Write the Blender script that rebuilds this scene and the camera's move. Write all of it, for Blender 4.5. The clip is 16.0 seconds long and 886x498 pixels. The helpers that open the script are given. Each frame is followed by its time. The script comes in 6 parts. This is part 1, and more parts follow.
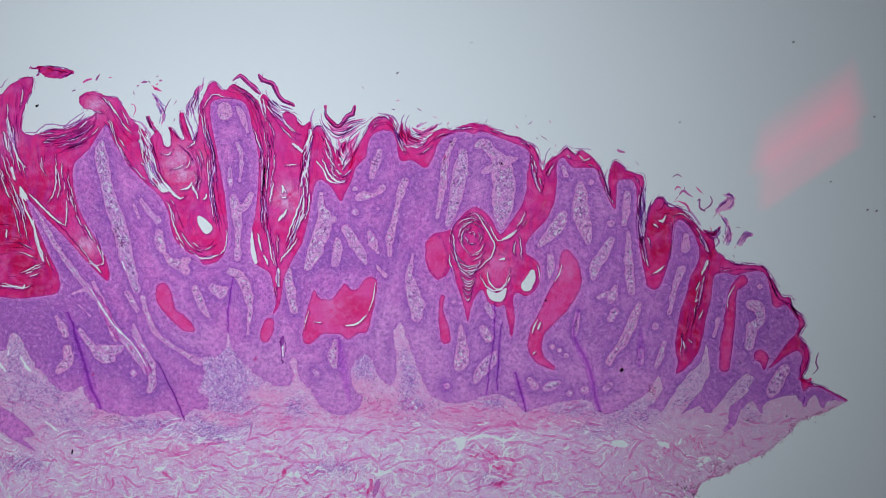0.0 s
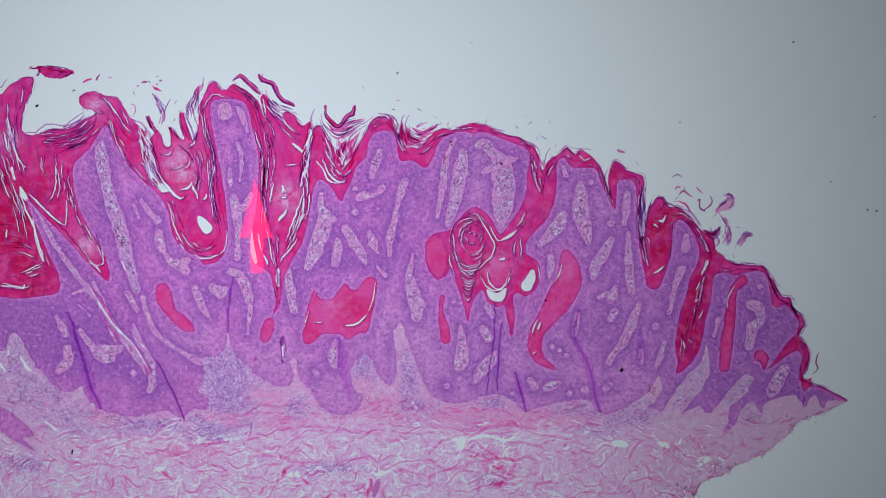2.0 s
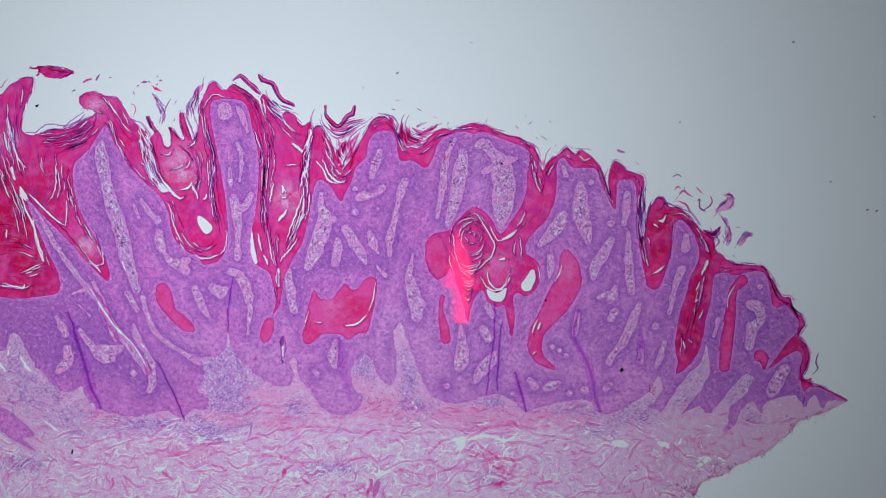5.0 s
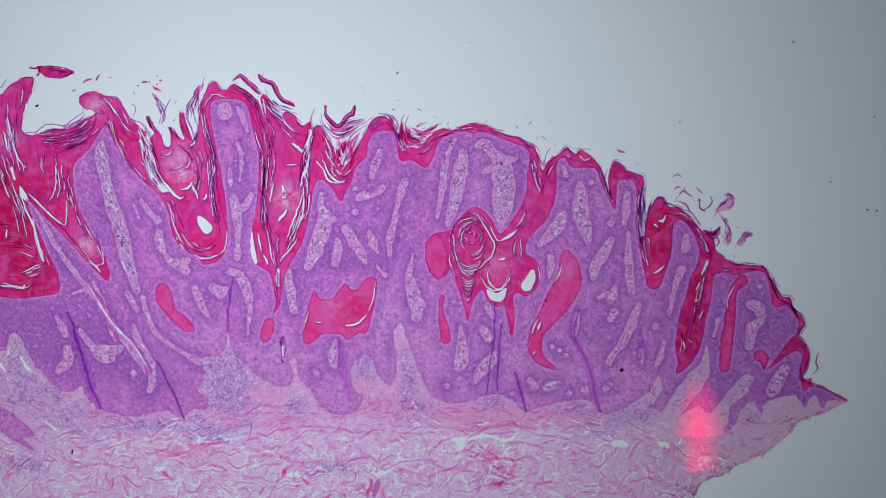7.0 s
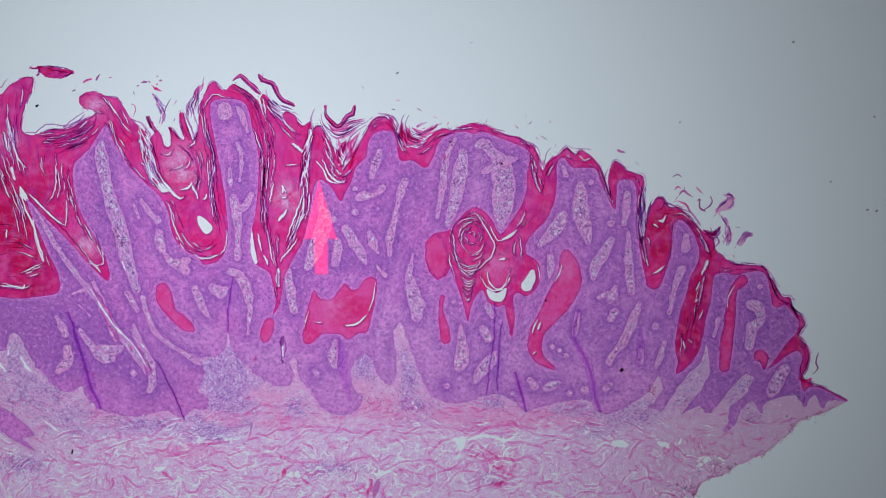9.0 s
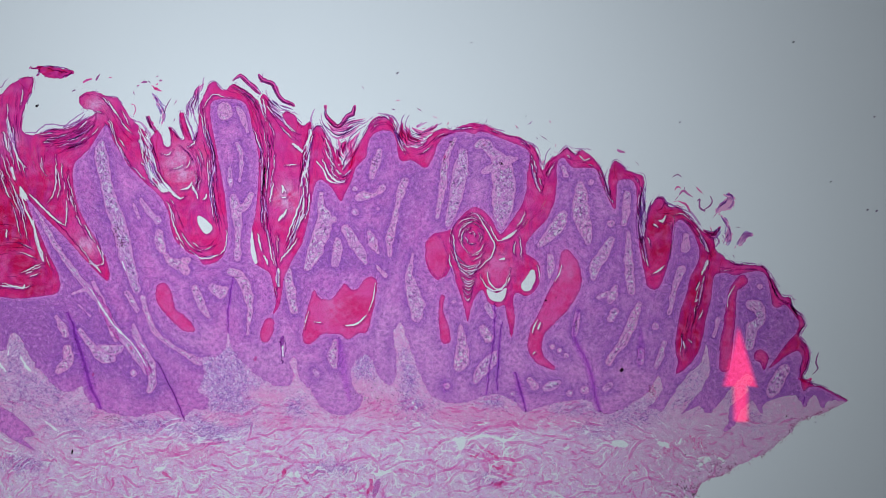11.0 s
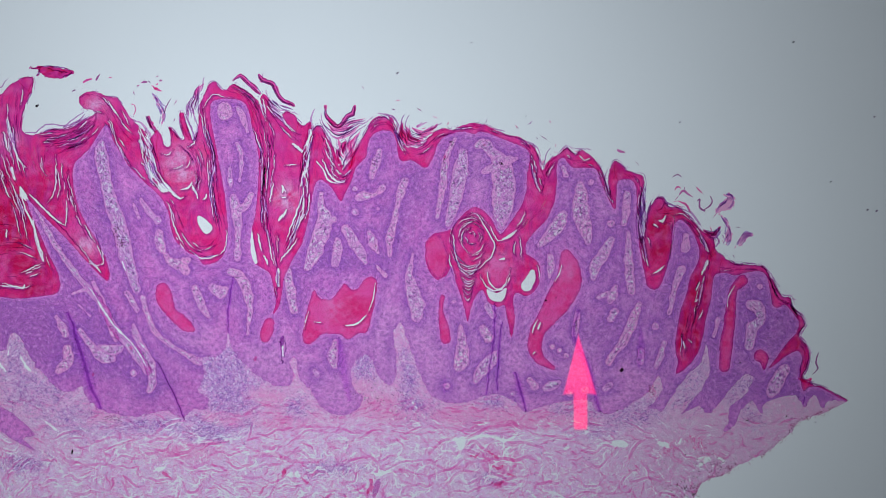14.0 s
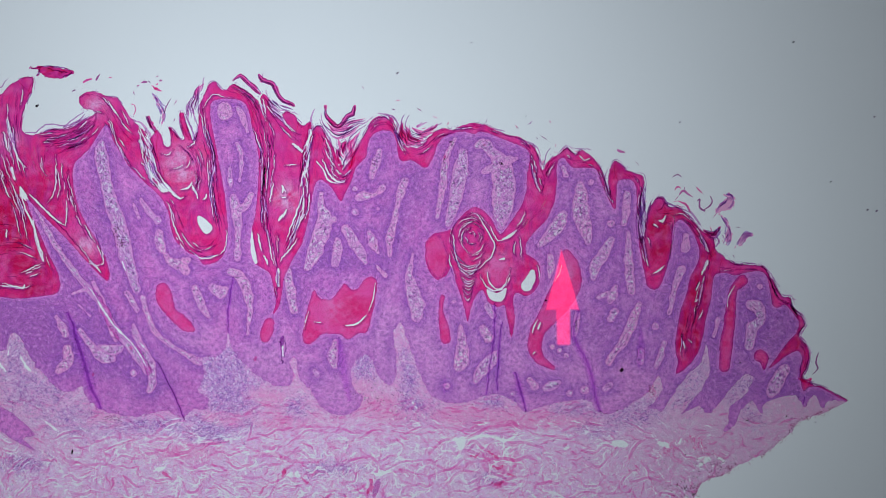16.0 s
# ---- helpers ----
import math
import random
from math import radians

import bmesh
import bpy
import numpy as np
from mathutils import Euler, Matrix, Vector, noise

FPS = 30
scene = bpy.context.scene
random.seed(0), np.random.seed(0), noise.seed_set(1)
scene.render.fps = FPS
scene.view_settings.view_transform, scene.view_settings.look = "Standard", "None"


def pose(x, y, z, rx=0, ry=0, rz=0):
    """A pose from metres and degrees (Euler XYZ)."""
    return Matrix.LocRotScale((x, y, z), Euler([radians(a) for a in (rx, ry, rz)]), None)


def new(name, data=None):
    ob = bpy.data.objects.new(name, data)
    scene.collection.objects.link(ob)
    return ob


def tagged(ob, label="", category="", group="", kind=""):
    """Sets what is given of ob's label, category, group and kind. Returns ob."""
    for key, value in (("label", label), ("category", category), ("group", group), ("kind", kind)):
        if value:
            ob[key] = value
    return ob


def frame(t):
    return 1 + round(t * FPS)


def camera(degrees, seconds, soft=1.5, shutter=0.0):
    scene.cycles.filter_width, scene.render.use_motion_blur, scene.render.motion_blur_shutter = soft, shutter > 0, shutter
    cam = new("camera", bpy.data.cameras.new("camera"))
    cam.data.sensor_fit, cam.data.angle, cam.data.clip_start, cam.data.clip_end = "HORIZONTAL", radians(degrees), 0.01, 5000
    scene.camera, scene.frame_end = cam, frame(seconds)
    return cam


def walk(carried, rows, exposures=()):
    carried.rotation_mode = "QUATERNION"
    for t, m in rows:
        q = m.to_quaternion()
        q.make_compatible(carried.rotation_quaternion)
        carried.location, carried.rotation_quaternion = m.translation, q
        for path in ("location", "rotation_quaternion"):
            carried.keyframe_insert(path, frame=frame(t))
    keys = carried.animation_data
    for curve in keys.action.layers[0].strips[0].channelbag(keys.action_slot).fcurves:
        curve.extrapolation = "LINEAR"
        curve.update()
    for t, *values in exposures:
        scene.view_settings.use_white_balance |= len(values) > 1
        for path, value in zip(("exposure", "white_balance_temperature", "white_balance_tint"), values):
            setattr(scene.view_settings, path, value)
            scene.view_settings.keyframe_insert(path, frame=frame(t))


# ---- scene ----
# Lengths below are in slide units of 4 micrometres: x to the right, y away from the surface of the skin,
# counted from one corner of the field of view. Z is height above the top of the glass slide.
U = 4e-6
FIELD_X, FIELD_Y = 1568.0, 882.0
LENS = 20.0
HEIGHT = FIELD_X / 2 * U / math.tan(radians(LENS / 2))
cam = camera(LENS, 16.0, soft=0.85, shutter=1.0)
walk(cam, [(0.0, pose(0, 0, HEIGHT)), (16.0, pose(0, 0, HEIGHT))],
     [(0.0, 0.0), (3.5, 0.0), (3.7, 0.06), (3.9, 0.13), (4.2, 0.12), (6.3, 0.03), (16.0, 0.03)])


def place(x, y, z=0.0):
    return ((x - FIELD_X / 2) * U, (FIELD_Y / 2 - y) * U, z * U)


# ---- light: the lamp under the stage shines up through a frosted plate; a dim ambient fill is added ----
# even fill from all sides, added to brighten the stained films
world = bpy.data.worlds.new("ambient_fill")
scene.world = world
world.use_nodes = True
world.node_tree.nodes["Background"].inputs[0].default_value = (0.95, 0.97, 1.0, 1)
world.node_tree.nodes["Background"].inputs[1].default_value = 0.50
world.cycles.sampling_method = "NONE"  # an even added fill needs no sampling of its own

LAMP_X, LAMP_Y, LAMP_DEPTH = 425.0, 350.0, 1420.0
PLATE_Z = -420.0
lamp_data = bpy.data.lights.new("stage_lamp", "AREA")
lamp_data.shape, lamp_data.size, lamp_data.energy = "DISK", 300 * U, 3.28e-4
lamp_data.color = (0.775, 0.888, 1.0)
lamp = new("stage_lamp", lamp_data)
lamp.matrix_world = Matrix.Translation(place(LAMP_X, LAMP_Y, PLATE_Z - LAMP_DEPTH)) @ pose(0, 0, 0, 180)
tagged(lamp, "white microscope lamp under the frosted plate", "lamp")


# ---- materials ----
def lin(v):
    v /= 255.0
    return v / 12.92 if v < 0.04045 else ((v + 0.055) / 1.055) ** 2.4


CLEAR = (lin(200), lin(213), lin(220))


def dye(r, g, b):
    """The share of each colour that a stained film lets through, from how it looks against the clear bright field."""
    return tuple(min(0.995, max(0.004, lin(v) / c)) for v, c in zip((r, g, b), CLEAR)) + (1,)


class Nodes:
    """A small writer for node materials."""

    def __init__(self, name):
        self.mat = bpy.data.materials.new(name)
        self.mat.use_nodes = True
        self.tree = self.mat.node_tree
        self.tree.nodes.clear()
        self.out = self.add("ShaderNodeOutputMaterial")

    def add(self, kind, **settings):
        n = self.tree.nodes.new(kind)
        for key, value in settings.items():
            if key == "blend_type":
                n.blend_type = value
            elif key == "data_type":
                n.data_type = value
            elif key == "operation":
                n.operation = value
            elif key == "attribute_name":
                n.attribute_name = value
            elif key == "feature":
                n.feature = value
        return n

    def link(self, a, b):
        self.tree.links.new(a, b)

    def coords(self, sx=1.0, sy=1.0, turn=0.0):
        tc = self.add("ShaderNodeTexCoord")
        m = self.add("ShaderNodeMapping")
        m.inputs["Scale"].default_value = (sx / U, sy / U, 0.3 / U)
        m.inputs["Rotation"].default_value = (0, 0, radians(turn))
        self.link(tc.outputs["Object"], m.inputs["Vector"])
        return m.outputs["Vector"]

    def noise(self, size, detail=3.0, rough=0.55, sx=1.0, sy=1.0, turn=0.0, distort=0.0, low=0.35, high=0.65):
        n = self.add("ShaderNodeTexNoise")
        n.inputs["Scale"].default_value = 1.0 / size
        n.inputs["Detail"].default_value = detail
        n.inputs["Roughness"].default_value = rough
        n.inputs["Distortion"].default_value = distort
        self.link(self.coords(sx, sy, turn), n.inputs["Vector"])
        r = self.add("ShaderNodeMapRange")
        r.inputs["From Min"].default_value, r.inputs["From Max"].default_value = low, high
        self.link(n.outputs["Fac"], r.inputs["Value"])
        return r.outputs["Result"]

    def attribute(self, name):
        return self.add("ShaderNodeAttribute", attribute_name=name).outputs["Fac"]

    def island(self):
        return self.add("ShaderNodeNewGeometry").outputs["Random Per Island"]

    def chance(self):
        return self.add("ShaderNodeObjectInfo").outputs["Random"]

    def mix(self, fac, a, b, blend="MIX"):
        m = self.add("ShaderNodeMix", data_type="RGBA", blend_type=blend)
        for socket, value in ((m.inputs[0], fac), (m.inputs[6], a), (m.inputs[7], b)):
            if isinstance(value, (int, float, tuple)):
                socket.default_value = value
            else:
                self.link(value, socket)
        return m.outputs[2]

    def math(self, op, a, b):
        m = self.add("ShaderNodeMath", operation=op)
        for socket, value in zip(m.inputs, (a, b)):
            if isinstance(value, (int, float)):
                socket.default_value = value
            else:
                self.link(value, socket)
        return m.outputs[0]

    def film(self, colour, body=0.14):
        """A stained film: mostly clear in its colour, with a little of the added ambient fill thrown back."""
        t, d, m = self.add("ShaderNodeBsdfTransparent"), self.add("ShaderNodeBsdfDiffuse"), self.add("ShaderNodeMixShader")
        if isinstance(colour, tuple):
            t.inputs[0].default_value = d.inputs[0].default_value = colour
        else:
            self.link(colour, t.inputs[0])
            self.link(colour, d.inputs[0])
        m.inputs[0].default_value = 0.4 * body
        self.link(t.outputs[0], m.inputs[1])
        self.link(d.outputs[0], m.inputs[2])
        self.link(m.outputs[0], self.out.inputs[0])
        return self.mat


def epidermis_material():
    n = Nodes("stained_epidermis")
    c = n.mix(n.noise(60, 3, low=0.38, high=0.62), dye(194, 124, 198), dye(180, 104, 186))
    c = n.mix(n.math("MULTIPLY", n.noise(120, 2, low=0.45, high=0.7), 0.6), c, dye(196, 118, 188))
    c = n.mix(n.math("MULTIPLY", n.attribute("ashen"), 0.75), c, dye(186, 134, 197))
    # densely stained zones, plus bluer lamplight painted in at the right
    c = n.mix(n.math("MULTIPLY", n.attribute("dense"), 0.8), c, dye(146, 92, 172))
    c = n.mix(n.math("MULTIPLY", n.attribute("basal"), 0.72), c, dye(140, 86, 174))
    c = n.mix(n.math("MULTIPLY", n.attribute("horny"), 0.6), c, dye(206, 124, 200))
    c = n.mix(n.math("MULTIPLY", n.noise(6.2, 2.5, 0.7, low=0.46, high=0.64), 0.46), c, dye(116, 62, 156))
    c = n.mix(n.math("MULTIPLY", n.noise(6.6, 2.5, 0.7, turn=31, low=0.52, high=0.68), 0.46), c, dye(216, 156, 218))
    c = n.mix(n.math("MULTIPLY", n.noise(14, 3, 0.6, low=0.46, high=0.7), 0.32), c, dye(160, 88, 184))
    c = n.mix(n.math("MULTIPLY", n.noise(9, 2, 0.6, turn=70, low=0.55, high=0.75), 0.26), c, dye(204, 128, 204))
    return n.film(c, 0.07)


def keratin_material():
    n = Nodes("stained_keratin")
    c = n.mix(n.noise(55, 3, low=0.38, high=0.62), dye(216, 62, 148), dye(206, 36, 116))
    c = n.mix(n.math("MULTIPLY", n.attribute("deep"), 0.9), c, dye(174, 12, 68))
    c = n.mix(n.math("MULTIPLY", n.attribute("layer"), 0.52), c, dye(160, 44, 140))
    c = n.mix(n.math("MULTIPLY", n.attribute("glassy"), 0.9), c, dye(236, 152, 202))
    c = n.mix(n.math("MULTIPLY", n.attribute("edge"), 0.55), c, dye(110, 30, 112))
    c = n.mix(n.math("MULTIPLY", n.attribute("rim"), 0.6), c, dye(150, 36, 132))
    c = n.mix(n.math("MULTIPLY", n.noise(16, 3, low=0.48, high=0.72), 0.5), c, dye(226, 104, 172))
    c = n.mix(n.math("MULTIPLY", n.noise(4, 3, 0.65, low=0.45, high=0.7), 0.3), c, dye(176, 34, 116))
    return n.film(c, 0.07)


def cyst_material():
    n = Nodes("stained_horn_cyst")
    c = n.mix(n.noise(45, 3, low=0.38, high=0.62), dye(220, 76, 154), dye(208, 52, 128))
    c = n.mix(n.math("MULTIPLY", n.attribute("layer"), 0.3), c, dye(190, 40, 116))
    c = n.mix(n.math("MULTIPLY", n.attribute("deep"), 0.6), c, dye(190, 24, 92))
    c = n.mix(n.math("MULTIPLY", n.attribute("edge"), 0.5), c, dye(120, 24, 100))
    c = n.mix(n.math("MULTIPLY", n.attribute("rim"), 0.85), c, dye(160, 40, 132))
    c = n.mix(n.math("MULTIPLY", n.attribute("glassy"), 0.7), c, dye(226, 112, 178))
    c = n.mix(n.math("MULTIPLY", n.noise(10, 4, 0.6, distort=0.7, low=0.46, high=0.7), 0.5), c, dye(226, 104, 172))
    return n.film(c, 0.07)


def dermis_material():
    n = Nodes("stained_dermis")
    c = n.mix(n.noise(26, 4, 0.6, sx=0.6, low=0.38, high=0.62), dye(237, 196, 228), dye(235, 178, 219))
    c = n.mix(n.noise(70, 3, low=0.42, high=0.66), c, dye(232, 183, 222))
    c = n.mix(n.math("MULTIPLY", n.attribute("fibre"), 0.6), c, dye(222, 142, 194))
    c = n.mix(n.math("MULTIPLY", n.attribute("pale"), 0.5), c, dye(226, 204, 230))
    c = n.mix(n.math("MULTIPLY", n.noise(3.6, 3, 0.65, distort=1.2, low=0.46, high=0.66), 0.32), c, dye(202, 128, 186))
    c = n.mix(n.math("MULTIPLY", n.attribute("upper"), 0.82), c, dye(230, 136, 188))
    c = n.mix(n.math("MULTIPLY", n.attribute("margin"), 0.8), c, dye(180, 122, 190))
    cells = n.mix(n.noise(3.2, 3, 0.7, low=0.42, high=0.6), dye(184, 150, 206), dye(150, 114, 186))
    cells = n.mix(n.noise(2.4, 2, 0.7, low=0.54, high=0.66), cells, dye(124, 106, 176))
    cells = n.mix(n.noise(3.4, 2, 0.7, turn=40, low=0.56, high=0.64), cells, dye(234, 232, 240))
    c = n.mix(n.math("MULTIPLY", n.attribute("blue"), 0.78), c, cells)
    c = n.mix(n.math("MULTIPLY", n.attribute("rim"), 0.75), c, dye(136, 108, 122))
    c = n.mix(n.math("MULTIPLY", n.attribute("calm"), 0.85), c, dye(188, 164, 197))
    c = n.mix(n.math("MULTIPLY", n.noise(4.6, 1.5, 0.6, distort=1.0, low=0.50, high=0.64), 0.5), c, dye(220, 120, 182))
    c = n.mix(n.math("MULTIPLY", n.noise(5.5, 2, 0.6, turn=50, distort=1.8, low=0.55, high=0.65), 0.6), c, dye(240, 226, 242))
    return n.film(c, 0.02)


def papilla_material():
    """Loose tissue: a smooth rosy border, and a core full of clear gaps and dark cells; some papillae are bluer than others."""
    n = Nodes("stained_papilla")
    core = n.attribute("core")
    c = n.mix(n.noise(26, 2, low=0.40, high=0.58), dye(194, 136, 197), dye(208, 136, 194))
    cool = n.mix(n.noise(20, 2), dye(182, 146, 202), dye(176, 130, 194))
    c = n.mix(n.math("MULTIPLY", n.chance(), core), c, cool)
    c = n.mix(n.math("MULTIPLY", n.math("MULTIPLY", n.noise(5.4, 2, 0.65, distort=0.8, low=0.45, high=0.6), 0.8), core), c, dye(158, 94, 174))
    c = n.mix(n.math("MULTIPLY", n.math("MULTIPLY", n.noise(4.4, 1.5, 0.6, low=0.55, high=0.63), 0.8), core), c, dye(92, 54, 128))
    c = n.mix(n.math("MULTIPLY", n.math("MULTIPLY", n.noise(5.2, 2, 0.65, turn=40, distort=1.2, low=0.52, high=0.61), 0.75), core), c, dye(240, 220, 242))
    c = n.mix(n.math("MULTIPLY", n.noise(3.0, 2, 0.6, low=0.5, high=0.7), 0.2), c, dye(168, 104, 180))
    c = n.mix(n.math("MULTIPLY", n.attribute("edge"), 0.75), c, dye(164, 104, 184))
    return n.film(c, 0.05)


def plain_film(name, a, b, body=0.12, size=8.0):
    n = Nodes(name)
    c = n.mix(n.chance(), dye(*a), dye(*b))
    c = n.mix(n.math("MULTIPLY", n.noise(size, 2), 0.4), c, dye(*b))
    return n.film(c, body)


def island_film(name, a, b, body=0.12):
    n = Nodes(name)
    return n.film(n.mix(n.island(), dye(*a), dye(*b)), body)


def glass_material():
    n = Nodes("clear_slide_glass")
    t, g, m = n.add("ShaderNodeBsdfTransparent"), n.add("ShaderNodeBsdfGlossy"), n.add("ShaderNodeMixShader")
    t.inputs[0].default_value = (0.985, 0.99, 0.988, 1)
    g.inputs["Roughness"].default_value = 0.05
    m.inputs[0].default_value = 0.02
    n.link(t.outputs[0], m.inputs[1])
    n.link(g.outputs[0], m.inputs[2])
    n.link(m.outputs[0], n.out.inputs[0])
    return n.mat


def frosted_material():
    n = Nodes("frosted_plate")
    t = n.add("ShaderNodeBsdfTranslucent")
    n.link(n.mix(n.noise(400, 2), (0.80, 0.80, 0.80, 1), (0.815, 0.815, 0.815, 1)), t.inputs[0])
    n.link(t.outputs[0], n.out.inputs[0])
    return n.mat


def pointer_material():
    """The pointer is red light laid on the view: it glows, fades at its edges and lets part of what is under it through."""
    n = Nodes("glowing_red_pointer")
    t, e, s = n.add("ShaderNodeBsdfTransparent"), n.add("ShaderNodeEmission"), n.add("ShaderNodeAddShader")
    glow = n.attribute("glow")
    n.link(n.mix(glow, (1, 1, 1, 1), (0.8, 0.55, 0.6, 1)), t.inputs[0])
    e.inputs[0].default_value = (1.0, 0.04, 0.17, 1)
    n.link(n.math("MULTIPLY", glow, 0.78), e.inputs[1])
    n.link(t.outputs[0], s.inputs[0])
    n.link(e.outputs[0], s.inputs[1])
    n.link(s.outputs[0], n.out.inputs[0])
    return n.mat


EPIDERMIS, KERATIN, CYST = epidermis_material(), keratin_material(), cyst_material()
DERMIS, PAPILLA = dermis_material(), papilla_material()
GLASS, FROST, POINTER = glass_material(), frosted_material(), pointer_material()
FOLD = plain_film("doubled_fold", (198, 195, 220), (193, 187, 219), 0.02)
FOLD_SOFT = plain_film("faint_fold_crease", (184, 164, 208), (170, 146, 200), 0.03)
FOLD_CORE = plain_film("fold_crease", (172, 146, 198), (150, 122, 186), 0.03)
COLLAGEN = plain_film("stained_collagen", (208, 198, 215), (207, 164, 202), 0.015)
CLEFT_TINT = plain_film("added_cleft_tint", (226, 209, 232), (226, 207, 231), 0.0)
COLLAGEN_MANY = island_film("stained_collagen_bundles", (208, 200, 215), (207, 158, 198), 0.015)
STRAND = plain_film("purple_keratin_strand", (196, 158, 200), (148, 108, 170), 0.05)
DEEP_STRAND = plain_film("dark_keratin_strand", (160, 124, 182), (104, 72, 140), 0.05)
FIBRE = island_film("keratin_fibres", (194, 178, 211), (158, 130, 188), 0.03)
FIBRE_DEEP = island_film("dark_keratin_fibres", (160, 138, 192), (112, 86, 160), 0.03)
BAND = plain_film("rosy_collagen_band", (209, 188, 212), (208, 166, 202), 0.015, 5.0)
LAYER_SHADE = island_film("magenta_layer_shading", (208, 199, 216), (196, 170, 209), 0.02)
PALE_THREAD = island_film("glassy_threads", (206, 206, 217), (204, 190, 212), 0.35)
FLAKE = plain_film("loose_keratin", (210, 92, 158), (192, 74, 150), 0.06)
NUCLEI = island_film("stained_nuclei", (194, 194, 219), (156, 146, 198), 0.03)
NUCLEI_PALE = island_film("pale_nuclei", (197, 206, 219), (178, 174, 212), 0.02)
SHRED = plain_film("loose_shred", (190, 112, 172), (122, 70, 134), 0.06, 3.0)
RAG = plain_film("ragged_flake_film", (203, 164, 198), (198, 136, 184), 0.06, 6.0)
SCRAP = plain_film("ragged_flake", (184, 172, 206), (152, 136, 190), 0.05, 5.0)
PALE_FILM = plain_film("pale_keratin_film", (210, 150, 196), (206, 104, 170), 0.06, 6.0)
EDGE_FIBRE = plain_film("brownish_edge_fibre", (198, 196, 208), (176, 158, 178), 0.05)
GRAIN = island_film("brown_grains", (176, 160, 176), (110, 88, 118), 0.05)
RED_CELLS = island_film("red_cells", (207, 178, 206), (204, 138, 182), 0.04)
SOOT = plain_film("dark_dust", (70, 62, 74), (40, 34, 46), 0.2)
DUST_FILM = plain_film("violet_dust", (140, 128, 158), (112, 98, 130), 0.1)
SOOT_PALE = plain_film("grey_dust", (150, 158, 166), (110, 118, 128), 0.2)
ERYTHRO = plain_film("red_blood_cells", (206, 146, 188), (200, 114, 166), 0.04)


BLACK = plain_film("black_lamp_housing", (12, 12, 13), (18, 18, 20), 1.0)


# ---- mesh tools ----
def mesh_from(name, verts, polys, sizes, material, smooth=None, attributes=()):
    """A mesh from flat arrays: corner indices and the number of corners of each face."""
    me = bpy.data.meshes.new(name)
    me.vertices.add(len(verts))
    me.vertices.foreach_set("co", np.asarray(verts, np.float32).ravel())
    me.loops.add(len(polys))
    me.loops.foreach_set("vertex_index", np.asarray(polys, np.int32))
    me.polygons.add(len(sizes))
    starts = np.concatenate(([0], np.cumsum(sizes)[:-1])).astype(np.int32)
    me.polygons.foreach_set("loop_start", starts)
    me.polygons.foreach_set("loop_total", np.asarray(sizes, np.int32))
    if smooth is not None:
        me.polygons.foreach_set("use_smooth", smooth)
    me.update(calc_edges=True)
    for key, values in attributes:
        a = me.attributes.new(key, "FLOAT", "POINT")
        a.data.foreach_set("value", np.asarray(values, np.float32))
    me.materials.append(material)
    return me


def part(name, me, parent, label=""):
    ob = new(name, me)
    ob.parent = parent
    return tagged(ob, label)


def spots(verts):
    """Slide units to metres for an array of x, y, z."""
    v = np.empty_like(verts)
    v[:, 0] = (verts[:, 0] - FIELD_X / 2) * U
    v[:, 1] = (FIELD_Y / 2 - verts[:, 1]) * U
    v[:, 2] = verts[:, 2] * U
    return v


# ---- fields on a fine grid: positive inside a form, in slide units ----
H = 1.0
GX0, GY0, GX1, GY1 = -90.0, 110.0, 1512.0, 962.0
NX, NY = int((GX1 - GX0) / H) + 1, int((GY1 - GY0) / H) + 1
gx, gy = (GX0 + H * np.arange(NX)).astype(np.float32), (GY0 + H * np.arange(NY)).astype(np.float32)
FAR = 9.0


def spline(pts, closed=False, step=3.0):
    """A smooth line through the points (rows of any width)."""
    p = np.asarray(pts, float)
    n = len(p)
    if n < 3 and not closed:
        return p
    out = []
    for i in range(n if closed else n - 1):
        if closed:
            a, b, c, d = p[i - 1], p[i], p[(i + 1) % n], p[(i + 2) % n]
        else:
            a, b, c, d = p[max(i - 1, 0)], p[i], p[i + 1], p[min(i + 2, n - 1)]
        k = max(2, int(np.hypot(*(c - b)[:2]) / step))
        t = (np.arange(k) / k)[:, None]
        tb, tc = (c - a) * 0.42, (d - b) * 0.42
        out.append((2 * t**3 - 3 * t**2 + 1) * b + (t**3 - 2 * t**2 + t) * tb + (3 * t**2 - 2 * t**3) * c + (t**3 - t**2) * tc)
    if not closed:
        out.append(p[-1:])
    return np.concatenate(out)


def window(x0, y0, x1, y1):
    i0, i1 = max(0, int((x0 - GX0) / H)), min(NX, int((x1 - GX0) / H) + 2)
    j0, j1 = max(0, int((y0 - GY0) / H)), min(NY, int((y1 - GY0) / H) + 2)
    return slice(j0, max(j1, j0)), slice(i0, max(i1, i0))


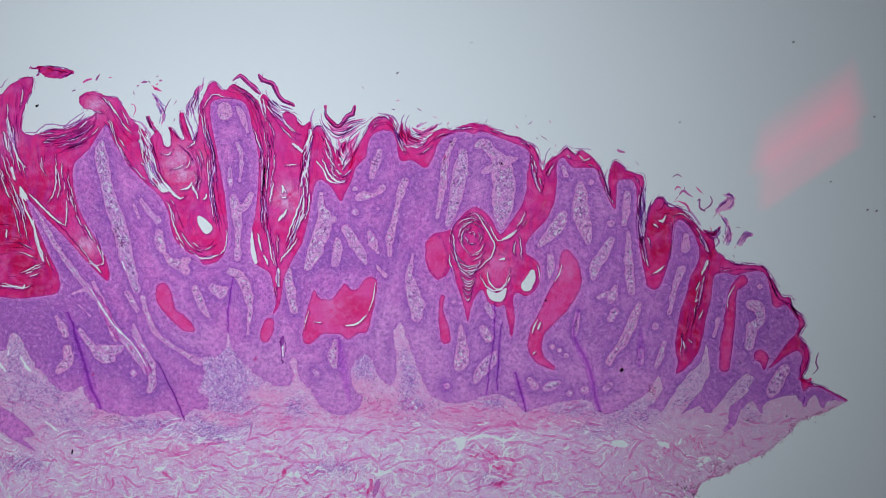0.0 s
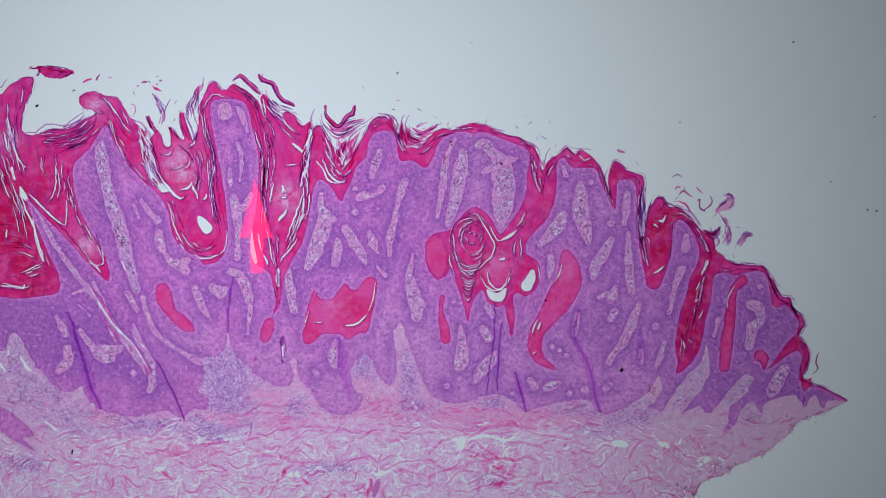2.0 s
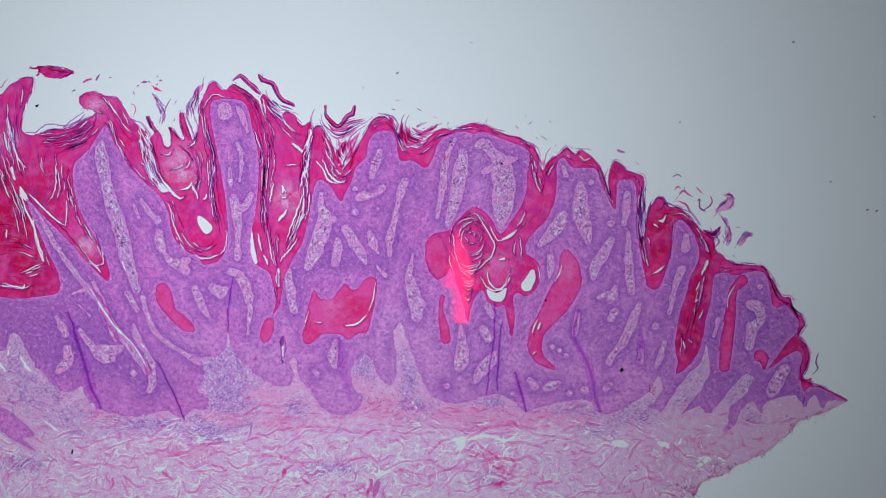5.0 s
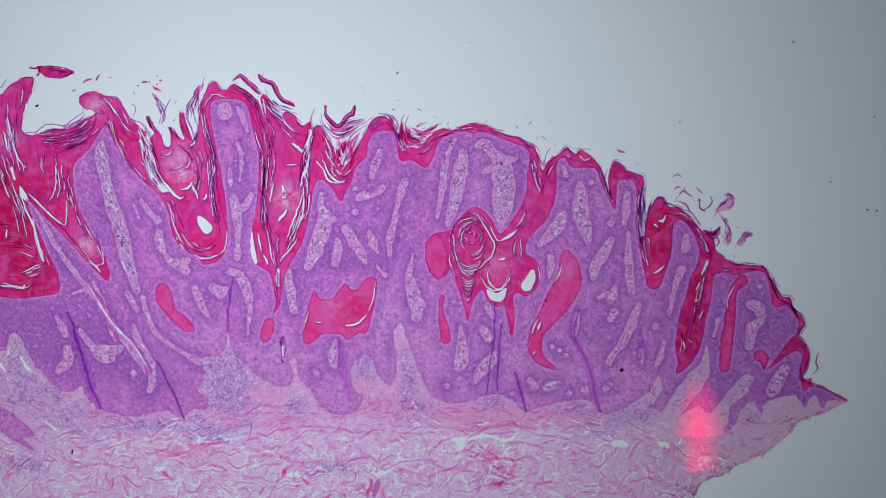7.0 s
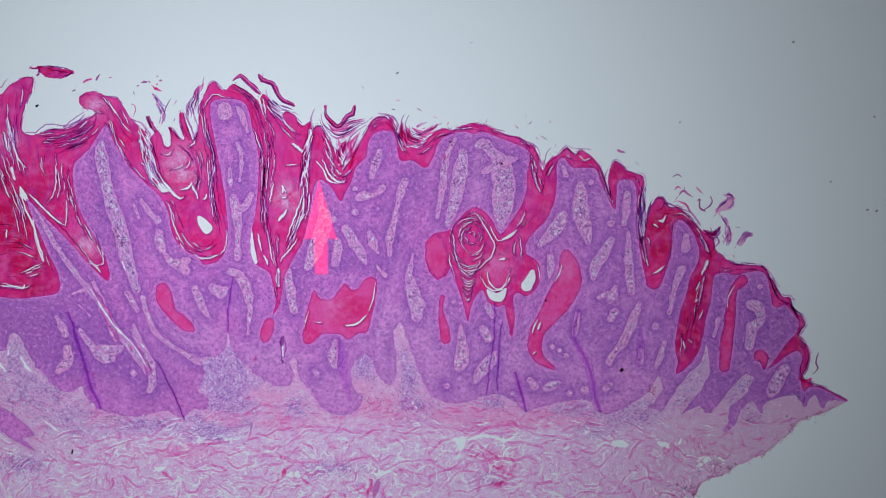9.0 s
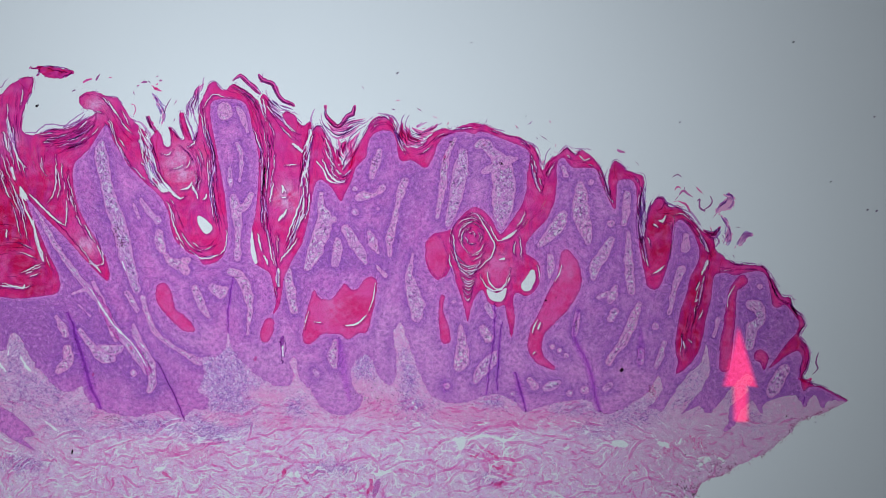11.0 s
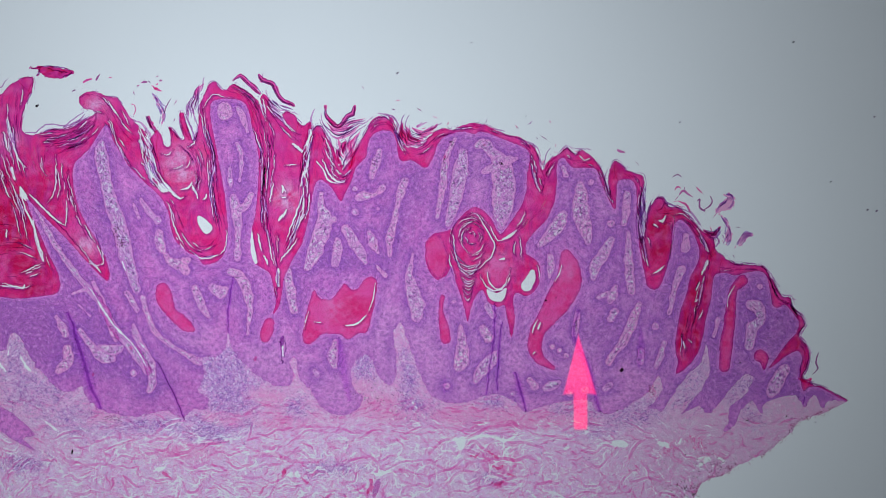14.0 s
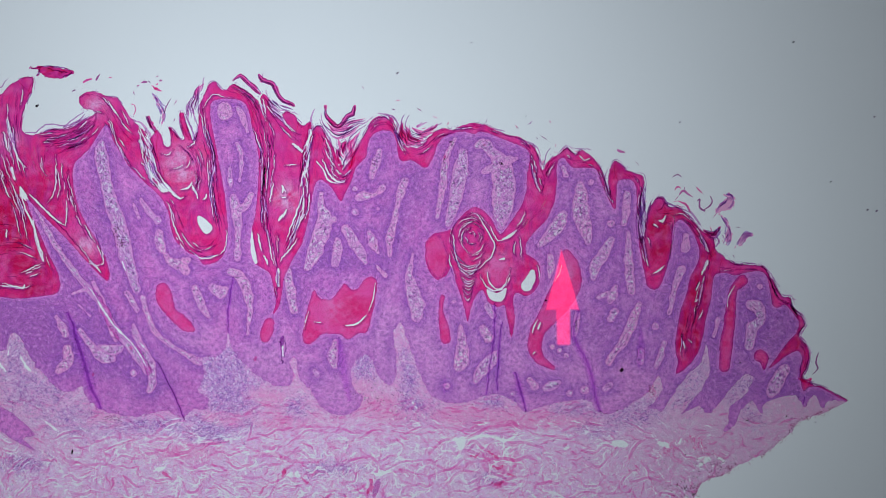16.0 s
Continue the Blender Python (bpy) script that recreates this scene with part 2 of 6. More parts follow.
def blob(pts, smooth=True):
    """Field of a closed outline."""
    p = spline(pts, True) if smooth else np.asarray(pts, float)
    dist = np.full((NY, NX), FAR, np.float32)
    flips = np.zeros((NY, NX + 1), np.int32)
    for (x0, y0), (x1, y1) in zip(p, np.roll(p, -1, 0)):
        w = window(min(x0, x1) - FAR, min(y0, y1) - FAR, max(x0, x1) + FAR, max(y0, y1) + FAR)
        X, Y = gx[w[1]][None], gy[w[0]][:, None]
        if X.size and Y.size:
            dx, dy = x1 - x0, y1 - y0
            t = np.clip(((X - x0) * dx + (Y - y0) * dy) / max(dx * dx + dy * dy, 1e-9), 0, 1)
            dist[w] = np.minimum(dist[w], np.hypot(X - x0 - t * dx, Y - y0 - t * dy))
        if y0 != y1:
            lo, hi = min(y0, y1), max(y0, y1)
            rows = np.nonzero((gy >= lo) & (gy < hi))[0]
            if rows.size:
                xs = x0 + (gy[rows] - y0) / (y1 - y0) * (x1 - x0)
                cols = np.clip(np.ceil((xs - GX0) / H).astype(int), 0, NX)
                np.add.at(flips, (rows, cols), 1)
    inside = np.cumsum(flips, 1)[:, :NX] % 2 == 1
    return np.where(inside, dist, -dist)


def tube(pts, into=None, grow=0.0):
    """Field of a line with a radius at each of its points (x, y, r)."""
    f = np.full((NY, NX), -FAR, np.float32) if into is None else into
    p = np.asarray(pts, float).reshape(-1, 3)
    p = spline(p) if len(p) > 2 else p
    if len(p) == 1:
        p = np.concatenate((p, p + (0.01, 0, 0)))
    for (x0, y0, r0), (x1, y1, r1) in zip(p, p[1:]):
        m = max(r0, r1) + grow + FAR
        w = window(min(x0, x1) - m, min(y0, y1) - m, max(x0, x1) + m, max(y0, y1) + m)
        X, Y = gx[w[1]][None], gy[w[0]][:, None]
        if not (X.size and Y.size):
            continue
        dx, dy = x1 - x0, y1 - y0
        t = np.clip(((X - x0) * dx + (Y - y0) * dy) / max(dx * dx + dy * dy, 1e-9), 0, 1)
        f[w] = np.maximum(f[w], r0 + (r1 - r0) * t + grow - np.hypot(X - x0 - t * dx, Y - y0 - t * dy))
    return f


def line_distance(pts):
    d = np.full((NY, NX), 1e9, np.float32)
    for (x0, y0), (x1, y1) in zip(pts, pts[1:]):
        X, Y = gx[None], gy[:, None]
        dx, dy = x1 - x0, y1 - y0
        t = np.clip(((X - x0) * dx + (Y - y0) * dy) / max(dx * dx + dy * dy, 1e-9), 0, 1)
        d = np.minimum(d, np.hypot(X - x0 - t * dx, Y - y0 - t * dy))
    return d


def grain(size, seed, sx=1.0, sy=1.0):
    """Smooth random field from -1 to 1 with forms of about that size."""
    rng = np.random.RandomState(seed)
    u, v = (gx - GX0) / (size * sx), (gy - GY0) / (size * sy)
    lattice = rng.uniform(-1, 1, (int(v[-1]) + 3, int(u[-1]) + 3)).astype(np.float32)
    i, j = u.astype(int), v.astype(int)
    a, b = u - i, v - j
    a, b = (a * a * (3 - 2 * a))[None], (b * b * (3 - 2 * b))[:, None]
    q = lattice
    top = q[np.ix_(j, i)] * (1 - a) + q[np.ix_(j, i + 1)] * a
    low = q[np.ix_(j + 1, i)] * (1 - a) + q[np.ix_(j + 1, i + 1)] * a
    return top * (1 - b) + low * b


def rough(size, seed, sx=1.0, sy=1.0):
    return 0.62 * grain(size, seed, sx, sy) + 0.38 * grain(size / 2.3, seed + 50, sx, sy)


def depth_inside(f, reach=44):
    """How far each place inside lies from the edge, up to reach grid steps, in slide units."""
    inside = f > 0
    n = np.arange(NY)[:, None]
    before = np.maximum.accumulate(np.where(inside, -10**6, n), 0)
    after = np.minimum.accumulate(np.where(inside, 10**6, n)[::-1], 0)[::-1]
    g = np.minimum(np.minimum(n - before, after - n), reach).astype(np.float32) ** 2
    out = g.copy()
    for k in range(1, reach + 1):
        out[:, k:] = np.minimum(out[:, k:], g[:, :-k] + k * k)
        out[:, :-k] = np.minimum(out[:, :-k], g[:, k:] + k * k)
    return np.sqrt(out) * H


CASES = {}
for case in range(1, 16):
    loop = []
    for k in range(4):
        if case >> k & 1:
            loop.append(("n", k))
        if (case >> k & 1) != (case >> (k + 1) % 4 & 1):
            loop.append(("e", k))
    rims = [(loop[i - 1], loop[i]) for i in range(len(loop)) if loop[i - 1][0] == "e" and loop[i][0] == "e"
            and case >> loop[i - 1][1] & 1]
    CASES[case] = loop, rims


def sheet(name, f, material, z, thick, attributes=(), bulge=2.5, uneven=0.35):
    """A film with the outline of a field: an uneven top with rounded edges, and walls down to z."""
    rows, cols = np.nonzero((f > 0).any(1))[0], np.nonzero((f > 0).any(0))[0]
    if not len(rows):
        return None
    w = slice(max(rows[0] - 1, 0), rows[-1] + 2), slice(max(cols[0] - 1, 0), cols[-1] + 2)
    f = f[w]
    ny, nx = f.shape
    count = ny * nx
    top = z + thick * (0.45 + 0.55 * np.sqrt(np.clip(f / bulge, 0, 1))) + uneven * RELIEF[w] * np.clip(f / 4, 0, 1)
    inside = (f > 0).astype(np.uint8)
    code = inside[:-1, :-1] | inside[:-1, 1:] << 1 | inside[1:, 1:] << 2 | inside[1:, :-1] << 3
    ids = np.arange(count).reshape(ny, nx)[:-1, :-1]
    corner = (0, 1, nx + 1, nx)
    edge = (count, 2 * count + 1, count + nx, 2 * count)
    loops, sizes, rim = [], [], []
    for case, (loop, rims) in CASES.items():
        cells = ids[code == case]
        if not cells.size:
            continue
        at = {key: cells + (corner if key[0] == "n" else edge)[key[1]] for key in loop}
        face = np.stack([at[key] for key in loop[::-1]], 1)
        loops.append(face.ravel())
        sizes.append(np.full(len(cells), len(loop)))
        for a, b in rims:
            rim.append(np.stack((at[a], at[b]), 1))
    loops = np.concatenate(loops)
    rim = np.concatenate(rim) if rim else np.zeros((0, 2), int)
    used, inverse = np.unique(loops, return_inverse=True)
    flat = f.ravel()
    kind, node = used // count, used % count
    other = np.where(kind == 0, node, np.where(kind == 1, node + 1, node + nx))
    other = np.minimum(other, count - 1)
    f0, f1 = flat[node], flat[other]
    t = np.where(kind == 0, 0.0, f0 / np.where(kind == 0, 1.0, np.where(f0 == f1, 1.0, f0 - f1)))

    def sample(field):
        s = field.ravel()
        return s[node] * (1 - t) + s[other] * t

    X, Y = np.meshgrid(gx[w[1]], gy[w[0]])
    v = np.stack((sample(X), sample(Y), sample(top)), 1)
    values = [(key, sample(field[w])) for key, field in attributes]
    below = np.searchsorted(used, np.unique(rim))
    spot = {}
    lift = np.full(len(used), -1)
    lift[below] = len(used) + np.arange(len(below))
    base = v[below].copy()
    base[:, 2] = z
    r = np.searchsorted(used, rim)
    walls = np.stack((r[:, 0], r[:, 1], lift[r[:, 1]], lift[r[:, 0]]), 1)
    verts = spots(np.concatenate((v, base)))
    values = [(key, np.concatenate((a, a[below]))) for key, a in values]
    sizes = np.concatenate(sizes + [np.full(len(walls), 4)])
    smooth = np.ones(len(sizes), bool)
    return mesh_from(name, verts, np.concatenate((inverse.ravel(), walls.ravel())), sizes, material, smooth, values)


def ridges(name, lines, material, tall=0.8):
    """Thin ribbons with a raised middle, each line with rows of x, y, radius, z; joined in one mesh."""
    verts, faces, base = [], [], 0
    for line in lines:
        p = np.asarray(line, float)
        d = np.gradient(p[:, :2], axis=0)
        d /= np.maximum(np.hypot(d[:, 0], d[:, 1]), 1e-9)[:, None]
        side = np.stack((-d[:, 1], d[:, 0]), 1) * p[:, 2:3]
        n = len(p)
        rows = np.empty((n, 3, 3))
        rows[:, 0, :2], rows[:, 1, :2], rows[:, 2, :2] = p[:, :2] - side, p[:, :2], p[:, :2] + side
        rows[:, 0, 2] = rows[:, 2, 2] = p[:, 3]
        rows[:, 1, 2] = p[:, 3] + tall * np.minimum(1, p[:, 2] * 0.7)
        verts.append(rows.reshape(-1, 3))
        i = base + 3 * np.arange(n - 1)[:, None]
        for k in (0, 1):
            faces.append(np.concatenate((i + k, i + k + 1, i + k + 4, i + k + 3), 1))
        base += 3 * n
    faces = np.concatenate(faces)
    return mesh_from(name, spots(np.concatenate(verts)), faces.ravel(), np.full(len(faces), 4), material, np.ones(len(faces), bool))


def dots(name, xyrz, material, sides=6):
    """Small low domes (cell nuclei, grains), joined in one mesh."""
    q = np.asarray(xyrz, float)
    n = len(q)
    rng = np.random.RandomState(n)
    ang = np.arange(sides) * 2 * np.pi / sides + rng.uniform(0, 6, (n, 1))
    rad = q[:, 2:3] * rng.uniform(0.7, 1.25, (n, sides))
    v = np.empty((n, sides + 1, 3))
    v[:, 0] = np.stack((q[:, 0], q[:, 1], q[:, 3] + 0.5 * q[:, 2]), 1)
    v[:, 1:, 0], v[:, 1:, 1] = q[:, 0:1] + rad * np.cos(ang), q[:, 1:2] - rad * np.sin(ang)
    v[:, 1:, 2] = q[:, 3:4]
    k = np.arange(sides)
    tri = np.stack((np.zeros(sides, int), 1 + k, 1 + (k + 1) % sides), 1)
    faces = (tri[None] + (sides + 1) * np.arange(n)[:, None, None]).reshape(-1, 3)
    return mesh_from(name, spots(v.reshape(-1, 3)), faces.ravel(), np.full(len(faces), 3), material, np.ones(len(faces), bool))


RELIEF = 0.6 * grain(22, 3) + 0.4 * grain(6, 4)


# ---- the setting: glass slide, frosted plate ----
def slab(name, x0, y0, x1, y1, z0, z1, material, label, category):
    bm = bmesh.new()
    bmesh.ops.create_cube(bm, size=1.0)
    a, b = Vector(place(x0, y1, z0)), Vector(place(x1, y0, z1))
    for v in bm.verts:
        v.co = Vector([a[i] + (v.co[i] + 0.5) * (b[i] - a[i]) for i in range(3)])
    bmesh.ops.bevel(bm, geom=bm.edges[:], offset=18 * U, segments=2, affect="EDGES")
    me = bpy.data.meshes.new(name)
    bm.to_mesh(me)
    bm.free()
    me.materials.append(material)
    return tagged(new(name, me), label, category, kind="structure")


slab("glass_slide", -1300, -900, 2900, 1800, -250, 0, GLASS, "clear glass microscope slide under the stained section", "glass slide")
bm = bmesh.new()
bmesh.ops.create_circle(bm, cap_ends=True, radius=2600 * U, segments=96)
me = bpy.data.meshes.new("frosted_plate")
bm.to_mesh(me)
bm.free()
me.materials.append(FROST)
plate = new("frosted_plate", me)
plate.location = place(FIELD_X / 2, FIELD_Y / 2, PLATE_Z)
tagged(plate, "frosted white glass plate lit from beneath", "light plate", kind="structure")
bm = bmesh.new()
ring = bmesh.ops.create_circle(bm, cap_ends=True, radius=2620 * U, segments=96)["verts"]
wall = bmesh.ops.extrude_edge_only(bm, edges=[e for e in bm.edges])["geom"]
bmesh.ops.translate(bm, vec=(0, 0, 2400 * U), verts=[g for g in wall if isinstance(g, bmesh.types.BMVert)])
me = bpy.data.meshes.new("lamp_housing")
bm.to_mesh(me)
bm.free()
me.materials.append(BLACK)
housing = new("lamp_housing", me)
housing.location = place(FIELD_X / 2, FIELD_Y / 2, PLATE_Z - 2404)
tagged(housing, "round black housing of the stage lamp", "lamp housing", kind="structure")


# ---- the stained section of skin ----
section = tagged(new("tissue_section"), "thin skin section stained pink and purple, lying on the glass slide", "tissue section")

SURFACE = []
SURFACE += [
    [(-120, 165), (-40, 160), (0, 168), (18, 150), (40, 139), (57, 137), (60, 146), (56, 162), (45, 184), (40, 206), (39, 230), (54, 240), (74, 236), (92, 229), (112, 229), (136, 219), (150, 212), (164, 204), (168, 199), (160, 194), (147, 192), (142, 184), (141, 172), (152, 165), (170, 163), (186, 170), (200, 172), (208, 174), (216, 186), (226, 202), (233, 212), (246, 224), (258, 234)],
]
SURFACE += [
    [(264, 250), (270, 240), (278, 230), (286, 244), (291, 258), (296, 261), (301, 258), (302, 240), (300, 226), (308, 232), (318, 246), (326, 246), (322, 226), (318, 204), (324, 200), (331, 222), (342, 250), (350, 232), (352, 206), (354, 186), (362, 166), (372, 148), (382, 147), (390, 156), (400, 160), (408, 152), (414, 149), (428, 156), (442, 166), (456, 178)],
]
SURFACE += [
    [(466, 166), (476, 176), (486, 194), (498, 204), (506, 197), (520, 203), (528, 216), (536, 223), (549, 217), (553, 232), (560, 224), (570, 226), (576, 240), (588, 258), (598, 266), (606, 252), (612, 252), (610, 268), (600, 282), (610, 294), (622, 280), (634, 258), (648, 232), (658, 214), (668, 206), (682, 206), (694, 211), (701, 224), (708, 244), (716, 258), (732, 262), (748, 258), (757, 246), (768, 234), (784, 228), (800, 230)],
]
SURFACE += [
    [(820, 222), (840, 218), (860, 222), (880, 232), (900, 240), (918, 243), (934, 253), (946, 262), (952, 274), (956, 294), (960, 302), (966, 292), (976, 280), (990, 273), (1003, 262), (1012, 270), (1020, 275), (1030, 266), (1046, 276), (1058, 290), (1068, 312), (1079, 346), (1076, 322), (1080, 300), (1088, 285), (1098, 290), (1110, 302), (1125, 307), (1137, 311), (1140, 326), (1136, 346)],
]
SURFACE += [
    [(1131, 372), (1130, 400), (1136, 428), (1142, 404), (1146, 382), (1154, 362), (1162, 350), (1173, 350), (1182, 366), (1200, 368), (1216, 380), (1230, 396), (1246, 412), (1262, 421), (1266, 440), (1282, 456), (1300, 467), (1320, 468), (1350, 472), (1361, 486), (1372, 505), (1385, 525), (1398, 527), (1402, 545), (1418, 560), (1424, 575), (1414, 594), (1426, 610), (1433, 626), (1428, 650), (1420, 668), (1436, 680), (1456, 685), (1480, 698), (1500, 709)],
]
SURFACE += [
    [(1482, 719), (1456, 732), (1430, 740), (1411, 750), (1398, 768), (1378, 783), (1352, 804), (1312, 820), (1284, 838), (1244, 854), (1228, 880), (1206, 920), (1190, 1010), (-130, 1010)],
]
LIVING = []  # the boundary between horn and living skin, finger by finger
LIVING += [
    [(-130, 545), (-40, 530), (0, 526), (30, 529), (70, 525), (98, 520), (107, 506), (101, 480), (86, 450), (75, 424), (62, 395), (52, 370), (47, 353), (60, 364), (80, 385), (100, 405), (130, 436), (160, 470), (180, 490), (190, 498), (194, 485), (186, 455), (171, 425), (155, 400), (140, 370), (132, 340), (128, 310), (132, 290), (145, 276), (160, 261), (175, 236), (187, 222), (196, 230)],
]
LIVING += [
    [(199, 246), (210, 265), (225, 290), (245, 312), (262, 328), (285, 350), (298, 375), (302, 400), (310, 425), (330, 445), (350, 455), (358, 467), (370, 468), (386, 462), (396, 450), (402, 430), (403, 400), (398, 350), (388, 290), (378, 240), (372, 202), (374, 182), (386, 176), (410, 175), (430, 180), (440, 195), (445, 220), (452, 245), (458, 280), (457, 330)],
]
LIVING += [
    [(452, 380), (445, 410), (443, 440), (450, 465), (465, 475), (478, 485), (485, 512), (489, 536), (483, 556), (492, 545), (497, 530), (500, 510), (502, 495), (510, 475), (520, 455), (535, 430), (545, 390), (552, 350), (558, 325), (568, 318), (580, 325), (592, 340), (603, 356), (612, 340), (622, 320), (630, 296), (648, 278), (650, 262), (655, 245), (665, 235), (680, 231)],
]
LIVING += [
    [(692, 233), (700, 245), (705, 275), (712, 286), (730, 284), (748, 296), (758, 295), (768, 275), (775, 255), (785, 243), (800, 236), (820, 233), (840, 237), (850, 233), (870, 238), (895, 248), (920, 258), (933, 265), (938, 281), (933, 310), (932, 335), (925, 360), (910, 385), (893, 408), (885, 415), (878, 405), (868, 386), (855, 373), (840, 367), (825, 375)],
]
LIVING += [
    [(810, 390), (798, 405), (785, 411), (770, 413), (757, 426), (753, 455), (760, 480), (774, 495), (789, 488), (800, 472), (808, 503), (818, 530), (824, 556), (828, 569), (834, 545), (843, 522), (854, 514), (864, 534), (880, 543), (893, 541), (898, 565), (905, 596), (911, 565), (908, 530), (915, 518), (930, 524), (946, 515), (956, 494), (955, 470), (945, 458)],
]
LIVING += [
    [(932, 450), (931, 432), (946, 410), (966, 390), (980, 360), (985, 330), (985, 300), (988, 283), (998, 280), (1006, 290), (1015, 297), (1035, 297), (1055, 300), (1065, 325), (1078, 355), (1088, 371), (1091, 350), (1092, 325), (1100, 318), (1118, 319), (1126, 335), (1128, 370), (1128, 400), (1132, 440), (1140, 480), (1145, 505), (1156, 513), (1168, 507), (1178, 480), (1188, 440)],
]
LIVING += [
    [(1190, 410), (1195, 395), (1205, 390), (1220, 402), (1232, 425), (1238, 445), (1235, 466), (1222, 490), (1215, 520), (1205, 550), (1197, 590), (1195, 620), (1200, 640), (1196, 661), (1212, 654), (1235, 625), (1245, 590), (1250, 560), (1258, 530), (1262, 495), (1268, 485), (1285, 483), (1300, 488), (1320, 483), (1340, 480), (1355, 486), (1362, 510), (1368, 541), (1378, 544)],
]
LIVING += [
    [(1390, 540), (1404, 555), (1414, 572), (1409, 590), (1395, 605), (1376, 630), (1360, 652), (1372, 645), (1395, 628), (1412, 622), (1420, 635), (1415, 655), (1417, 676), (1422, 692), (1430, 686), (1440, 684), (1456, 688.5), (1479, 701), (1498, 710), (1620, 760), (1620, 1020), (-130, 1020)],
]
JUNCTION = []  # the boundary between epidermis and dermis
JUNCTION += [
    [(-130, 650), (-60, 640), (0, 622), (12, 618), (18, 595), (25, 588), (38, 600), (50, 625), (65, 650), (85, 670), (105, 690), (125, 694), (145, 680), (155, 705), (175, 722), (200, 733), (240, 738), (275, 729), (300, 728), (325, 738), (345, 722), (365, 726), (369, 706), (350, 692), (360, 670), (358, 645), (350, 633), (385, 629), (400, 612), (403, 570), (407, 606), (420, 631)],
]
JUNCTION += [
    [(440, 651), (465, 671), (490, 683), (510, 683), (520, 665), (514, 640), (521, 630), (527, 650), (530, 671), (550, 690), (560, 706), (575, 725), (600, 735), (625, 730), (641, 712), (640, 700), (628, 690), (622, 665), (628, 640), (645, 628), (656, 632), (666, 656), (680, 675), (692, 681), (700, 660), (700, 620), (695, 600), (700, 580), (708, 570), (718, 590), (730, 625), (745, 665)],
]
JUNCTION += [
    [(760, 695), (780, 708), (810, 714), (840, 708), (860, 700), (880, 698), (905, 708), (930, 729), (950, 722), (990, 712), (1030, 707), (1045, 712), (1055, 728), (1075, 732), (1100, 725), (1130, 705), (1150, 690), (1166, 664), (1173, 690), (1152, 718), (1132, 738), (1152, 722), (1168, 726), (1176, 724), (1190, 700), (1215, 666), (1240, 640), (1250, 612), (1256, 650), (1245, 686), (1225, 710)],
]
JUNCTION += [
    [(1208, 732), (1236, 719), (1248, 730), (1260, 729), (1280, 705), (1300, 680), (1320, 663), (1332, 670), (1325, 690), (1310, 706), (1290, 722), (1290, 745), (1281, 763), (1300, 753), (1312, 725), (1330, 711), (1340, 725), (1348, 731), (1355, 712), (1375, 705), (1395, 700), (1411, 702), (1425, 719), (1434, 705), (1445, 702), (1455, 721), (1465, 710), (1500, 712), (1620, 760), (1620, 1020), (-130, 1020)],
]
PAPILLAE = []  # islands of dermis in the epidermis: x, y, radius along each
PAPILLAE += [
    [(178, 256, 7), (181, 284, 12), (189, 325, 10), (200, 370, 12), (214, 410, 13), (222, 450, 13), (232, 480, 10), (241, 512, 7)],
    [(252, 528, 4), (262, 560, 5), (276, 590, 4), (300, 610, 4), (330, 628, 4), (352, 642, 6)], [(250, 354, 3), (264, 375, 5), (280, 391, 6)],
    [(236, 360, 2), (246, 386, 3)], [(282, 414, 7), (283, 433, 9), (292, 449, 4), (303, 464, 8), (318, 468, 9), (330, 480, 7)],
    [(326, 462, 6), (334, 460, 5)],
]
PAPILLAE += [
    [(398, 194, 12), (398, 200, 13)], [(422, 191, 4), (430, 210, 5), (438, 232, 3)], [(407, 298, 3), (408, 330, 3)],
    [(420, 255, 2), (426, 268, 4), (427, 290, 3), (425, 320, 2)], [(412, 350, 6), (419, 370, 9), (421, 400, 7), (421, 430, 5), (420, 458, 6)],
    [(445, 345, 4), (436, 362, 6), (424, 372, 7)], [(408, 480, 6), (424, 490, 9), (437, 515, 9), (443, 545, 5), (438, 592, 2)],
    [(345, 512, 7), (358, 540, 7), (368, 560, 4)],
]
PAPILLAE += [
    [(376, 508, 8), (390, 520, 10), (400, 512, 5)], [(568, 344, 3), (569, 368, 6), (576, 388, 13), (566, 420, 14), (556, 450, 12), (545, 472, 7)],
    [(590, 388, 6)], [(598, 425, 4), (597, 445, 9), (592, 466, 6)], [(611, 404, 7), (624, 425, 10), (637, 446, 9), (646, 463, 6)],
    [(654, 414, 5), (662, 434, 8), (668, 447, 4)], [(717, 320, 6), (708, 345, 6), (702, 370, 4), (698, 395, 6), (690, 420, 7), (690, 452, 3)],
    [(628, 333, 5)],
]
PAPILLAE += [
    [(634, 350, 5), (645, 346, 7), (662, 346, 3), (672, 338, 4), (678, 332, 5)], [(628, 375, 7)], [(669, 370, 4)], [(668, 472, 3), (682, 488, 4)],
    [(672, 268, 5), (665, 290, 8), (657, 312, 6)], [(806, 247, 3), (795, 265, 5), (788, 285, 7), (785, 320, 6), (780, 350, 5), (774, 384, 3)],
    [(820, 270, 8), (815, 300, 12), (808, 340, 12), (800, 375, 9), (793, 396, 6)], [(818, 306, 5), (826, 308, 4)],
]
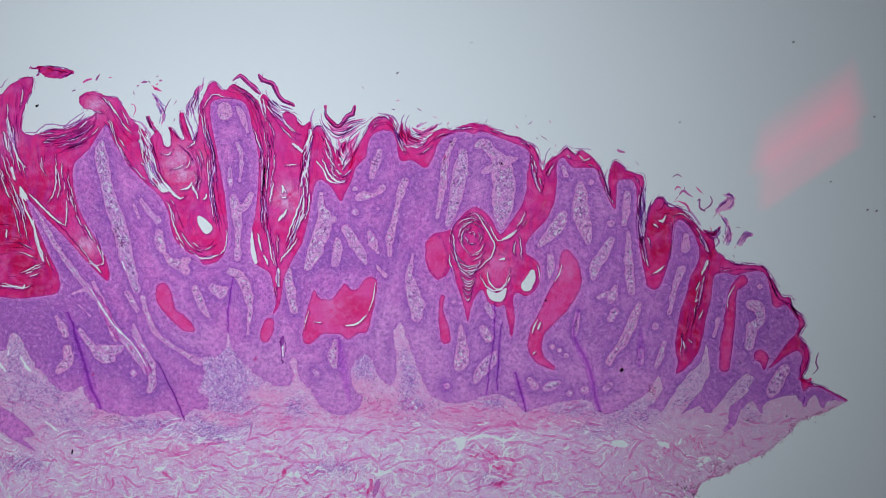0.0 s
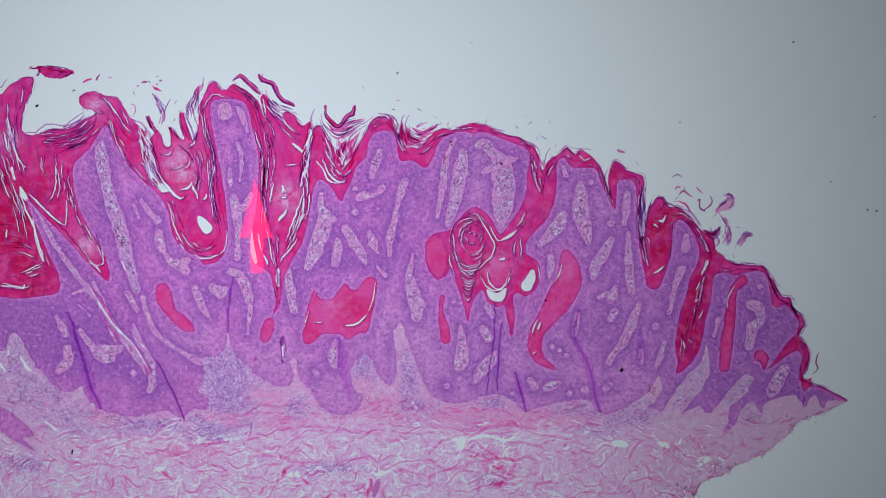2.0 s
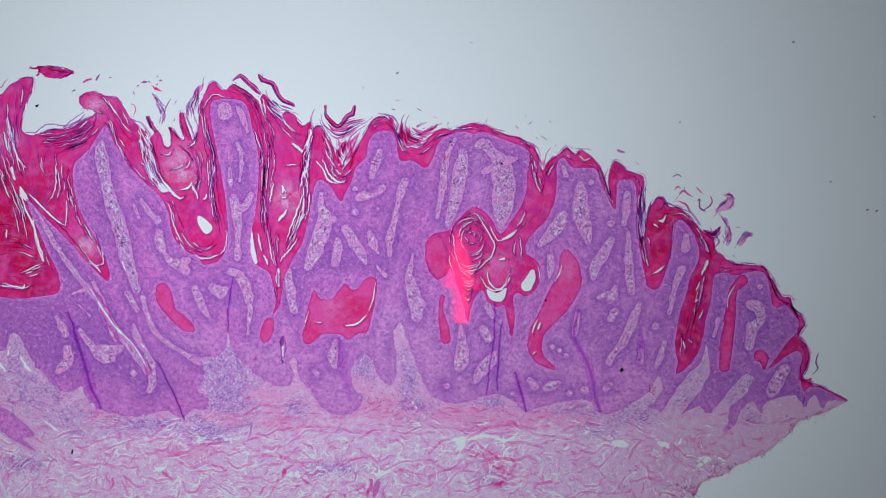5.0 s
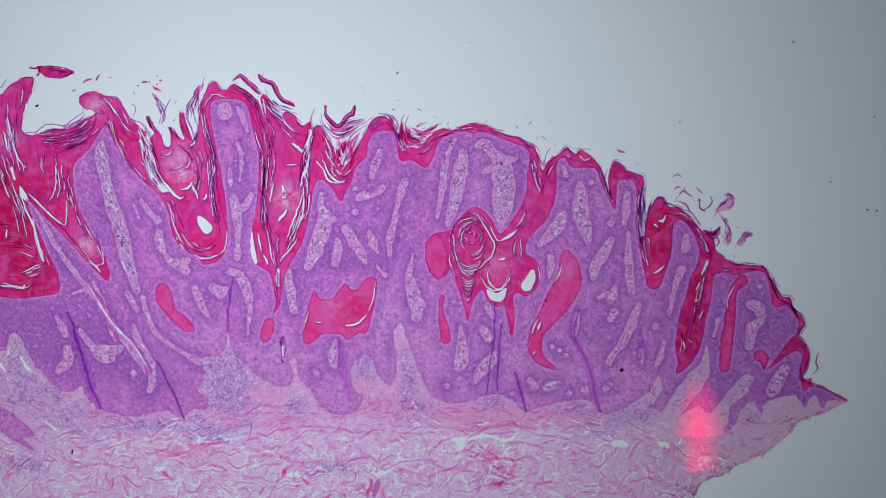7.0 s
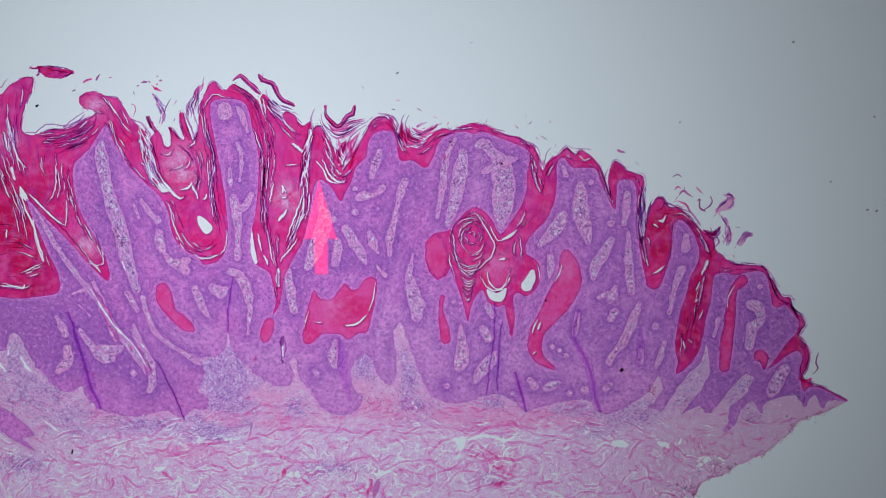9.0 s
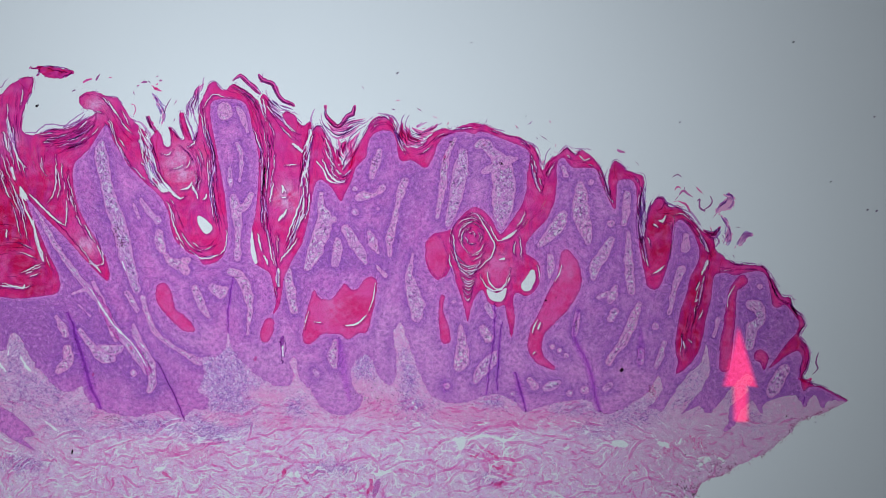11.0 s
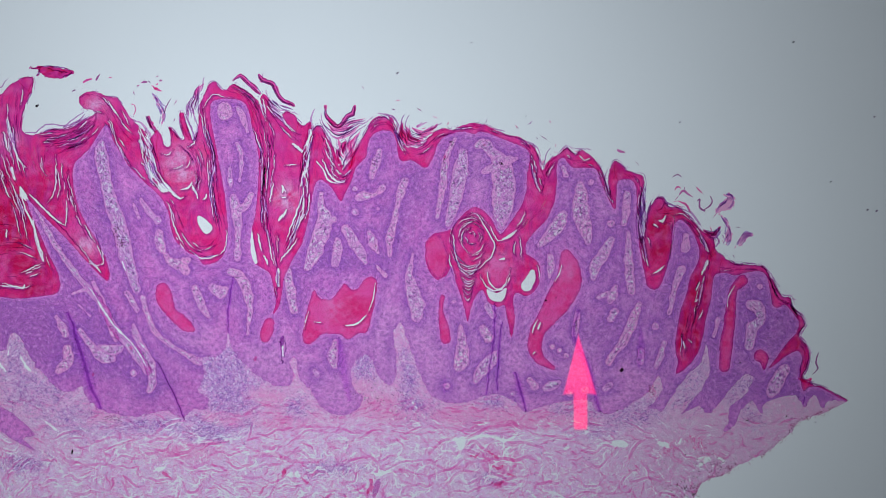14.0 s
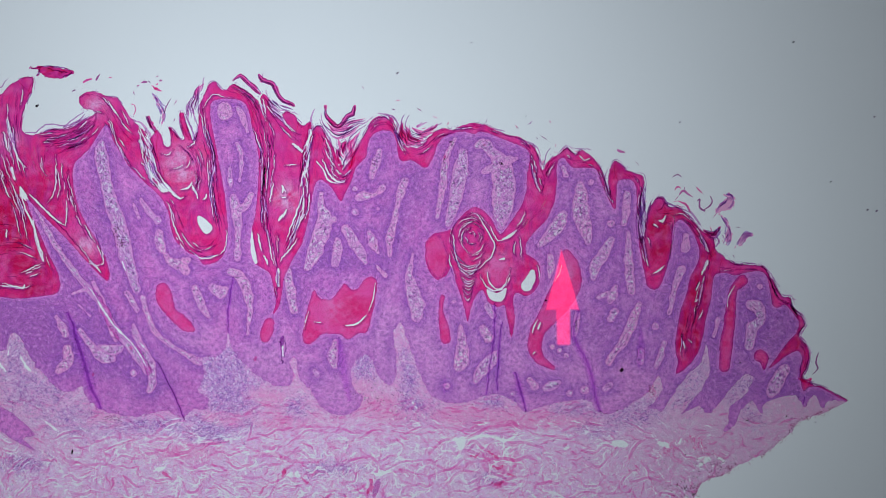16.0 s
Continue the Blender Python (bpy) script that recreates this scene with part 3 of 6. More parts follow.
PAPILLAE += [
    [(842, 260, 3), (857, 255, 9), (868, 268, 8), (884, 285, 14), (890, 310, 20), (891, 345, 20), (888, 375, 15), (886, 402, 6)],
    [(858, 303, 5), (876, 296, 8)], [(890, 286, 9), (914, 280, 4)], [(731, 450, 2), (725, 480, 5), (728, 510, 11), (737, 540, 14), (738, 562, 9)],
    [(996, 296, 3), (1002, 310, 5)], [(1046, 322, 6)], [(1027, 328, 7), (1028, 360, 14), (1030, 390, 14), (1038, 415, 10), (1041, 428, 6)],
]
PAPILLAE += [
    [(998, 378, 6), (986, 400, 13), (970, 420, 9), (956, 434, 4)], [(1081, 424, 5), (1070, 445, 10), (1055, 470, 10), (1050, 490, 6)],
    [(1111, 342, 5), (1108, 370, 8), (1104, 397, 4)], [(1112, 412, 4), (1112, 450, 7), (1115, 490, 8), (1118, 518, 5)], [(1081, 396, 6)],
    [(1090, 508, 4), (1085, 520, 8), (1080, 534, 5)], [(1076, 520, 5), (1060, 526, 4)], [(974, 454, 6), (975, 470, 7), (972, 490, 3)],
    [(1087, 553, 6), (1081, 566, 6)],
]
PAPILLAE += [
    [(1131, 540, 5), (1118, 570, 9), (1105, 600, 8), (1090, 622, 6), (1077, 641, 6)], [(1134, 622, 5), (1134, 640, 6)], [(1160, 578, 6)],
    [(1175, 608, 5), (1168, 634, 6), (1160, 650, 3)], [(815, 578, 4), (817, 605, 9), (818, 632, 13), (815, 646, 11)], [(864, 543, 6), (872, 560, 6)],
    [(853, 582, 6), (866, 598, 8)], [(878, 626, 6), (865, 642, 11), (850, 660, 10), (840, 676, 4)], [(592, 606, 5), (590, 630, 10), (592, 648, 5)],
    [(556, 656, 4), (562, 664, 5)],
]
PAPILLAE += [
    [(938, 674, 6), (946, 684, 7)], [(965, 689, 5), (976, 682, 8), (988, 678, 4)], [(977, 614, 5)], [(990, 620, 4)], [(1002, 630, 4)], [(907, 697, 5)],
    [(1035, 690, 8)], [(1072, 688, 6), (1080, 682, 6)], [(1008, 696, 5)], [(1214, 420, 6), (1213, 440, 8)],
    [(1206, 478, 7), (1197, 500, 6), (1190, 530, 5), (1184, 554, 3)], [(1345, 507, 6)],
    [(1328, 540, 9), (1344, 546, 10), (1346, 566, 8), (1332, 580, 11), (1325, 612, 8)], [(1271, 566, 5), (1264, 594, 3)],
]
PAPILLAE += [
    [(1390, 652, 8), (1376, 675, 13), (1364, 694, 9)], [(100, 562, 4), (110, 578, 6), (116, 592, 6)], [(118, 618, 8), (120, 640, 9), (104, 656, 7)],
    [(142, 585, 4), (158, 608, 6), (180, 630, 10), (196, 634, 9)], [(176, 615, 5), (200, 620, 9), (214, 616, 6)],
    [(236, 576, 4), (242, 596, 6), (256, 622, 7), (266, 650, 9), (270, 672, 8), (264, 692, 5)],
    [(165, 500, 3), (178, 530, 5), (192, 565, 6), (205, 600, 5)],
]
PAPILLAE += [
    [(508, 480, 6), (514, 512, 8), (520, 548, 7)], [(1023, 556, 4), (1016, 592, 4)], [(790, 684, 5)], [(803, 534, 3)],
    [(62, 366, 2.5), (80, 402, 4), (110, 452, 5), (140, 492, 5), (172, 530, 6), (204, 582, 7), (238, 622, 8), (262, 658, 7)],
    [(150, 512, 3), (130, 520, 3)], [(140, 540, 2), (160, 560, 2)], [(236, 660, 6)], [(225, 520, 5), (243, 548, 4)],
]
CYSTS = {  # balls and tongues of horn inside the epidermis
    "lobed": [(288, 512, 11), (291, 528, 15), (302, 552, 9), (318, 566, 11), (330, 577, 10), (342, 584, 3)],
    "drop": [(477, 572, 9), (472, 588, 11), (469, 600, 7)],
    "hook": [(1002, 452, 10), (1007, 474, 18), (1006, 500, 23), (990, 530, 23), (970, 560, 17), (952, 585, 13), (946, 614, 12), (954, 634, 9), (968, 645, 6), (979, 651, 4)],
    "tongue": [(1313, 497, 10), (1298, 514, 7), (1293, 550, 9), (1290, 580, 10), (1285, 612, 11), (1282, 650, 9)],
}
CYSTS |= {
    "bean": [(783, 526, 4), (780, 552, 4), (785, 576, 8), (789, 600, 9)],
    "round": [(769, 434, 16), (773, 455, 19), (776, 478, 13)],
    "disc": [(884, 468, 18), (884, 490, 18)],
    "bead": [(1345, 630, 11), (1351, 634, 9), (1352, 652, 2)],
}
BLOCKY_CYST = [(556, 513), (565, 527), (585, 530), (599, 516), (610, 502), (622, 513), (634, 510), (645, 495), (658, 490), (667, 500), (664, 530),
               (658, 560), (650, 588), (634, 590), (616, 601), (600, 592), (570, 592), (556, 605), (542, 609), (535, 596), (540, 566), (548, 535)]
BARE = []  # clear gaps in the horn
BARE += [
    [(650, 222, 2), (634, 244, 4), (624, 266, 4), (614, 284, 3)], [(596, 246, 1.5), (602, 264, 2.5), (606, 282, 1.5)],
    [(584, 240, 0.6), (592, 262, 1.4), (596, 284, 0.7)], [(353, 386, 4), (358, 394, 8), (366, 404, 10)], [(282, 330, 4), (290, 332, 9), (298, 334, 5)],
    [(270, 312, 4), (262, 296, 3), (268, 280, 2)], [(300, 336, 3), (318, 352, 2)], [(942, 482, 5), (940, 492, 8), (932, 506, 10)],
    [(865, 514, 4), (872, 524, 7), (884, 526, 8), (894, 513, 3)],
]
BARE += [
    [(445, 408, 1.5), (446, 436, 4.5), (452, 464, 4)], [(492, 478, 3), (491, 496, 3.5), (493, 506, 2)], [(36, 332, 2), (42, 346, 5), (48, 354, 3)],
    [(12, 212, 1.5), (18, 236, 4), (24, 256, 2.5), (32, 280, 1.5), (44, 296, 1)], [(20, 298, 3), (26, 318, 2)], [(499, 328, 1), (501, 334, 2.4), (500, 341, 1.6)], [(503, 336, 1.4), (506, 340, 0.8)],
    [(493, 391, 1.4), (496, 386, 2.6), (500, 380, 1.4)], [(501, 384, 1.6), (505, 376, 2.2), (507, 371, 0.9)], [(548, 230, 2), (544, 262, 1.5), (536, 280, 1), (545, 290, 2.4), (538, 306, 2), (532, 330, 1)],
]
BARE += [
    [(560, 286, 1), (572, 300, 1.4), (580, 318, 1.8), (594, 324, 1.2), (610, 322, 1.2)], [(600, 292, 1.4), (616, 284, 2.5), (606, 300, 1)],
    [(520, 258, 1), (534, 268, 2.4)], [(0, 534, 2), (6, 540, 4)], [(890, 424, 1.5), (902, 418, 3), (914, 408, 1)], [(1252, 462, 2.5), (1246, 474, 1.6)],
    [(340, 328, 1), (346, 338, 1.6), (350, 352, 1)], [(608, 576, 0.6), (622, 576, 1.6), (636, 570, 1.8), (648, 558, 0.8)],
    [(652, 552, 0.6), (660, 530, 1.2), (664, 502, 0.6)],
]
BARE += [
    [(538, 582, 0.5), (541, 568, 0.9), (546, 552, 0.5)], [(556, 570, 0.5), (568, 571, 0.9)], [(982, 498, 0.6), (990, 484, 1.4), (994, 470, 0.6)],
    [(942, 590, 0.6), (946, 576, 1.8), (952, 566, 0.6)], [(952, 582, 2), (956, 572, 1.4)], [(943, 627, 0.8), (946, 624, 1.4)],
    [(1288, 548, 0.5), (1288, 528, 1.2), (1300, 506, 0.6)], [(862, 482, 0.6), (866, 500, 1.2), (880, 512, 1.4), (896, 504, 1.2), (904, 486, 0.6)],
    [(884, 460, 1), (892, 458, 2.4)], [(312, 420, 0.6), (330, 448, 1.4), (348, 460, 0.8)],
]
BARE += [
    [(348, 462, 0.6), (362, 456, 1.4), (384, 452, 1)], [(1207, 603, 0.8), (1211, 611, 1.5), (1213, 618, 0.8)], [(1217, 600, 0.6), (1224, 606, 1.1)],
    [(164, 420, 0.6), (178, 448, 1.2), (183, 466, 1), (172, 470, 0.5)], [(152, 466, 0.6), (164, 468, 1.2), (178, 482, 0.8)],
    [(58, 372, 0.8), (60, 400, 1.6), (66, 430, 3), (76, 462, 1.6)], [(0, 506, 1), (24, 508, 2), (40, 510, 2), (44, 504, 0.8)],
    [(52, 344, 0.8), (70, 362, 1.6), (96, 388, 1.2), (116, 400, 0.7)],
]
BARE += [
    [(116, 396, 0.6), (119, 372, 1), (116, 350, 0.6)], [(84, 358, 0.5), (94, 346, 1), (99, 318, 0.6)],
    [(442, 156, 0.8), (456, 170, 2), (464, 196, 1.4), (470, 214, 0.7)], [(476, 180, 0.8), (486, 200, 1.8), (502, 216, 1), (518, 234, 0.6)],
    [(377, 312, 0.8), (380, 280, 1.4), (374, 252, 1), (366, 230, 0.6)], [(262, 264, 2), (272, 286, 3), (276, 306, 2)],
    [(246, 226, 1), (256, 246, 1.6), (266, 262, 2.4)], [(462, 320, 0.8), (464, 280, 1.4), (456, 250, 0.8)],
]
BARE += [
    [(478, 350, 0.7), (480, 320, 1.2), (484, 300, 0.7)], [(538, 352, 1), (536, 376, 1.4), (526, 400, 1.6), (512, 424, 0.8)],
    [(548, 340, 0.7), (545, 372, 1), (538, 392, 0.6)], [(482, 430, 0.6), (486, 460, 1.4), (490, 472, 0.8)],
    [(1232, 402, 0.6), (1246, 426, 1.4), (1254, 446, 0.8)], [(1138, 380, 0.8), (1137, 410, 1.4), (1142, 450, 1.2), (1147, 470, 0.6)],
    [(1152, 486, 0.6), (1164, 480, 1.4), (1172, 474, 0.8)], [(1166, 390, 1), (1172, 392, 2.6), (1178, 382, 1)], [(1158, 398, 2), (1164, 402, 1.4)],
]
BARE += [
    [(938, 290, 0.6), (945, 312, 1.6), (956, 338, 0.8)], [(700, 238, 0.6), (708, 258, 1.2), (716, 272, 0.6)],
    [(574, 262, 0.8), (582, 280, 1.4), (594, 296, 0.7)], [(800, 230, 0.5), (816, 228, 1), (834, 226, 0.5)],
    [(1026, 276, 0.6), (1034, 284, 1), (1044, 280, 0.6)], [(1240, 510, 0.6), (1238, 530, 1.2), (1246, 490, 0.7)], [(100, 300, 1.2), (98, 330, 0.8)],
    [(320, 336, 1), (334, 332, 2), (340, 322, 1)],
]


def joined(rows):
    return [p for row in rows for p in row]


ragged = rough(9, 21)
fine = rough(4, 22)
body = blob(joined(SURFACE)) + (1.4 * ragged + 1.3 * fine) * (gy[:, None] < 700) + (2.5 * fine + 2.0 * ragged) * ((gx[None] > 1150) & (gy[:, None] > 735))
living = np.minimum(blob(joined(LIVING)) + 0.8 * ragged + 0.5 * fine, FAR)
under = blob(joined(JUNCTION)) + 2.6 * ragged + 1.8 * fine
stray = blob([(-60, 690), (0, 720), (26, 735), (61, 769), (40, 776), (61, 797), (20, 776), (0, 762), (-60, 730)])
under = np.minimum(under, -stray)
papilla_fields = []
papilla_edge = 0.9 * fine + 2.6 * rough(13, 23) + 0.6 * ragged
for p in PAPILLAE:
    f = tube(p, grow=0.8) + papilla_edge
    spot = np.nonzero(f > 0)
    for m in papilla_fields:
        if (m[spot] > 0).any():
            np.maximum(m, f, out=m)
            break
    else:
        papilla_fields.append(f)
all_papillae = papilla_fields[0].copy()
for f in papilla_fields:
    np.maximum(all_papillae, f, out=all_papillae)
cyst_fields = {key: tube(p) + 0.9 * ragged + 0.9 * fine for key, p in CYSTS.items()}
cyst_fields["blocky"] = blob(BLOCKY_CYST) + 1.0 * ragged + 1.0 * fine
all_cysts = np.max(list(cyst_fields.values()), 0)
bare = np.full((NY, NX), -FAR, np.float32)
for p in BARE:
    tube(p, bare)
bare += 0.8 * fine

# horn: everything over the living skin, in layers that run along its edges
horn = np.minimum(np.minimum(body, -living), -all_cysts - 0.2)
horn_depth = depth_inside(np.maximum(horn, all_cysts))
WAVER = np.random.RandomState(6).normal(0, 0.45, (160, 2))


def tapered(line, radius):
    p = np.asarray(line)
    t = np.linspace(0, 1, len(p))
    p = p + WAVER[:len(p)] * 0.9
    return np.column_stack((p, radius * (0.25 + 0.75 * np.sin(np.pi * np.clip(t, 0.02, 0.98)))))


rng = np.random.RandomState(77)
slits = np.full((NY, NX), -FAR, np.float32)
dark_lines, pale_lines, broad_lines = [], [], []
WOBBLE = np.stack((1.5 * rough(15, 71) + 0.6 * rough(6, 73), 1.5 * rough(15, 72) + 0.6 * rough(6, 74)), -1)


def wavering(p):
    """Bends a line a little, so that its neighbours bend with it."""
    i, j = np.clip((p[:, 0] - GX0).astype(int), 0, NX - 1), np.clip((p[:, 1] - GY0).astype(int), 0, NY - 1)
    return p + WOBBLE[j, i]


def beside(line, radius, away, wide):
    """A dark thread along one side of a clear slit."""
    p = np.asarray(line, float)
    d = np.gradient(p, axis=0)
    d /= np.maximum(np.hypot(d[:, 0], d[:, 1]), 1e-6)[:, None]
    t = tapered(p + np.stack((-d[:, 1], d[:, 0]), 1) * (radius + 0.5 * wide) * away, wide)
    return np.column_stack((t, np.full(len(t), 2.95)))


def spaced(pts, count):
    p = spline(pts, step=1.0)
    along = np.concatenate(([0], np.cumsum(np.hypot(*np.diff(p, axis=0).T))))
    u = np.linspace(0, along[-1], count)
    return np.column_stack((np.interp(u, along, p[:, 0]), np.interp(u, along, p[:, 1])))


def layers(guides, clear, dark, wide=0.95, span=(0.12, 0.4), pale=0):
    """Layers of horn that run between guide lines: some part and leave clear slits, some show as dark or pale threads."""
    fan = [spaced(g, 60) for g in guides]
    for k in range(clear + dark + pale):
        at = rng.uniform(0, len(fan) - 1)
        i = min(int(at), len(fan) - 2)
        size = max(6, int(60 * rng.uniform(*span)))
        start = rng.randint(0, 61 - size)
        line = wavering((fan[i] * (1 - at + i) + fan[i + 1] * (at - i))[start:start + size])
        if k < clear:
            r = wide * rng.uniform(0.75, 1.25)
            tube(tapered(line, r), slits)
            dark_lines.append(beside(line, r, rng.choice((-1, 1)), rng.uniform(0.6, 1.1)))
        else:
            t = tapered(line, rng.uniform(0.35, 1.0))
            (dark_lines if k < clear + dark else pale_lines).append(np.column_stack((t, np.full(len(t), 2.9))))
            if k % 3 == 0:
                # every third line also gets a broad ribbon that paints in streaky shading
                t = tapered(line, rng.uniform(1.2, 3.0))
                broad_lines.append(np.column_stack((t, np.full(len(t), 2.6))))


def slit(pts, wide=1.2, away=1, thread=1.1):
    """One clear slit with a dark thread beside it."""
    line = spaced(pts, 24) + 0.35 * WAVER[:24]
    tube(tapered(line, wide), slits)
    if thread:
        dark_lines.append(beside(line, wide, away, thread))


for size in (7, 11, 15, 19, 23, 27, 31, 35, 39):  # rings of the whorl
    for start in rng.uniform(0, 6.28, 3):
        u = np.linspace(start, start + rng.uniform(0.5, 1.9), 12)
        r = size + rng.normal(0, 1) + np.cumsum(rng.normal(0, 0.5, 12))
        ring = np.column_stack((834 + r * np.cos(u), 416 + r * (1.1 * np.sin(u) + 0.35 * np.maximum(np.sin(u), 0) ** 2) + size * 0.12))
        tube(tapered(ring, rng.uniform(0.6, 0.95)), slits)
        dark_lines.append(np.column_stack((tapered(ring + (1.5, 1.2), rng.uniform(0.6, 1.5)), np.full(12, 2.9))))
for size in range(36, 102, 6):  # hanging bows below the whorl
    for _ in range(2):
        c, wide = rng.uniform(-0.3, 0.3), 34 - 0.27 * size
        u = np.linspace(c - rng.uniform(0.5, 1.2), c + rng.uniform(0.5, 1.2), 12)
        bow = np.column_stack((831 - 0.04 * size + wide * np.sin(u), 440 + size * 0.95 - 30 * (1 - np.cos(u)) + np.cumsum(rng.normal(0, 0.35, 12))))
        if rng.rand() < 0.7:
            tube(tapered(bow, rng.uniform(0.7, 1.0)), slits)
        dark_lines.append(np.column_stack((tapered(bow + (0.8, 1.6), rng.uniform(0.5, 1.2)), np.full(12, 2.9))))

# the wide plug at the border of the view
layers([[(0, 175), (6, 210), (12, 245), (18, 285), (34, 330)], [(16, 165), (20, 210), (24, 250), (34, 290), (46, 325)], [(42, 150), (36, 190), (34, 225), (42, 265), (50, 300)]], 9, 26)
layers([[(-30, 250), (-10, 300), (6, 340), (24, 375), (34, 420)], [(6, 230), (16, 290), (34, 335), (48, 380), (62, 440)]], 12, 16)
layers([[(-50, 400), (0, 395), (30, 400), (48, 420)], [(-50, 470), (0, 465), (40, 460), (74, 470)]], 3, 14, 0.8, pale=10)
layers([[(-60, 488), (0, 490), (40, 484), (78, 468)], [(-60, 508), (0, 504), (40, 508), (72, 496)], [(-60, 522), (0, 520), (50, 518), (96, 508)]], 7, 12, 0.9, (0.1, 0.25))
slit([(14, 205), (16, 225), (22, 245), (25, 262), (32, 280), (46, 298)], 2.2, -1)
slit([(6, 232), (10, 250), (14, 268)], 1.8)
slit([(8, 328), (12, 342), (20, 352)], 1.3)
slit([(12, 406), (11, 414), (12, 422)], 1.4, 1, 0)
slit([(34, 335), (40, 358), (47, 375), (56, 392), (62, 410), (68, 430), (75, 448), (78, 466)], 2.0)
slit([(28, 340), (38, 366), (42, 395), (50, 425), (54, 440)], 0.9)
slit([(80, 446), (84, 462), (92, 478)], 0.8)
slit([(78, 466), (62, 471), (46, 480), (34, 484)], 1.1)
slit([(0, 500), (22, 506), (44, 510), (56, 503)], 1.4)
# the slanting plug and the dark layers that hang over it
layers([[(62, 236), (84, 229), (110, 230), (134, 220), (150, 206), (162, 200)], [(70, 244), (100, 242), (132, 232), (154, 216), (168, 203)], [(78, 258), (104, 254), (136, 244), (158, 230), (174, 210)],
        [(92, 278), (108, 270), (138, 260), (160, 248), (178, 226)]], 18, 56, 0.85, (0.12, 0.45))
layers([[(98, 276), (97, 305), (98, 330), (92, 346), (82, 358)], [(110, 284), (111, 320), (114, 350), (120, 372)], [(124, 284), (122, 312), (128, 345), (138, 375)]], 8, 24)
layers([[(56, 350), (84, 378), (112, 408), (142, 442), (172, 478)], [(64, 354), (92, 384), (120, 412), (150, 446), (180, 484)]], 2, 10, 0.8)
layers([[(130, 345), (142, 385), (160, 415), (178, 445), (188, 485)], [(124, 345), (134, 385), (150, 415), (168, 445), (178, 480)]], 3, 8, 0.8)
layers([[(50, 255), (60, 290), (76, 315), (96, 330)], [(90, 262), (80, 290), (90, 305), (96, 300)]], 2, 6, 0.8, pale=10)
slit([(99, 272), (98, 300), (99, 326), (94, 345), (84, 357)], 1.2)
slit([(55, 346), (75, 366), (96, 386), (116, 400)], 1.3, -1)
slit([(116, 399), (118, 380), (118, 364)], 1.3)
slit([(148, 396), (157, 411), (163, 424)], 1.2)
slit([(165, 402), (174, 420), (180, 440), (183, 460), (178, 468)], 1.5)
slit([(158, 462), (168, 470), (177, 480)], 1.9)
slit([(121, 300), (120, 318), (127, 340), (134, 366)], 0.9)
# the curled peak and the shredded channel beside it
layers([[(148, 172), (170, 166), (188, 174), (206, 194), (226, 218), (248, 236)], [(156, 190), (178, 184), (194, 206), (206, 240), (224, 274), (250, 304)], [(176, 210), (190, 224), (200, 250), (216, 278), (240, 306), (266, 330)]], 11, 34)
layers([[(232, 214), (244, 240), (250, 280), (262, 310), (282, 338)], [(246, 224), (258, 252), (266, 285), (276, 312), (294, 336)], [(258, 232), (272, 262), (282, 292), (292, 318), (318, 350)]], 26, 36, 1.25, (0.12, 0.35))
slit([(178, 170), (194, 186), (208, 206)], 1.2)
slit([(212, 262), (218, 280), (224, 290)], 1.2)
slit([(214, 194), (224, 212), (230, 226)], 1.0)
slit([(250, 286), (260, 302), (268, 322), (274, 330)], 2.0)
# the cup-shaped plug
layers([[(348, 205), (356, 235), (364, 270), (366, 310), (370, 350), (378, 390), (386, 430)], [(356, 180), (362, 225), (372, 262), (376, 310), (378, 350), (386, 390), (396, 432)],
        [(364, 172), (370, 230), (382, 275), (388, 320), (392, 360), (400, 400), (402, 430)]], 12, 38, 0.9)
layers([[(284, 346), (298, 372), (308, 406), (328, 438), (354, 458)], [(296, 342), (314, 372), (328, 402), (346, 428), (372, 446)]], 5, 16)
layers([[(318, 430), (345, 452), (372, 456), (394, 440)], [(340, 420), (356, 432), (372, 430), (382, 412)]], 2, 12, 0.8)
# the crowded dark threads here also paint in a purple shadow
layers([[(312, 258), (328, 270), (340, 290), (346, 318), (342, 345)], [(338, 246), (350, 262), (360, 288), (364, 318), (360, 345)]], 4, 34, 0.8, (0.15, 0.45))
slit([(366, 240), (374, 262), (380, 290), (376, 312), (372, 334), (378, 362), (387, 386)], 1.5)
slit([(400, 402), (401, 426), (396, 444), (384, 454)], 1.2, -1)
slit([(298, 362), (304, 386), (312, 410), (328, 438)], 1.4, -1)
slit([(340, 450), (356, 457), (372, 457), (386, 451)], 1.3, -1)
slit([(298, 336), (308, 346), (320, 352), (328, 346)], 1.4)
slit([(338, 216), (344, 238), (343, 254), (330, 262)], 1.6)
slit([(338, 326), (343, 337), (350, 346)], 1.3, 1, 0)
slit([(358, 354), (364, 350), (366, 342)], 1.3, 1, 0)
slit([(300, 300), (318, 296), (330, 288)], 0.8, 1, 0)
slit([(326, 300), (334, 292), (338, 280)], 0.9, 1, 0)
slit([(356, 200), (362, 186), (372, 172), (382, 167), (396, 172), (412, 173)], 1.0)
slit([(284, 272), (298, 274), (306, 264)], 0.8, 1, 0)
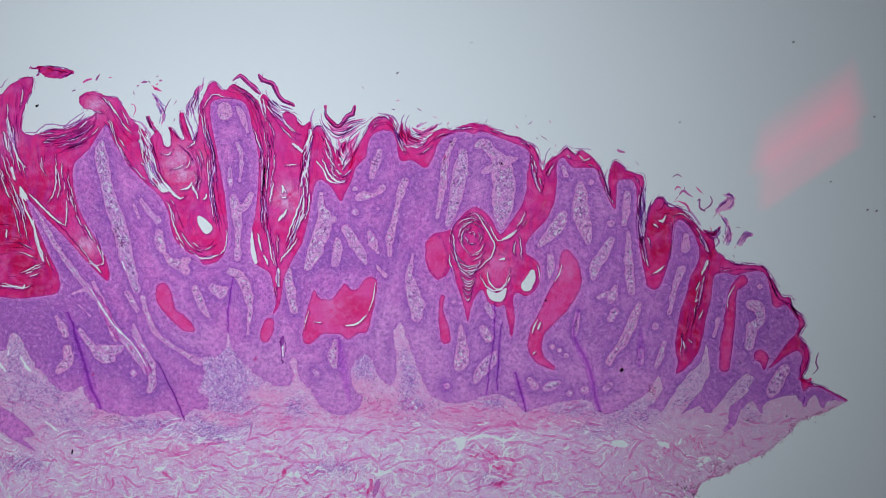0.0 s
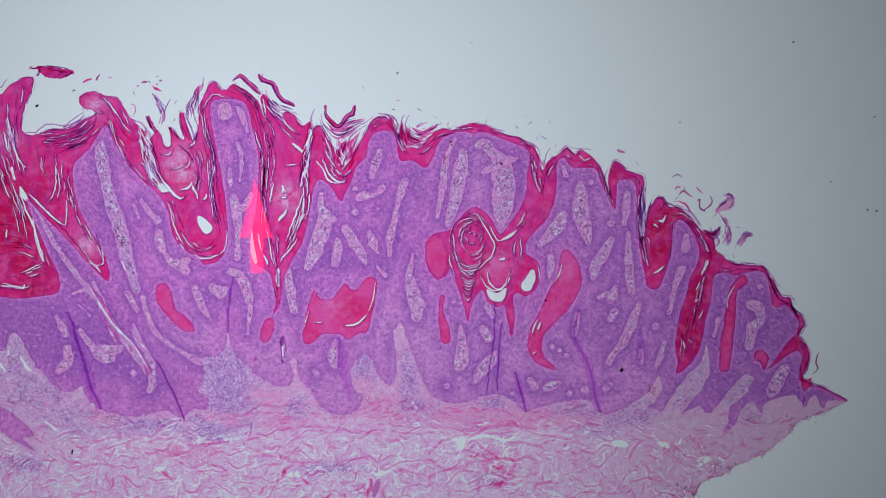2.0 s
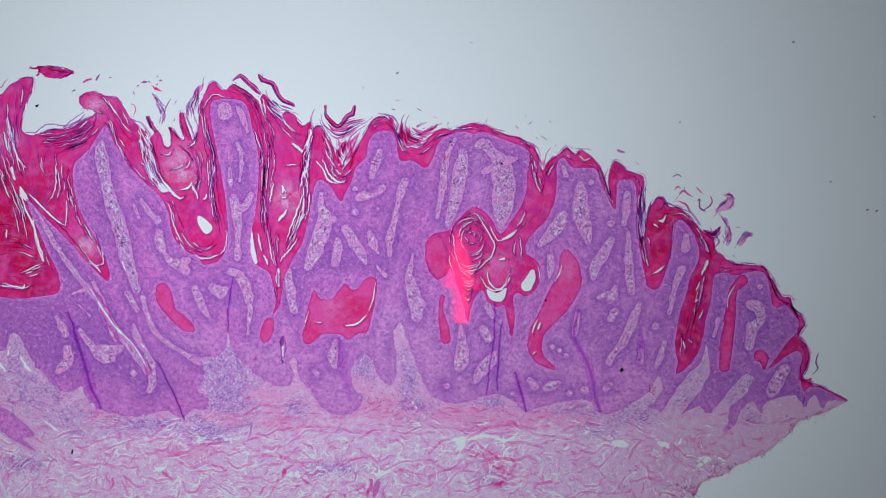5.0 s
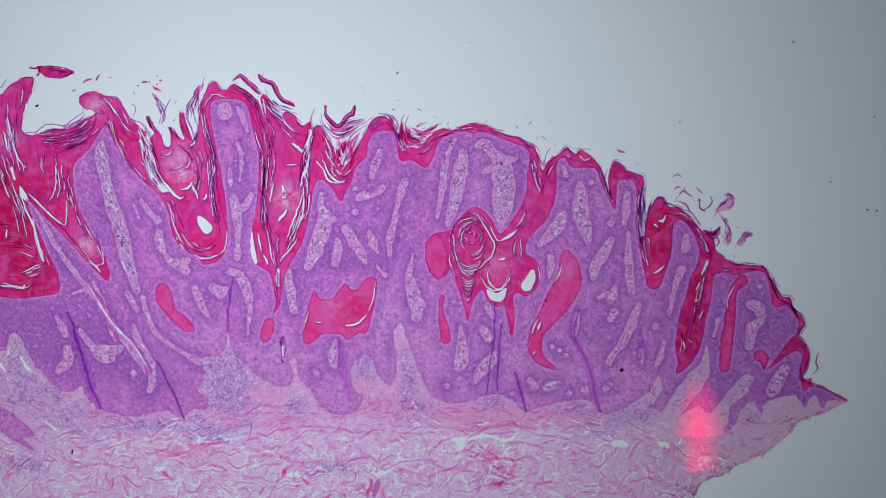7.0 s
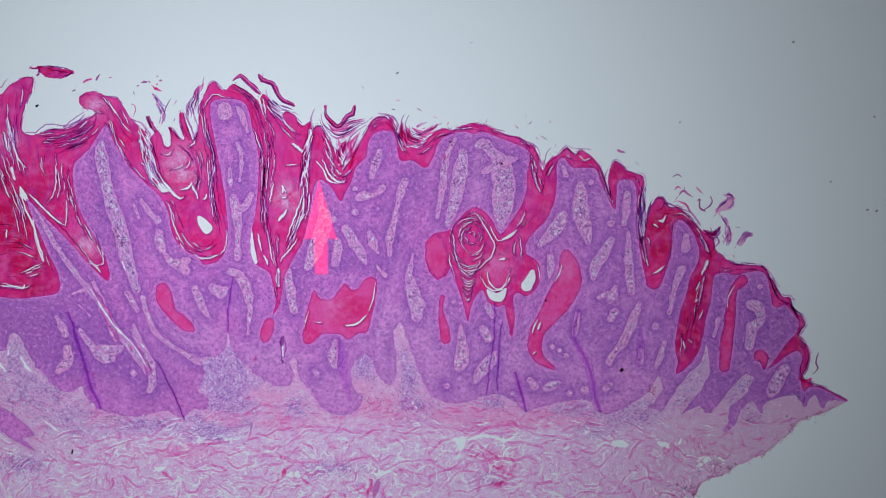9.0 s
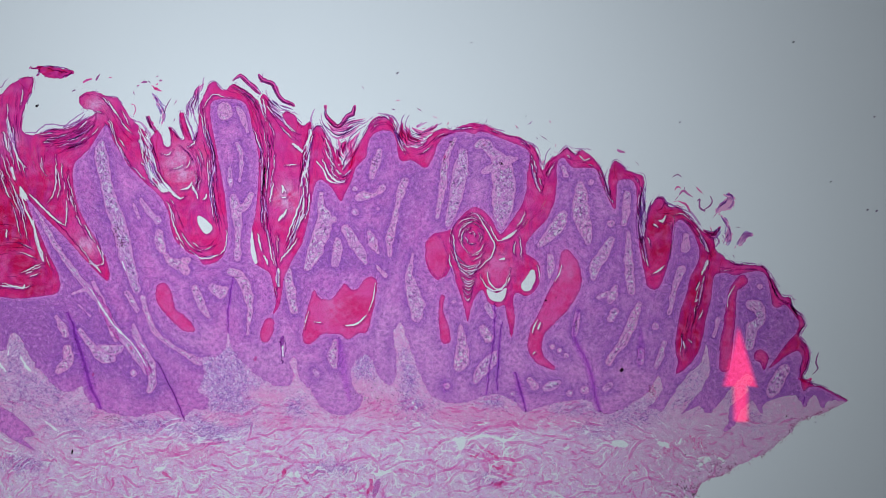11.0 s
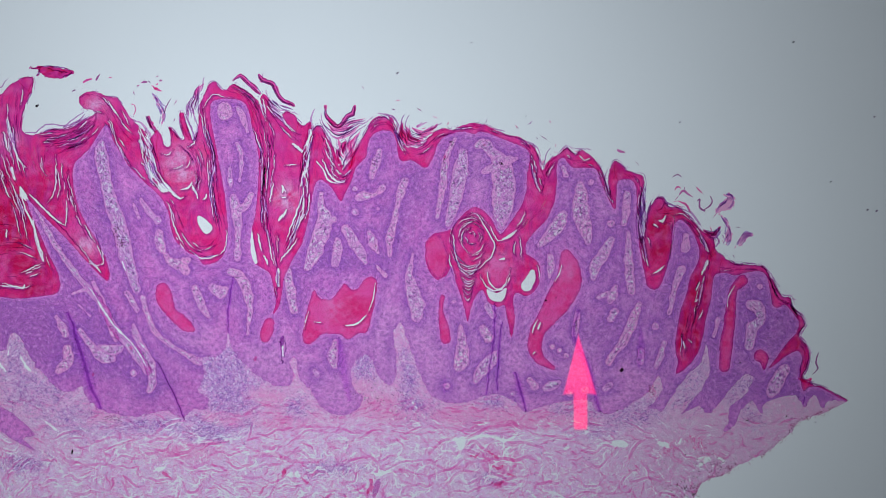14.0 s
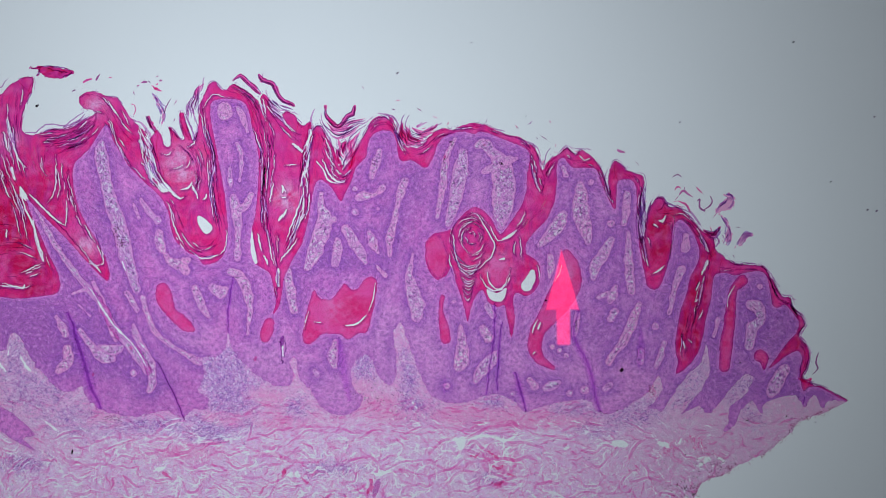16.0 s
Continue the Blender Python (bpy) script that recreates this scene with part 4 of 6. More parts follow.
# the tall plug
layers([[(402, 160), (428, 172), (442, 196), (452, 226), (460, 262), (460, 320), (458, 380), (455, 400)], [(408, 153), (436, 168), (452, 188), (464, 222), (472, 262), (470, 320), (468, 380), (474, 430)],
        [(430, 158), (456, 180), (472, 206), (486, 240), (486, 280), (482, 320), (476, 380), (484, 440), (490, 474)]], 16, 88, 0.9, (0.08, 0.3), 20)
layers([[(456, 182), (474, 196), (488, 216), (506, 236), (524, 256)], [(472, 178), (490, 200), (508, 216), (526, 232), (542, 238)]], 6, 16)
layers([[(552, 232), (544, 262), (536, 290), (532, 330), (526, 368), (514, 408), (502, 438), (492, 464)], [(562, 230), (552, 258), (550, 290), (546, 330), (546, 370), (532, 400), (518, 430), (502, 452)]], 18, 34, 1.0, (0.08, 0.25))
layers([[(478, 400), (486, 430), (488, 456), (488, 520), (486, 548)], [(496, 410), (494, 440), (492, 466), (494, 520), (490, 548)]], 3, 12, 0.8)
slit([(447, 224), (456, 250), (463, 268), (461, 288), (461, 302)], 1.2)
slit([(464, 172), (468, 190), (471, 212)], 1.3)
slit([(476, 178), (484, 194), (496, 204), (504, 216), (516, 230)], 1.8)
slit([(484, 320), (480, 342), (477, 362)], 1.5)
slit([(517, 254), (526, 261), (535, 267)], 2.4)
slit([(556, 212), (550, 236), (541, 258), (533, 272)], 2.0)
slit([(549, 268), (543, 292), (537, 312), (532, 330)], 2.6, -1)
slit([(536, 318), (535, 346), (524, 378), (513, 408), (506, 428)], 1.8, -1)
slit([(547, 346), (545, 370), (534, 390)], 1.5)
slit([(528, 420), (514, 440), (500, 456), (493, 468)], 1.4)
slit([(470, 400), (476, 424), (479, 448), (486, 472)], 1.4)
slit([(456, 412), (459, 430), (464, 446)], 1.6)
slit([(502, 293), (516, 292), (528, 292)], 0.9, 1, 0)
slit([(496, 348), (502, 350), (508, 348)], 0.9, 1, 0)
slit([(466, 452), (472, 462), (474, 470)], 1.6, 1, 0)
# the narrow plug under the shredded hollow
layers([[(562, 232), (570, 268), (578, 300), (592, 322), (606, 326), (622, 312)], [(574, 240), (582, 266), (590, 288), (600, 306), (612, 306), (626, 290)]], 7, 22)
slit([(572, 240), (580, 256), (586, 272), (590, 284)], 1.3)
slit([(570, 280), (577, 298), (586, 314), (598, 322), (612, 321)], 1.7)
slit([(606, 312), (614, 308), (622, 300)], 1.2)
# thin horn along the rounded tops
layers([[(650, 226), (664, 210), (682, 208), (698, 220), (706, 245), (718, 268)], [(654, 240), (666, 226), (684, 222), (696, 232), (703, 254), (716, 276)]], 5, 22, 0.8)
layers([[(716, 262), (736, 266), (754, 258), (772, 240), (800, 232)], [(720, 270), (740, 274), (760, 264), (780, 244), (806, 236)]], 2, 12, 0.8)
layers([[(800, 228), (840, 222), (880, 234), (920, 246), (942, 266)], [(800, 233), (840, 230), (880, 240), (920, 254), (938, 272)]], 3, 26, 0.75, (0.05, 0.2))
slit([(700, 226), (706, 244), (714, 262), (720, 270)], 1.3)
slit([(672, 204), (682, 206), (692, 214)], 1.0)
slit([(800, 229), (812, 228), (828, 228)], 0.9)
# the oblique plug, the notch and the pocket
layers([[(936, 266), (938, 292), (943, 318), (954, 342)], [(948, 270), (952, 292), (958, 314), (962, 330)]], 6, 22)
layers([[(984, 282), (974, 300), (966, 322), (958, 345)], [(972, 284), (966, 300), (962, 315), (960, 330)]], 2, 16)
layers([[(976, 350), (960, 380), (936, 410), (916, 430)], [(944, 340), (936, 366), (922, 392), (906, 412)]], 2, 6, 0.8, pale=6)
layers([[(1052, 296), (1062, 320), (1074, 344), (1086, 364)], [(1062, 294), (1072, 318), (1080, 340), (1088, 358)]], 6, 18, 0.8)
layers([[(1004, 272), (1016, 282), (1034, 282), (1052, 292)], [(1000, 280), (1014, 290), (1036, 290), (1054, 298)]], 2, 8, 0.75)
layers([[(1104, 306), (1124, 312), (1134, 326), (1132, 350)], [(1100, 314), (1120, 316), (1128, 330), (1127, 350)]], 2, 10, 0.75)
layers([[(1128, 335), (1127, 375), (1130, 420), (1138, 458), (1146, 480)], [(1136, 325), (1134, 365), (1137, 410), (1143, 440), (1148, 470)], [(1142, 320), (1140, 355), (1143, 385), (1150, 412)]], 16, 34, 1.0, (0.15, 0.45))
layers([[(1160, 400), (1180, 405), (1188, 430), (1180, 480)], [(1176, 372), (1196, 376), (1192, 420), (1186, 450)]], 2, 14, 0.8, pale=8)
slit([(940, 284), (943, 308), (950, 328), (958, 343)], 1.4)
slit([(930, 372), (922, 392), (912, 404)], 1.0, 1, 0)
slit([(1068, 328), (1076, 344), (1082, 356)], 1.2)
slit([(1128, 376), (1128, 398), (1131, 424)], 1.9)
slit([(1136, 352), (1135, 380), (1139, 405)], 1.3, -1)
slit([(1137, 425), (1142, 448), (1146, 472)], 1.2)
slit([(1155, 485), (1166, 479), (1176, 470)], 1.5, 1, 0)
slit([(1190, 382), (1206, 378), (1224, 392)], 0.9)
# the crimson plug and the sloping border
layers([[(1198, 382), (1216, 394), (1236, 426), (1248, 456), (1236, 500), (1220, 540), (1206, 590), (1204, 636)], [(1214, 384), (1240, 412), (1260, 444), (1256, 480), (1246, 520), (1238, 570), (1224, 620)]], 9, 60, 0.85, (0.06, 0.22))
layers([[(1262, 470), (1290, 474), (1320, 474), (1350, 478)], [(1264, 480), (1290, 480), (1320, 478), (1348, 482)]], 1, 12, 0.75)
layers([[(1414, 600), (1424, 616), (1430, 632), (1424, 655), (1420, 670)], [(1408, 612), (1420, 624), (1424, 640), (1419, 655), (1416, 668)]], 0, 16, 0.75)
layers([[(1352, 478), (1366, 505), (1376, 530), (1396, 536), (1412, 566)], [(1360, 490), (1370, 515), (1384, 535), (1404, 548), (1420, 572)]], 1, 34, 0.75)
slit([(1254, 462), (1247, 474), (1241, 488)], 2.0, 1)
slit([(1238, 498), (1234, 508), (1231, 516)], 1.2)
slit([(1236, 414), (1245, 430), (1253, 449)], 1.2)
slit([(1230, 534), (1236, 530)], 1.2, 1, 0)
slit([(1244, 548), (1239, 560), (1235, 568)], 1.0)
# white lines round the whorl and the disc
slit([(826, 386), (840, 378), (852, 392), (862, 408), (874, 430), (872, 450), (858, 466), (844, 478), (835, 486)], 1.4, -1)
slit([(800, 408), (803, 430), (806, 452), (814, 474), (822, 484)], 1.3)
slit([(864, 396), (872, 412), (881, 426), (893, 424)], 1.2)
slit([(796, 448), (795, 462), (800, 476), (806, 492)], 1.2)
slit([(849, 484), (856, 502), (870, 513), (886, 513), (897, 496), (903, 474)], 1.4)
slit([(912, 426), (909, 440), (911, 452)], 1.0)
slit([(918, 416), (922, 440), (922, 460)], 1.0)
slit([(950, 468), (954, 482), (955, 498)], 1.0)
horn = np.minimum(horn, -np.maximum(bare, slits))
layer = np.clip(0.45 + 1.5 * rough(9, 47, 0.8, 2.6), 0, 1) * np.clip(0.6 + 1.3 * rough(34, 48), 0, 1)
gap = np.maximum(bare, slits)
# dark slit edges, heavier at the lower right: shading painted into the horn
slit_shade = np.roll(np.roll(gap, 2, 0), 2, 1)
edge = np.clip(np.maximum(1.0 + slit_shade * 0.55, 0.6 * (1 + gap * 0.8)), 0, 1)
deep_spots = ((10, 420, 80), (40, 400, 40), (60, 500, 40), (1225, 560, 45), (1170, 440, 40), (1215, 600, 40), (630, 540, 30), (1260, 440, 30), (30, 350, 50), (1165, 395, 36), (1240, 500, 36), (1420, 590, 30), (1385, 622, 26), (1290, 560, 24), (1350, 632, 14), (1210, 378, 26), (1090, 300, 16))
deep = sum(np.exp(-((gx[None] - x) ** 2 + (gy[:, None] - y) ** 2) / r**2) for x, y, r in deep_spots)
deep = np.clip(deep * (0.8 + 0.8 * rough(24, 49)), 0, 1)
rim = np.clip(1 - horn_depth / 4.0, 0, 1) + 0.8 * np.clip(1 - horn_depth / 7.0, 0, 1) * np.clip((gx[None] - 900) / 300, 0, 1)
glassy_spots = ((325, 292, 30), (505, 350, 22), (590, 545, 18), (880, 470, 20), (20, 250, 16), (155, 430, 20), (1000, 480, 18), (170, 190, 16))
glassy = sum(np.exp(-((gx[None] - x) ** 2 + (gy[:, None] - y) ** 2) / r**2) for x, y, r in glassy_spots)
glassy = np.clip(glassy * (0.9 + 1.2 * rough(9, 45)), 0, 1)
HORN_LOOK = (("layer", layer), ("edge", edge), ("deep", deep), ("rim", rim), ("glassy", glassy))

PLUGS = {
    "wide": [(-80, 300), (10, 400), (60, 500)], "slanting": [(70, 260), (120, 380), (180, 480)], "curled": [(150, 175), (175, 200), (220, 240), (262, 310)],
    "cupped": [(310, 280), (330, 350), (370, 440)], "tall": [(470, 200), (490, 330), (485, 470)], "peaked": [(372, 160), (410, 160), (440, 190)],
    "narrow": [(565, 260), (600, 320)], "shallow": [(650, 240), (690, 215), (735, 275), (790, 235)], "capping": [(840, 225), (935, 260)],
    "oblique": [(960, 310), (955, 370), (920, 410)], "whorled": [(835, 420), (830, 530)], "folded": [(880, 480), (935, 490)],
}
PLUGS |= {
    "notched": [(1000, 280), (1050, 285), (1083, 340)], "pocketed": [(1110, 310), (1138, 360), (1160, 480)],
    "crimson": [(1210, 380), (1255, 440), (1225, 560), (1205, 640)], "sloping": [(1300, 475), (1370, 510), (1410, 570), (1390, 620)],
    "thin": [(1425, 625), (1425, 680), (1480, 700)],
}
plug_lines = {key: line_distance(p) for key, p in PLUGS.items()}
ordered = np.sort(np.stack(list(plug_lines.values())), 0)[:2]

under_film = np.minimum(np.minimum(body, living), -all_cysts)
dermis_field = np.minimum(under_film, under)
epidermis_field = np.minimum(np.minimum(under_film, -under), -all_papillae)

# clear slits and vessels in the living part
SPLITS = []
SPLITS += [
    [(150, 502, 0.8), (166, 520, 1.6), (180, 545, 2.2), (205, 580, 2.4), (232, 606, 2), (250, 632, 2.2), (262, 656, 1.2)], [(246, 606, 1), (254, 614, 2)],
    [(212, 452, 1), (219, 470, 2.2), (223, 480, 1.2)], [(14, 628, 2), (18, 614, 1.4)], [(36, 630, 1.6), (46, 648, 4), (55, 657, 1.6)],
    [(0, 646, 4), (10, 658, 2)], [(74, 742, 1.2), (88, 752, 3), (104, 764, 2)], [(880, 385, 1.2), (884, 410, 1)],
]
SPLITS += [
    [(780, 774, 1), (800, 776, 3), (816, 784, 8), (814, 798, 5), (808, 812, 1)],
    [(818, 778, 5), (845, 773, 4), (866, 772, 3), (890, 779, 4), (906, 776, 3), (926, 758, 1.2)], [(846, 752, 2), (862, 749, 2.5), (880, 744, 1)],
    [(892, 790, 2), (890, 776, 3)], [(1088, 785, 6), (1098, 785, 8), (1108, 787, 5)], [(1166, 784, 4), (1182, 788, 6)], [(1206, 776, 3), (1202, 784, 3)],
    [(1236, 814, 4), (1252, 812, 6), (1240, 822, 4)], [(1272, 812, 4), (1282, 816, 3)],
]
SPLITS += [
    [(272, 834, 2), (284, 830, 5), (292, 826, 2)], [(340, 766, 1), (352, 774, 2)], [(560, 827, 2), (570, 827, 2.2)], [(212, 878, 3), (232, 880, 2)],
    [(520, 842, 4), (526, 836, 3)], [(474, 802, 4), (482, 800, 3)], [(655, 836, 1), (672, 840, 5), (690, 834, 3.4), (702, 842, 1)],
    [(672, 838, 2.4), (668, 816, 1.5), (655, 800, 0.8)], [(644, 866, 1), (634, 884, 2.2)], [(440, 803, 1), (462, 801, 2), (480, 801, 5), (492, 808, 2)],
    [(424, 788, 1), (434, 798, 1.6)],
]
SPLITS += [
    [(504, 846, 2), (515, 840, 5.5), (530, 842, 3)], [(880, 846, 3), (866, 840, 2), (870, 825, 2), (884, 817, 1)],
    [(906, 788, 1), (893, 800, 2), (890, 812, 1.6)], [(300, 834, 1), (318, 822, 1.4)], [(1000, 795, 2.6), (1005, 793, 2)],
    [(934, 868, 1), (948, 880, 2.6)], [(360, 824, 0.8), (372, 832, 1.6), (384, 846, 0.8)], [(492, 866, 1), (486, 878, 1.8)],
    [(186, 799, 1), (194, 800, 1.4)], [(210, 793, 1.2), (222, 794, 2)], [(262, 798, 1.2), (274, 799, 1.8)],
]
SPLITS += [
    [(688, 736, 1), (697, 743, 2.2)], [(713, 711, 1), (721, 718, 1.8)], [(744, 728, 1), (752, 740, 2)], [(726, 751, 1), (742, 748, 1.6)], [(700, 728, 1), (706, 722, 1.6)], [(730, 712, 0.9), (737, 722, 1.5)],
    [(134, 822, 1.2), (144, 822, 1.6)], [(150, 838, 1), (156, 842, 1.6)], [(142, 758, 1), (152, 764, 1.4)], [(500, 606, 1), (501, 630, 2.4)],
    [(886, 292, 1), (888, 298, 1.6)], [(892, 338, 1), (890, 352, 1.6)],
]
splits = np.full((NY, NX), -FAR, np.float32)
for p in SPLITS:
    tube(p, splits)
splits += 2.0 * fine - 0.7


def waves(period, seed, tilt):
    """Wavy fibres side by side: 0 in the clefts between them, 1 along their middles."""
    bend = 16 * grain(46, seed) + 12 * grain(17, seed + 1) + 5.0 * grain(7.5, seed + 2) + 1.6 * grain(4, seed + 3)
    return np.abs(((gy[:, None] + tilt * gx[None] + bend) / period) % 1.0 - 0.5) * 2


choose = rough(19, 221)
fibres = np.where(choose > 0.12, waves(8.0, 201, 0.06), np.where(choose > -0.14, waves(9.5, 211, -0.3), waves(7.0, 231, 0.45)))
cracks = np.minimum((0.25 - fibres) * 5.0, 3.4 * (rough(15, 222) + 0.08))
cracks = np.maximum(cracks, np.minimum((0.14 - np.abs(choose - 0.12)) * 6 - 0.4, 3.4 * (rough(18, 223) - 0.12)))
fibre_pink = np.clip((fibres - 0.4) / 0.35, 0, 1) * np.clip(0.5 + 1.6 * rough(10, 224), 0, 1)
fibre_pale = np.clip((0.42 - fibres) / 0.25, 0, 1) * np.clip(0.7 + rough(14, 225), 0, 1)
calm = np.clip((gx[None] - 980) / 220, 0, 1) * np.clip(1.3 - (gy[:, None] - 760) / 130, 0, 1)
calm = np.maximum(calm, 0.55 * np.clip((210 - gx[None]) / 120, 0, 1) * np.clip((830 - gy[:, None]) / 50, 0, 1))
fibre_pink, fibre_pale, cracks = fibre_pink * (1 - 0.7 * calm), fibre_pale * (1 - 0.6 * calm), cracks - 0.6 * calm
cracks = np.minimum(cracks, (gy[:, None] - 740) / 30.0)
cracks = np.where(gx[None] > 1180, cracks - 0.5, cracks) - 0.55

# the way the collagen runs: level near the epidermis, in swirls further down
swirl = np.clip((gy[:, None] - 745) / 50, 0.25, 1)
flow = swirl * (2.4 * rough(34, 241) + 2.6 * rough(12, 242)) + 0.5 * rough(70, 243)


def along_collagen(x, y, length, drift, step=2.5):
    line = []
    for _ in range(max(4, int(length / step))):
        i, j = int((x - GX0) / H), int((y - GY0) / H)
        if not (0 <= i < NX and 0 <= j < NY) or dermis_field[j, i] < 0.8:
            break
        line.append((x, y))
        turn = flow[j, i] + drift
        x, y = x + step * math.cos(turn), y + step * math.sin(turn)
    return line


clefts = np.full((NY, NX), -FAR, np.float32)
patchy = rough(24, 244)
for _ in range(11000):
    x, y = rng.uniform(-60, 1280), rng.uniform(742, 905)
    i, j = int(x - GX0), int(y - GY0)
    if dermis_field[j, i] < 1 or rng.rand() < 0.75 * calm[j, i] or rng.rand() > 0.72 + 0.7 * patchy[j, i] or (y < 770 and rng.rand() < 0.6):
        continue
    line = along_collagen(x, y, rng.uniform(8, 16) if rng.rand() < 0.6 else rng.uniform(14, 30), rng.normal(0, 0.45))
    if len(line) > 3:
        tube(tapered(line, rng.choice((0.65, 0.8, 1.4), p=(0.5, 0.46, 0.04))), clefts)
broad_bundles = []
for _ in range(900):  # broad bundles that run with the skin, each with a cleft along its sides
    if len(broad_bundles) >= 105:
        break
    x, y = rng.uniform(-60, 1180), rng.uniform(752, 905)
    turn, line, length = rng.choice((0.0, 3.14)) + rng.normal(0, 0.35), [], rng.uniform(35, 110)
    bend, pace = rng.uniform(0.15, 0.5), rng.uniform(0.05, 0.13)
    lean = turn
    for k in range(int(length / 2.5)):
        i, j = int(x - GX0), int(y - GY0)
        if not (0 <= i < NX and 0 <= j < NY) or dermis_field[j, i] < 3 or clefts[j, i] > 1.2 or y < 744:
            break
        line.append((x, y))
        way = lean + bend * math.sin(pace * 2.5 * k + lean * 9) + 0.35 * flow[j, i]
        x, y = x + 2.5 * math.cos(way), y + 2.5 * math.sin(way)
    if len(line) < 12 or any(np.hypot(*(np.asarray(line)[::3, None] - np.asarray(o)[None, ::3]).transpose(2, 0, 1)).min() < 7 for o, _ in broad_bundles):
        continue
    wide = rng.uniform(1.7, 3.4)
    broad_bundles.append((line, wide))
    p = np.asarray(line)
    d = np.gradient(p, axis=0)
    d /= np.maximum(np.hypot(d[:, 0], d[:, 1]), 1e-6)[:, None]
    t = np.linspace(0.03, 0.97, len(p))
    for away in (-1, 1):
        q = p + np.stack((-d[:, 1], d[:, 0]), 1) * (wide * np.sin(np.pi * t) ** 0.5 + 0.9)[:, None] * away
        a = rng.randint(0, len(q) // 3)
        tube(tapered(q[a:a + rng.randint(len(q) // 2, len(q))], rng.uniform(0.8, 1.3)), clefts)
cracks = np.maximum(cracks, clefts)

blue_zones = ()
blue_zones += (
    (1238, 655, 16, 34), (1212, 700, 24, 26), (1300, 705, 22, 22), (1318, 680, 16, 20), (1150, 715, 30, 18), (60, 690, 70, 45), (25, 630, 36, 36),
    (1100, 735, 40, 20), (140, 740, 60, 30), (410, 670, 55, 60), (370, 766, 22, 11), (430, 752, 30, 10), (520, 722, 30, 22), (645, 655, 22, 25),
    (725, 680, 14, 40), (735, 725, 38, 22), (872, 712, 26, 16), (1020, 728, 45, 20), (1222, 672, 26, 36), (1315, 690, 24, 24), (1330, 738, 20, 24),
)
blue_zones += (
    (385, 650, 30, 30), (420, 700, 40, 30), (350, 745, 30, 12), (720, 640, 12, 30), (640, 645, 16, 20),
    (1050, 760, 30, 14), (260, 752, 80, 16), (1130, 732, 40, 20), (40, 820, 40, 18), (590, 830, 40, 12), (840, 745, 20, 12), (370, 770, 40, 14),
    (870, 845, 24, 12),
)
blue = sum(np.exp(-((gx[None] - x) / a) ** 2 - ((gy[:, None] - y) / b) ** 2) for x, y, a, b in blue_zones)
blue = np.clip(blue * (0.9 + 0.7 * rough(16, 65)), 0, 1)
right_rim = np.clip(1.2 - body / 8.0, 0, 1) * (gx[None] > 1150) * np.clip(0.5 + 1.2 * rough(14, 66), 0, 1)

dense_and_light_zones = ()
dense_and_light_zones += (
    (875, 650, 16, 60), (512, 505, 18, 45), (392, 520, 30, 32), (110, 480, 22, 60), (80, 620, 60, 45), (160, 600, 50, 60), (690, 620, 10, 40),
    (1070, 590, 60, 45), (1370, 590, 50, 40), (1450, 695, 40, 12), (1080, 470, 20, 60), (180, 380, 26, 60), (740, 330, 20, 60), (690, 420, 30, 60),
    (1300, 690, 60, 40), (1390, 690, 30, 30), (920, 320, 16, 50), (600, 470, 40, 20), (430, 310, 16, 60), (1210, 700, 30, 30), (20, 560, 50, 40),
)
# the zone round x 1330 paints the bluer, dimmer lamplight there into the stain
dense_and_light_zones += (
    (270, 680, 60, 40), (1330, 570, 120, 110), (1240, 520, 70, 90), (570, 430, 40, 50), (50, 580, 60, 60), (200, 640, 50, 40),
)
dense = sum(np.exp(-((gx[None] - x) / a) ** 2 - ((gy[:, None] - y) / b) ** 2) for x, y, a, b in dense_and_light_zones)
dense = np.clip(dense * (0.85 + 0.6 * rough(22, 67)) + 0.25 * rough(40, 68), 0, 1)
rosy_zones = ((454, 699, 20, 14), (484, 706, 20, 13), (404, 747, 18, 9), (495, 738, 10, 14), (370, 740, 14, 8), (500, 750, 60, 10), (640, 680, 16, 12), (668, 712, 30, 12), (830, 735, 70, 14), (1000, 745, 70, 12), (1190, 790, 24, 12), (1230, 780, 16, 10), (180, 740, 30, 16), (880, 752, 60, 8), (890, 820, 30, 30), (320, 800, 60, 14), (700, 735, 40, 12))
upper = sum(np.exp(-((gx[None] - x) / a) ** 2 - ((gy[:, None] - y) / b) ** 2) for x, y, a, b in rosy_zones)
blue = blue * (1 - 0.85 * np.clip(upper, 0, 1))
upper = np.clip(0.5 * np.clip(1 - (gy[:, None] - 735) / 22, 0, 1) + upper * (1.1 + 0.9 * rough(13, 70)), 0, 1)
ashen_zones = ((470, 640, 70, 50), (600, 690, 60, 45), (690, 600, 70, 80), (330, 600, 50, 50), (960, 640, 190, 95), (800, 640, 110, 80), (1110, 560, 90, 110), (1330, 620, 130, 110), (1150, 690, 120, 60), (1060, 360, 90, 80), (850, 300, 60, 60))
ashen = np.clip(sum(np.exp(-((gx[None] - x) / a) ** 2 - ((gy[:, None] - y) / b) ** 2) for x, y, a, b in ashen_zones) * (0.9 + 0.4 * rough(26, 75)), 0, 1)
near_dermis = depth_inside(epidermis_field, 26)
near_papilla = depth_inside(np.minimum(under_film, -all_papillae), 30)
basal = (np.clip(1.0 - near_papilla / 22.0, 0, 1) ** 1.15 + 0.3 * np.clip(1.0 - near_dermis / 16.0, 0, 1) ** 1.4) * np.clip(0.85 + 0.5 * rough(14, 69), 0, 1)
horn_near = np.maximum(-living, all_cysts)
horny = np.clip(1.0 + horn_near / 8.0, 0, 1)
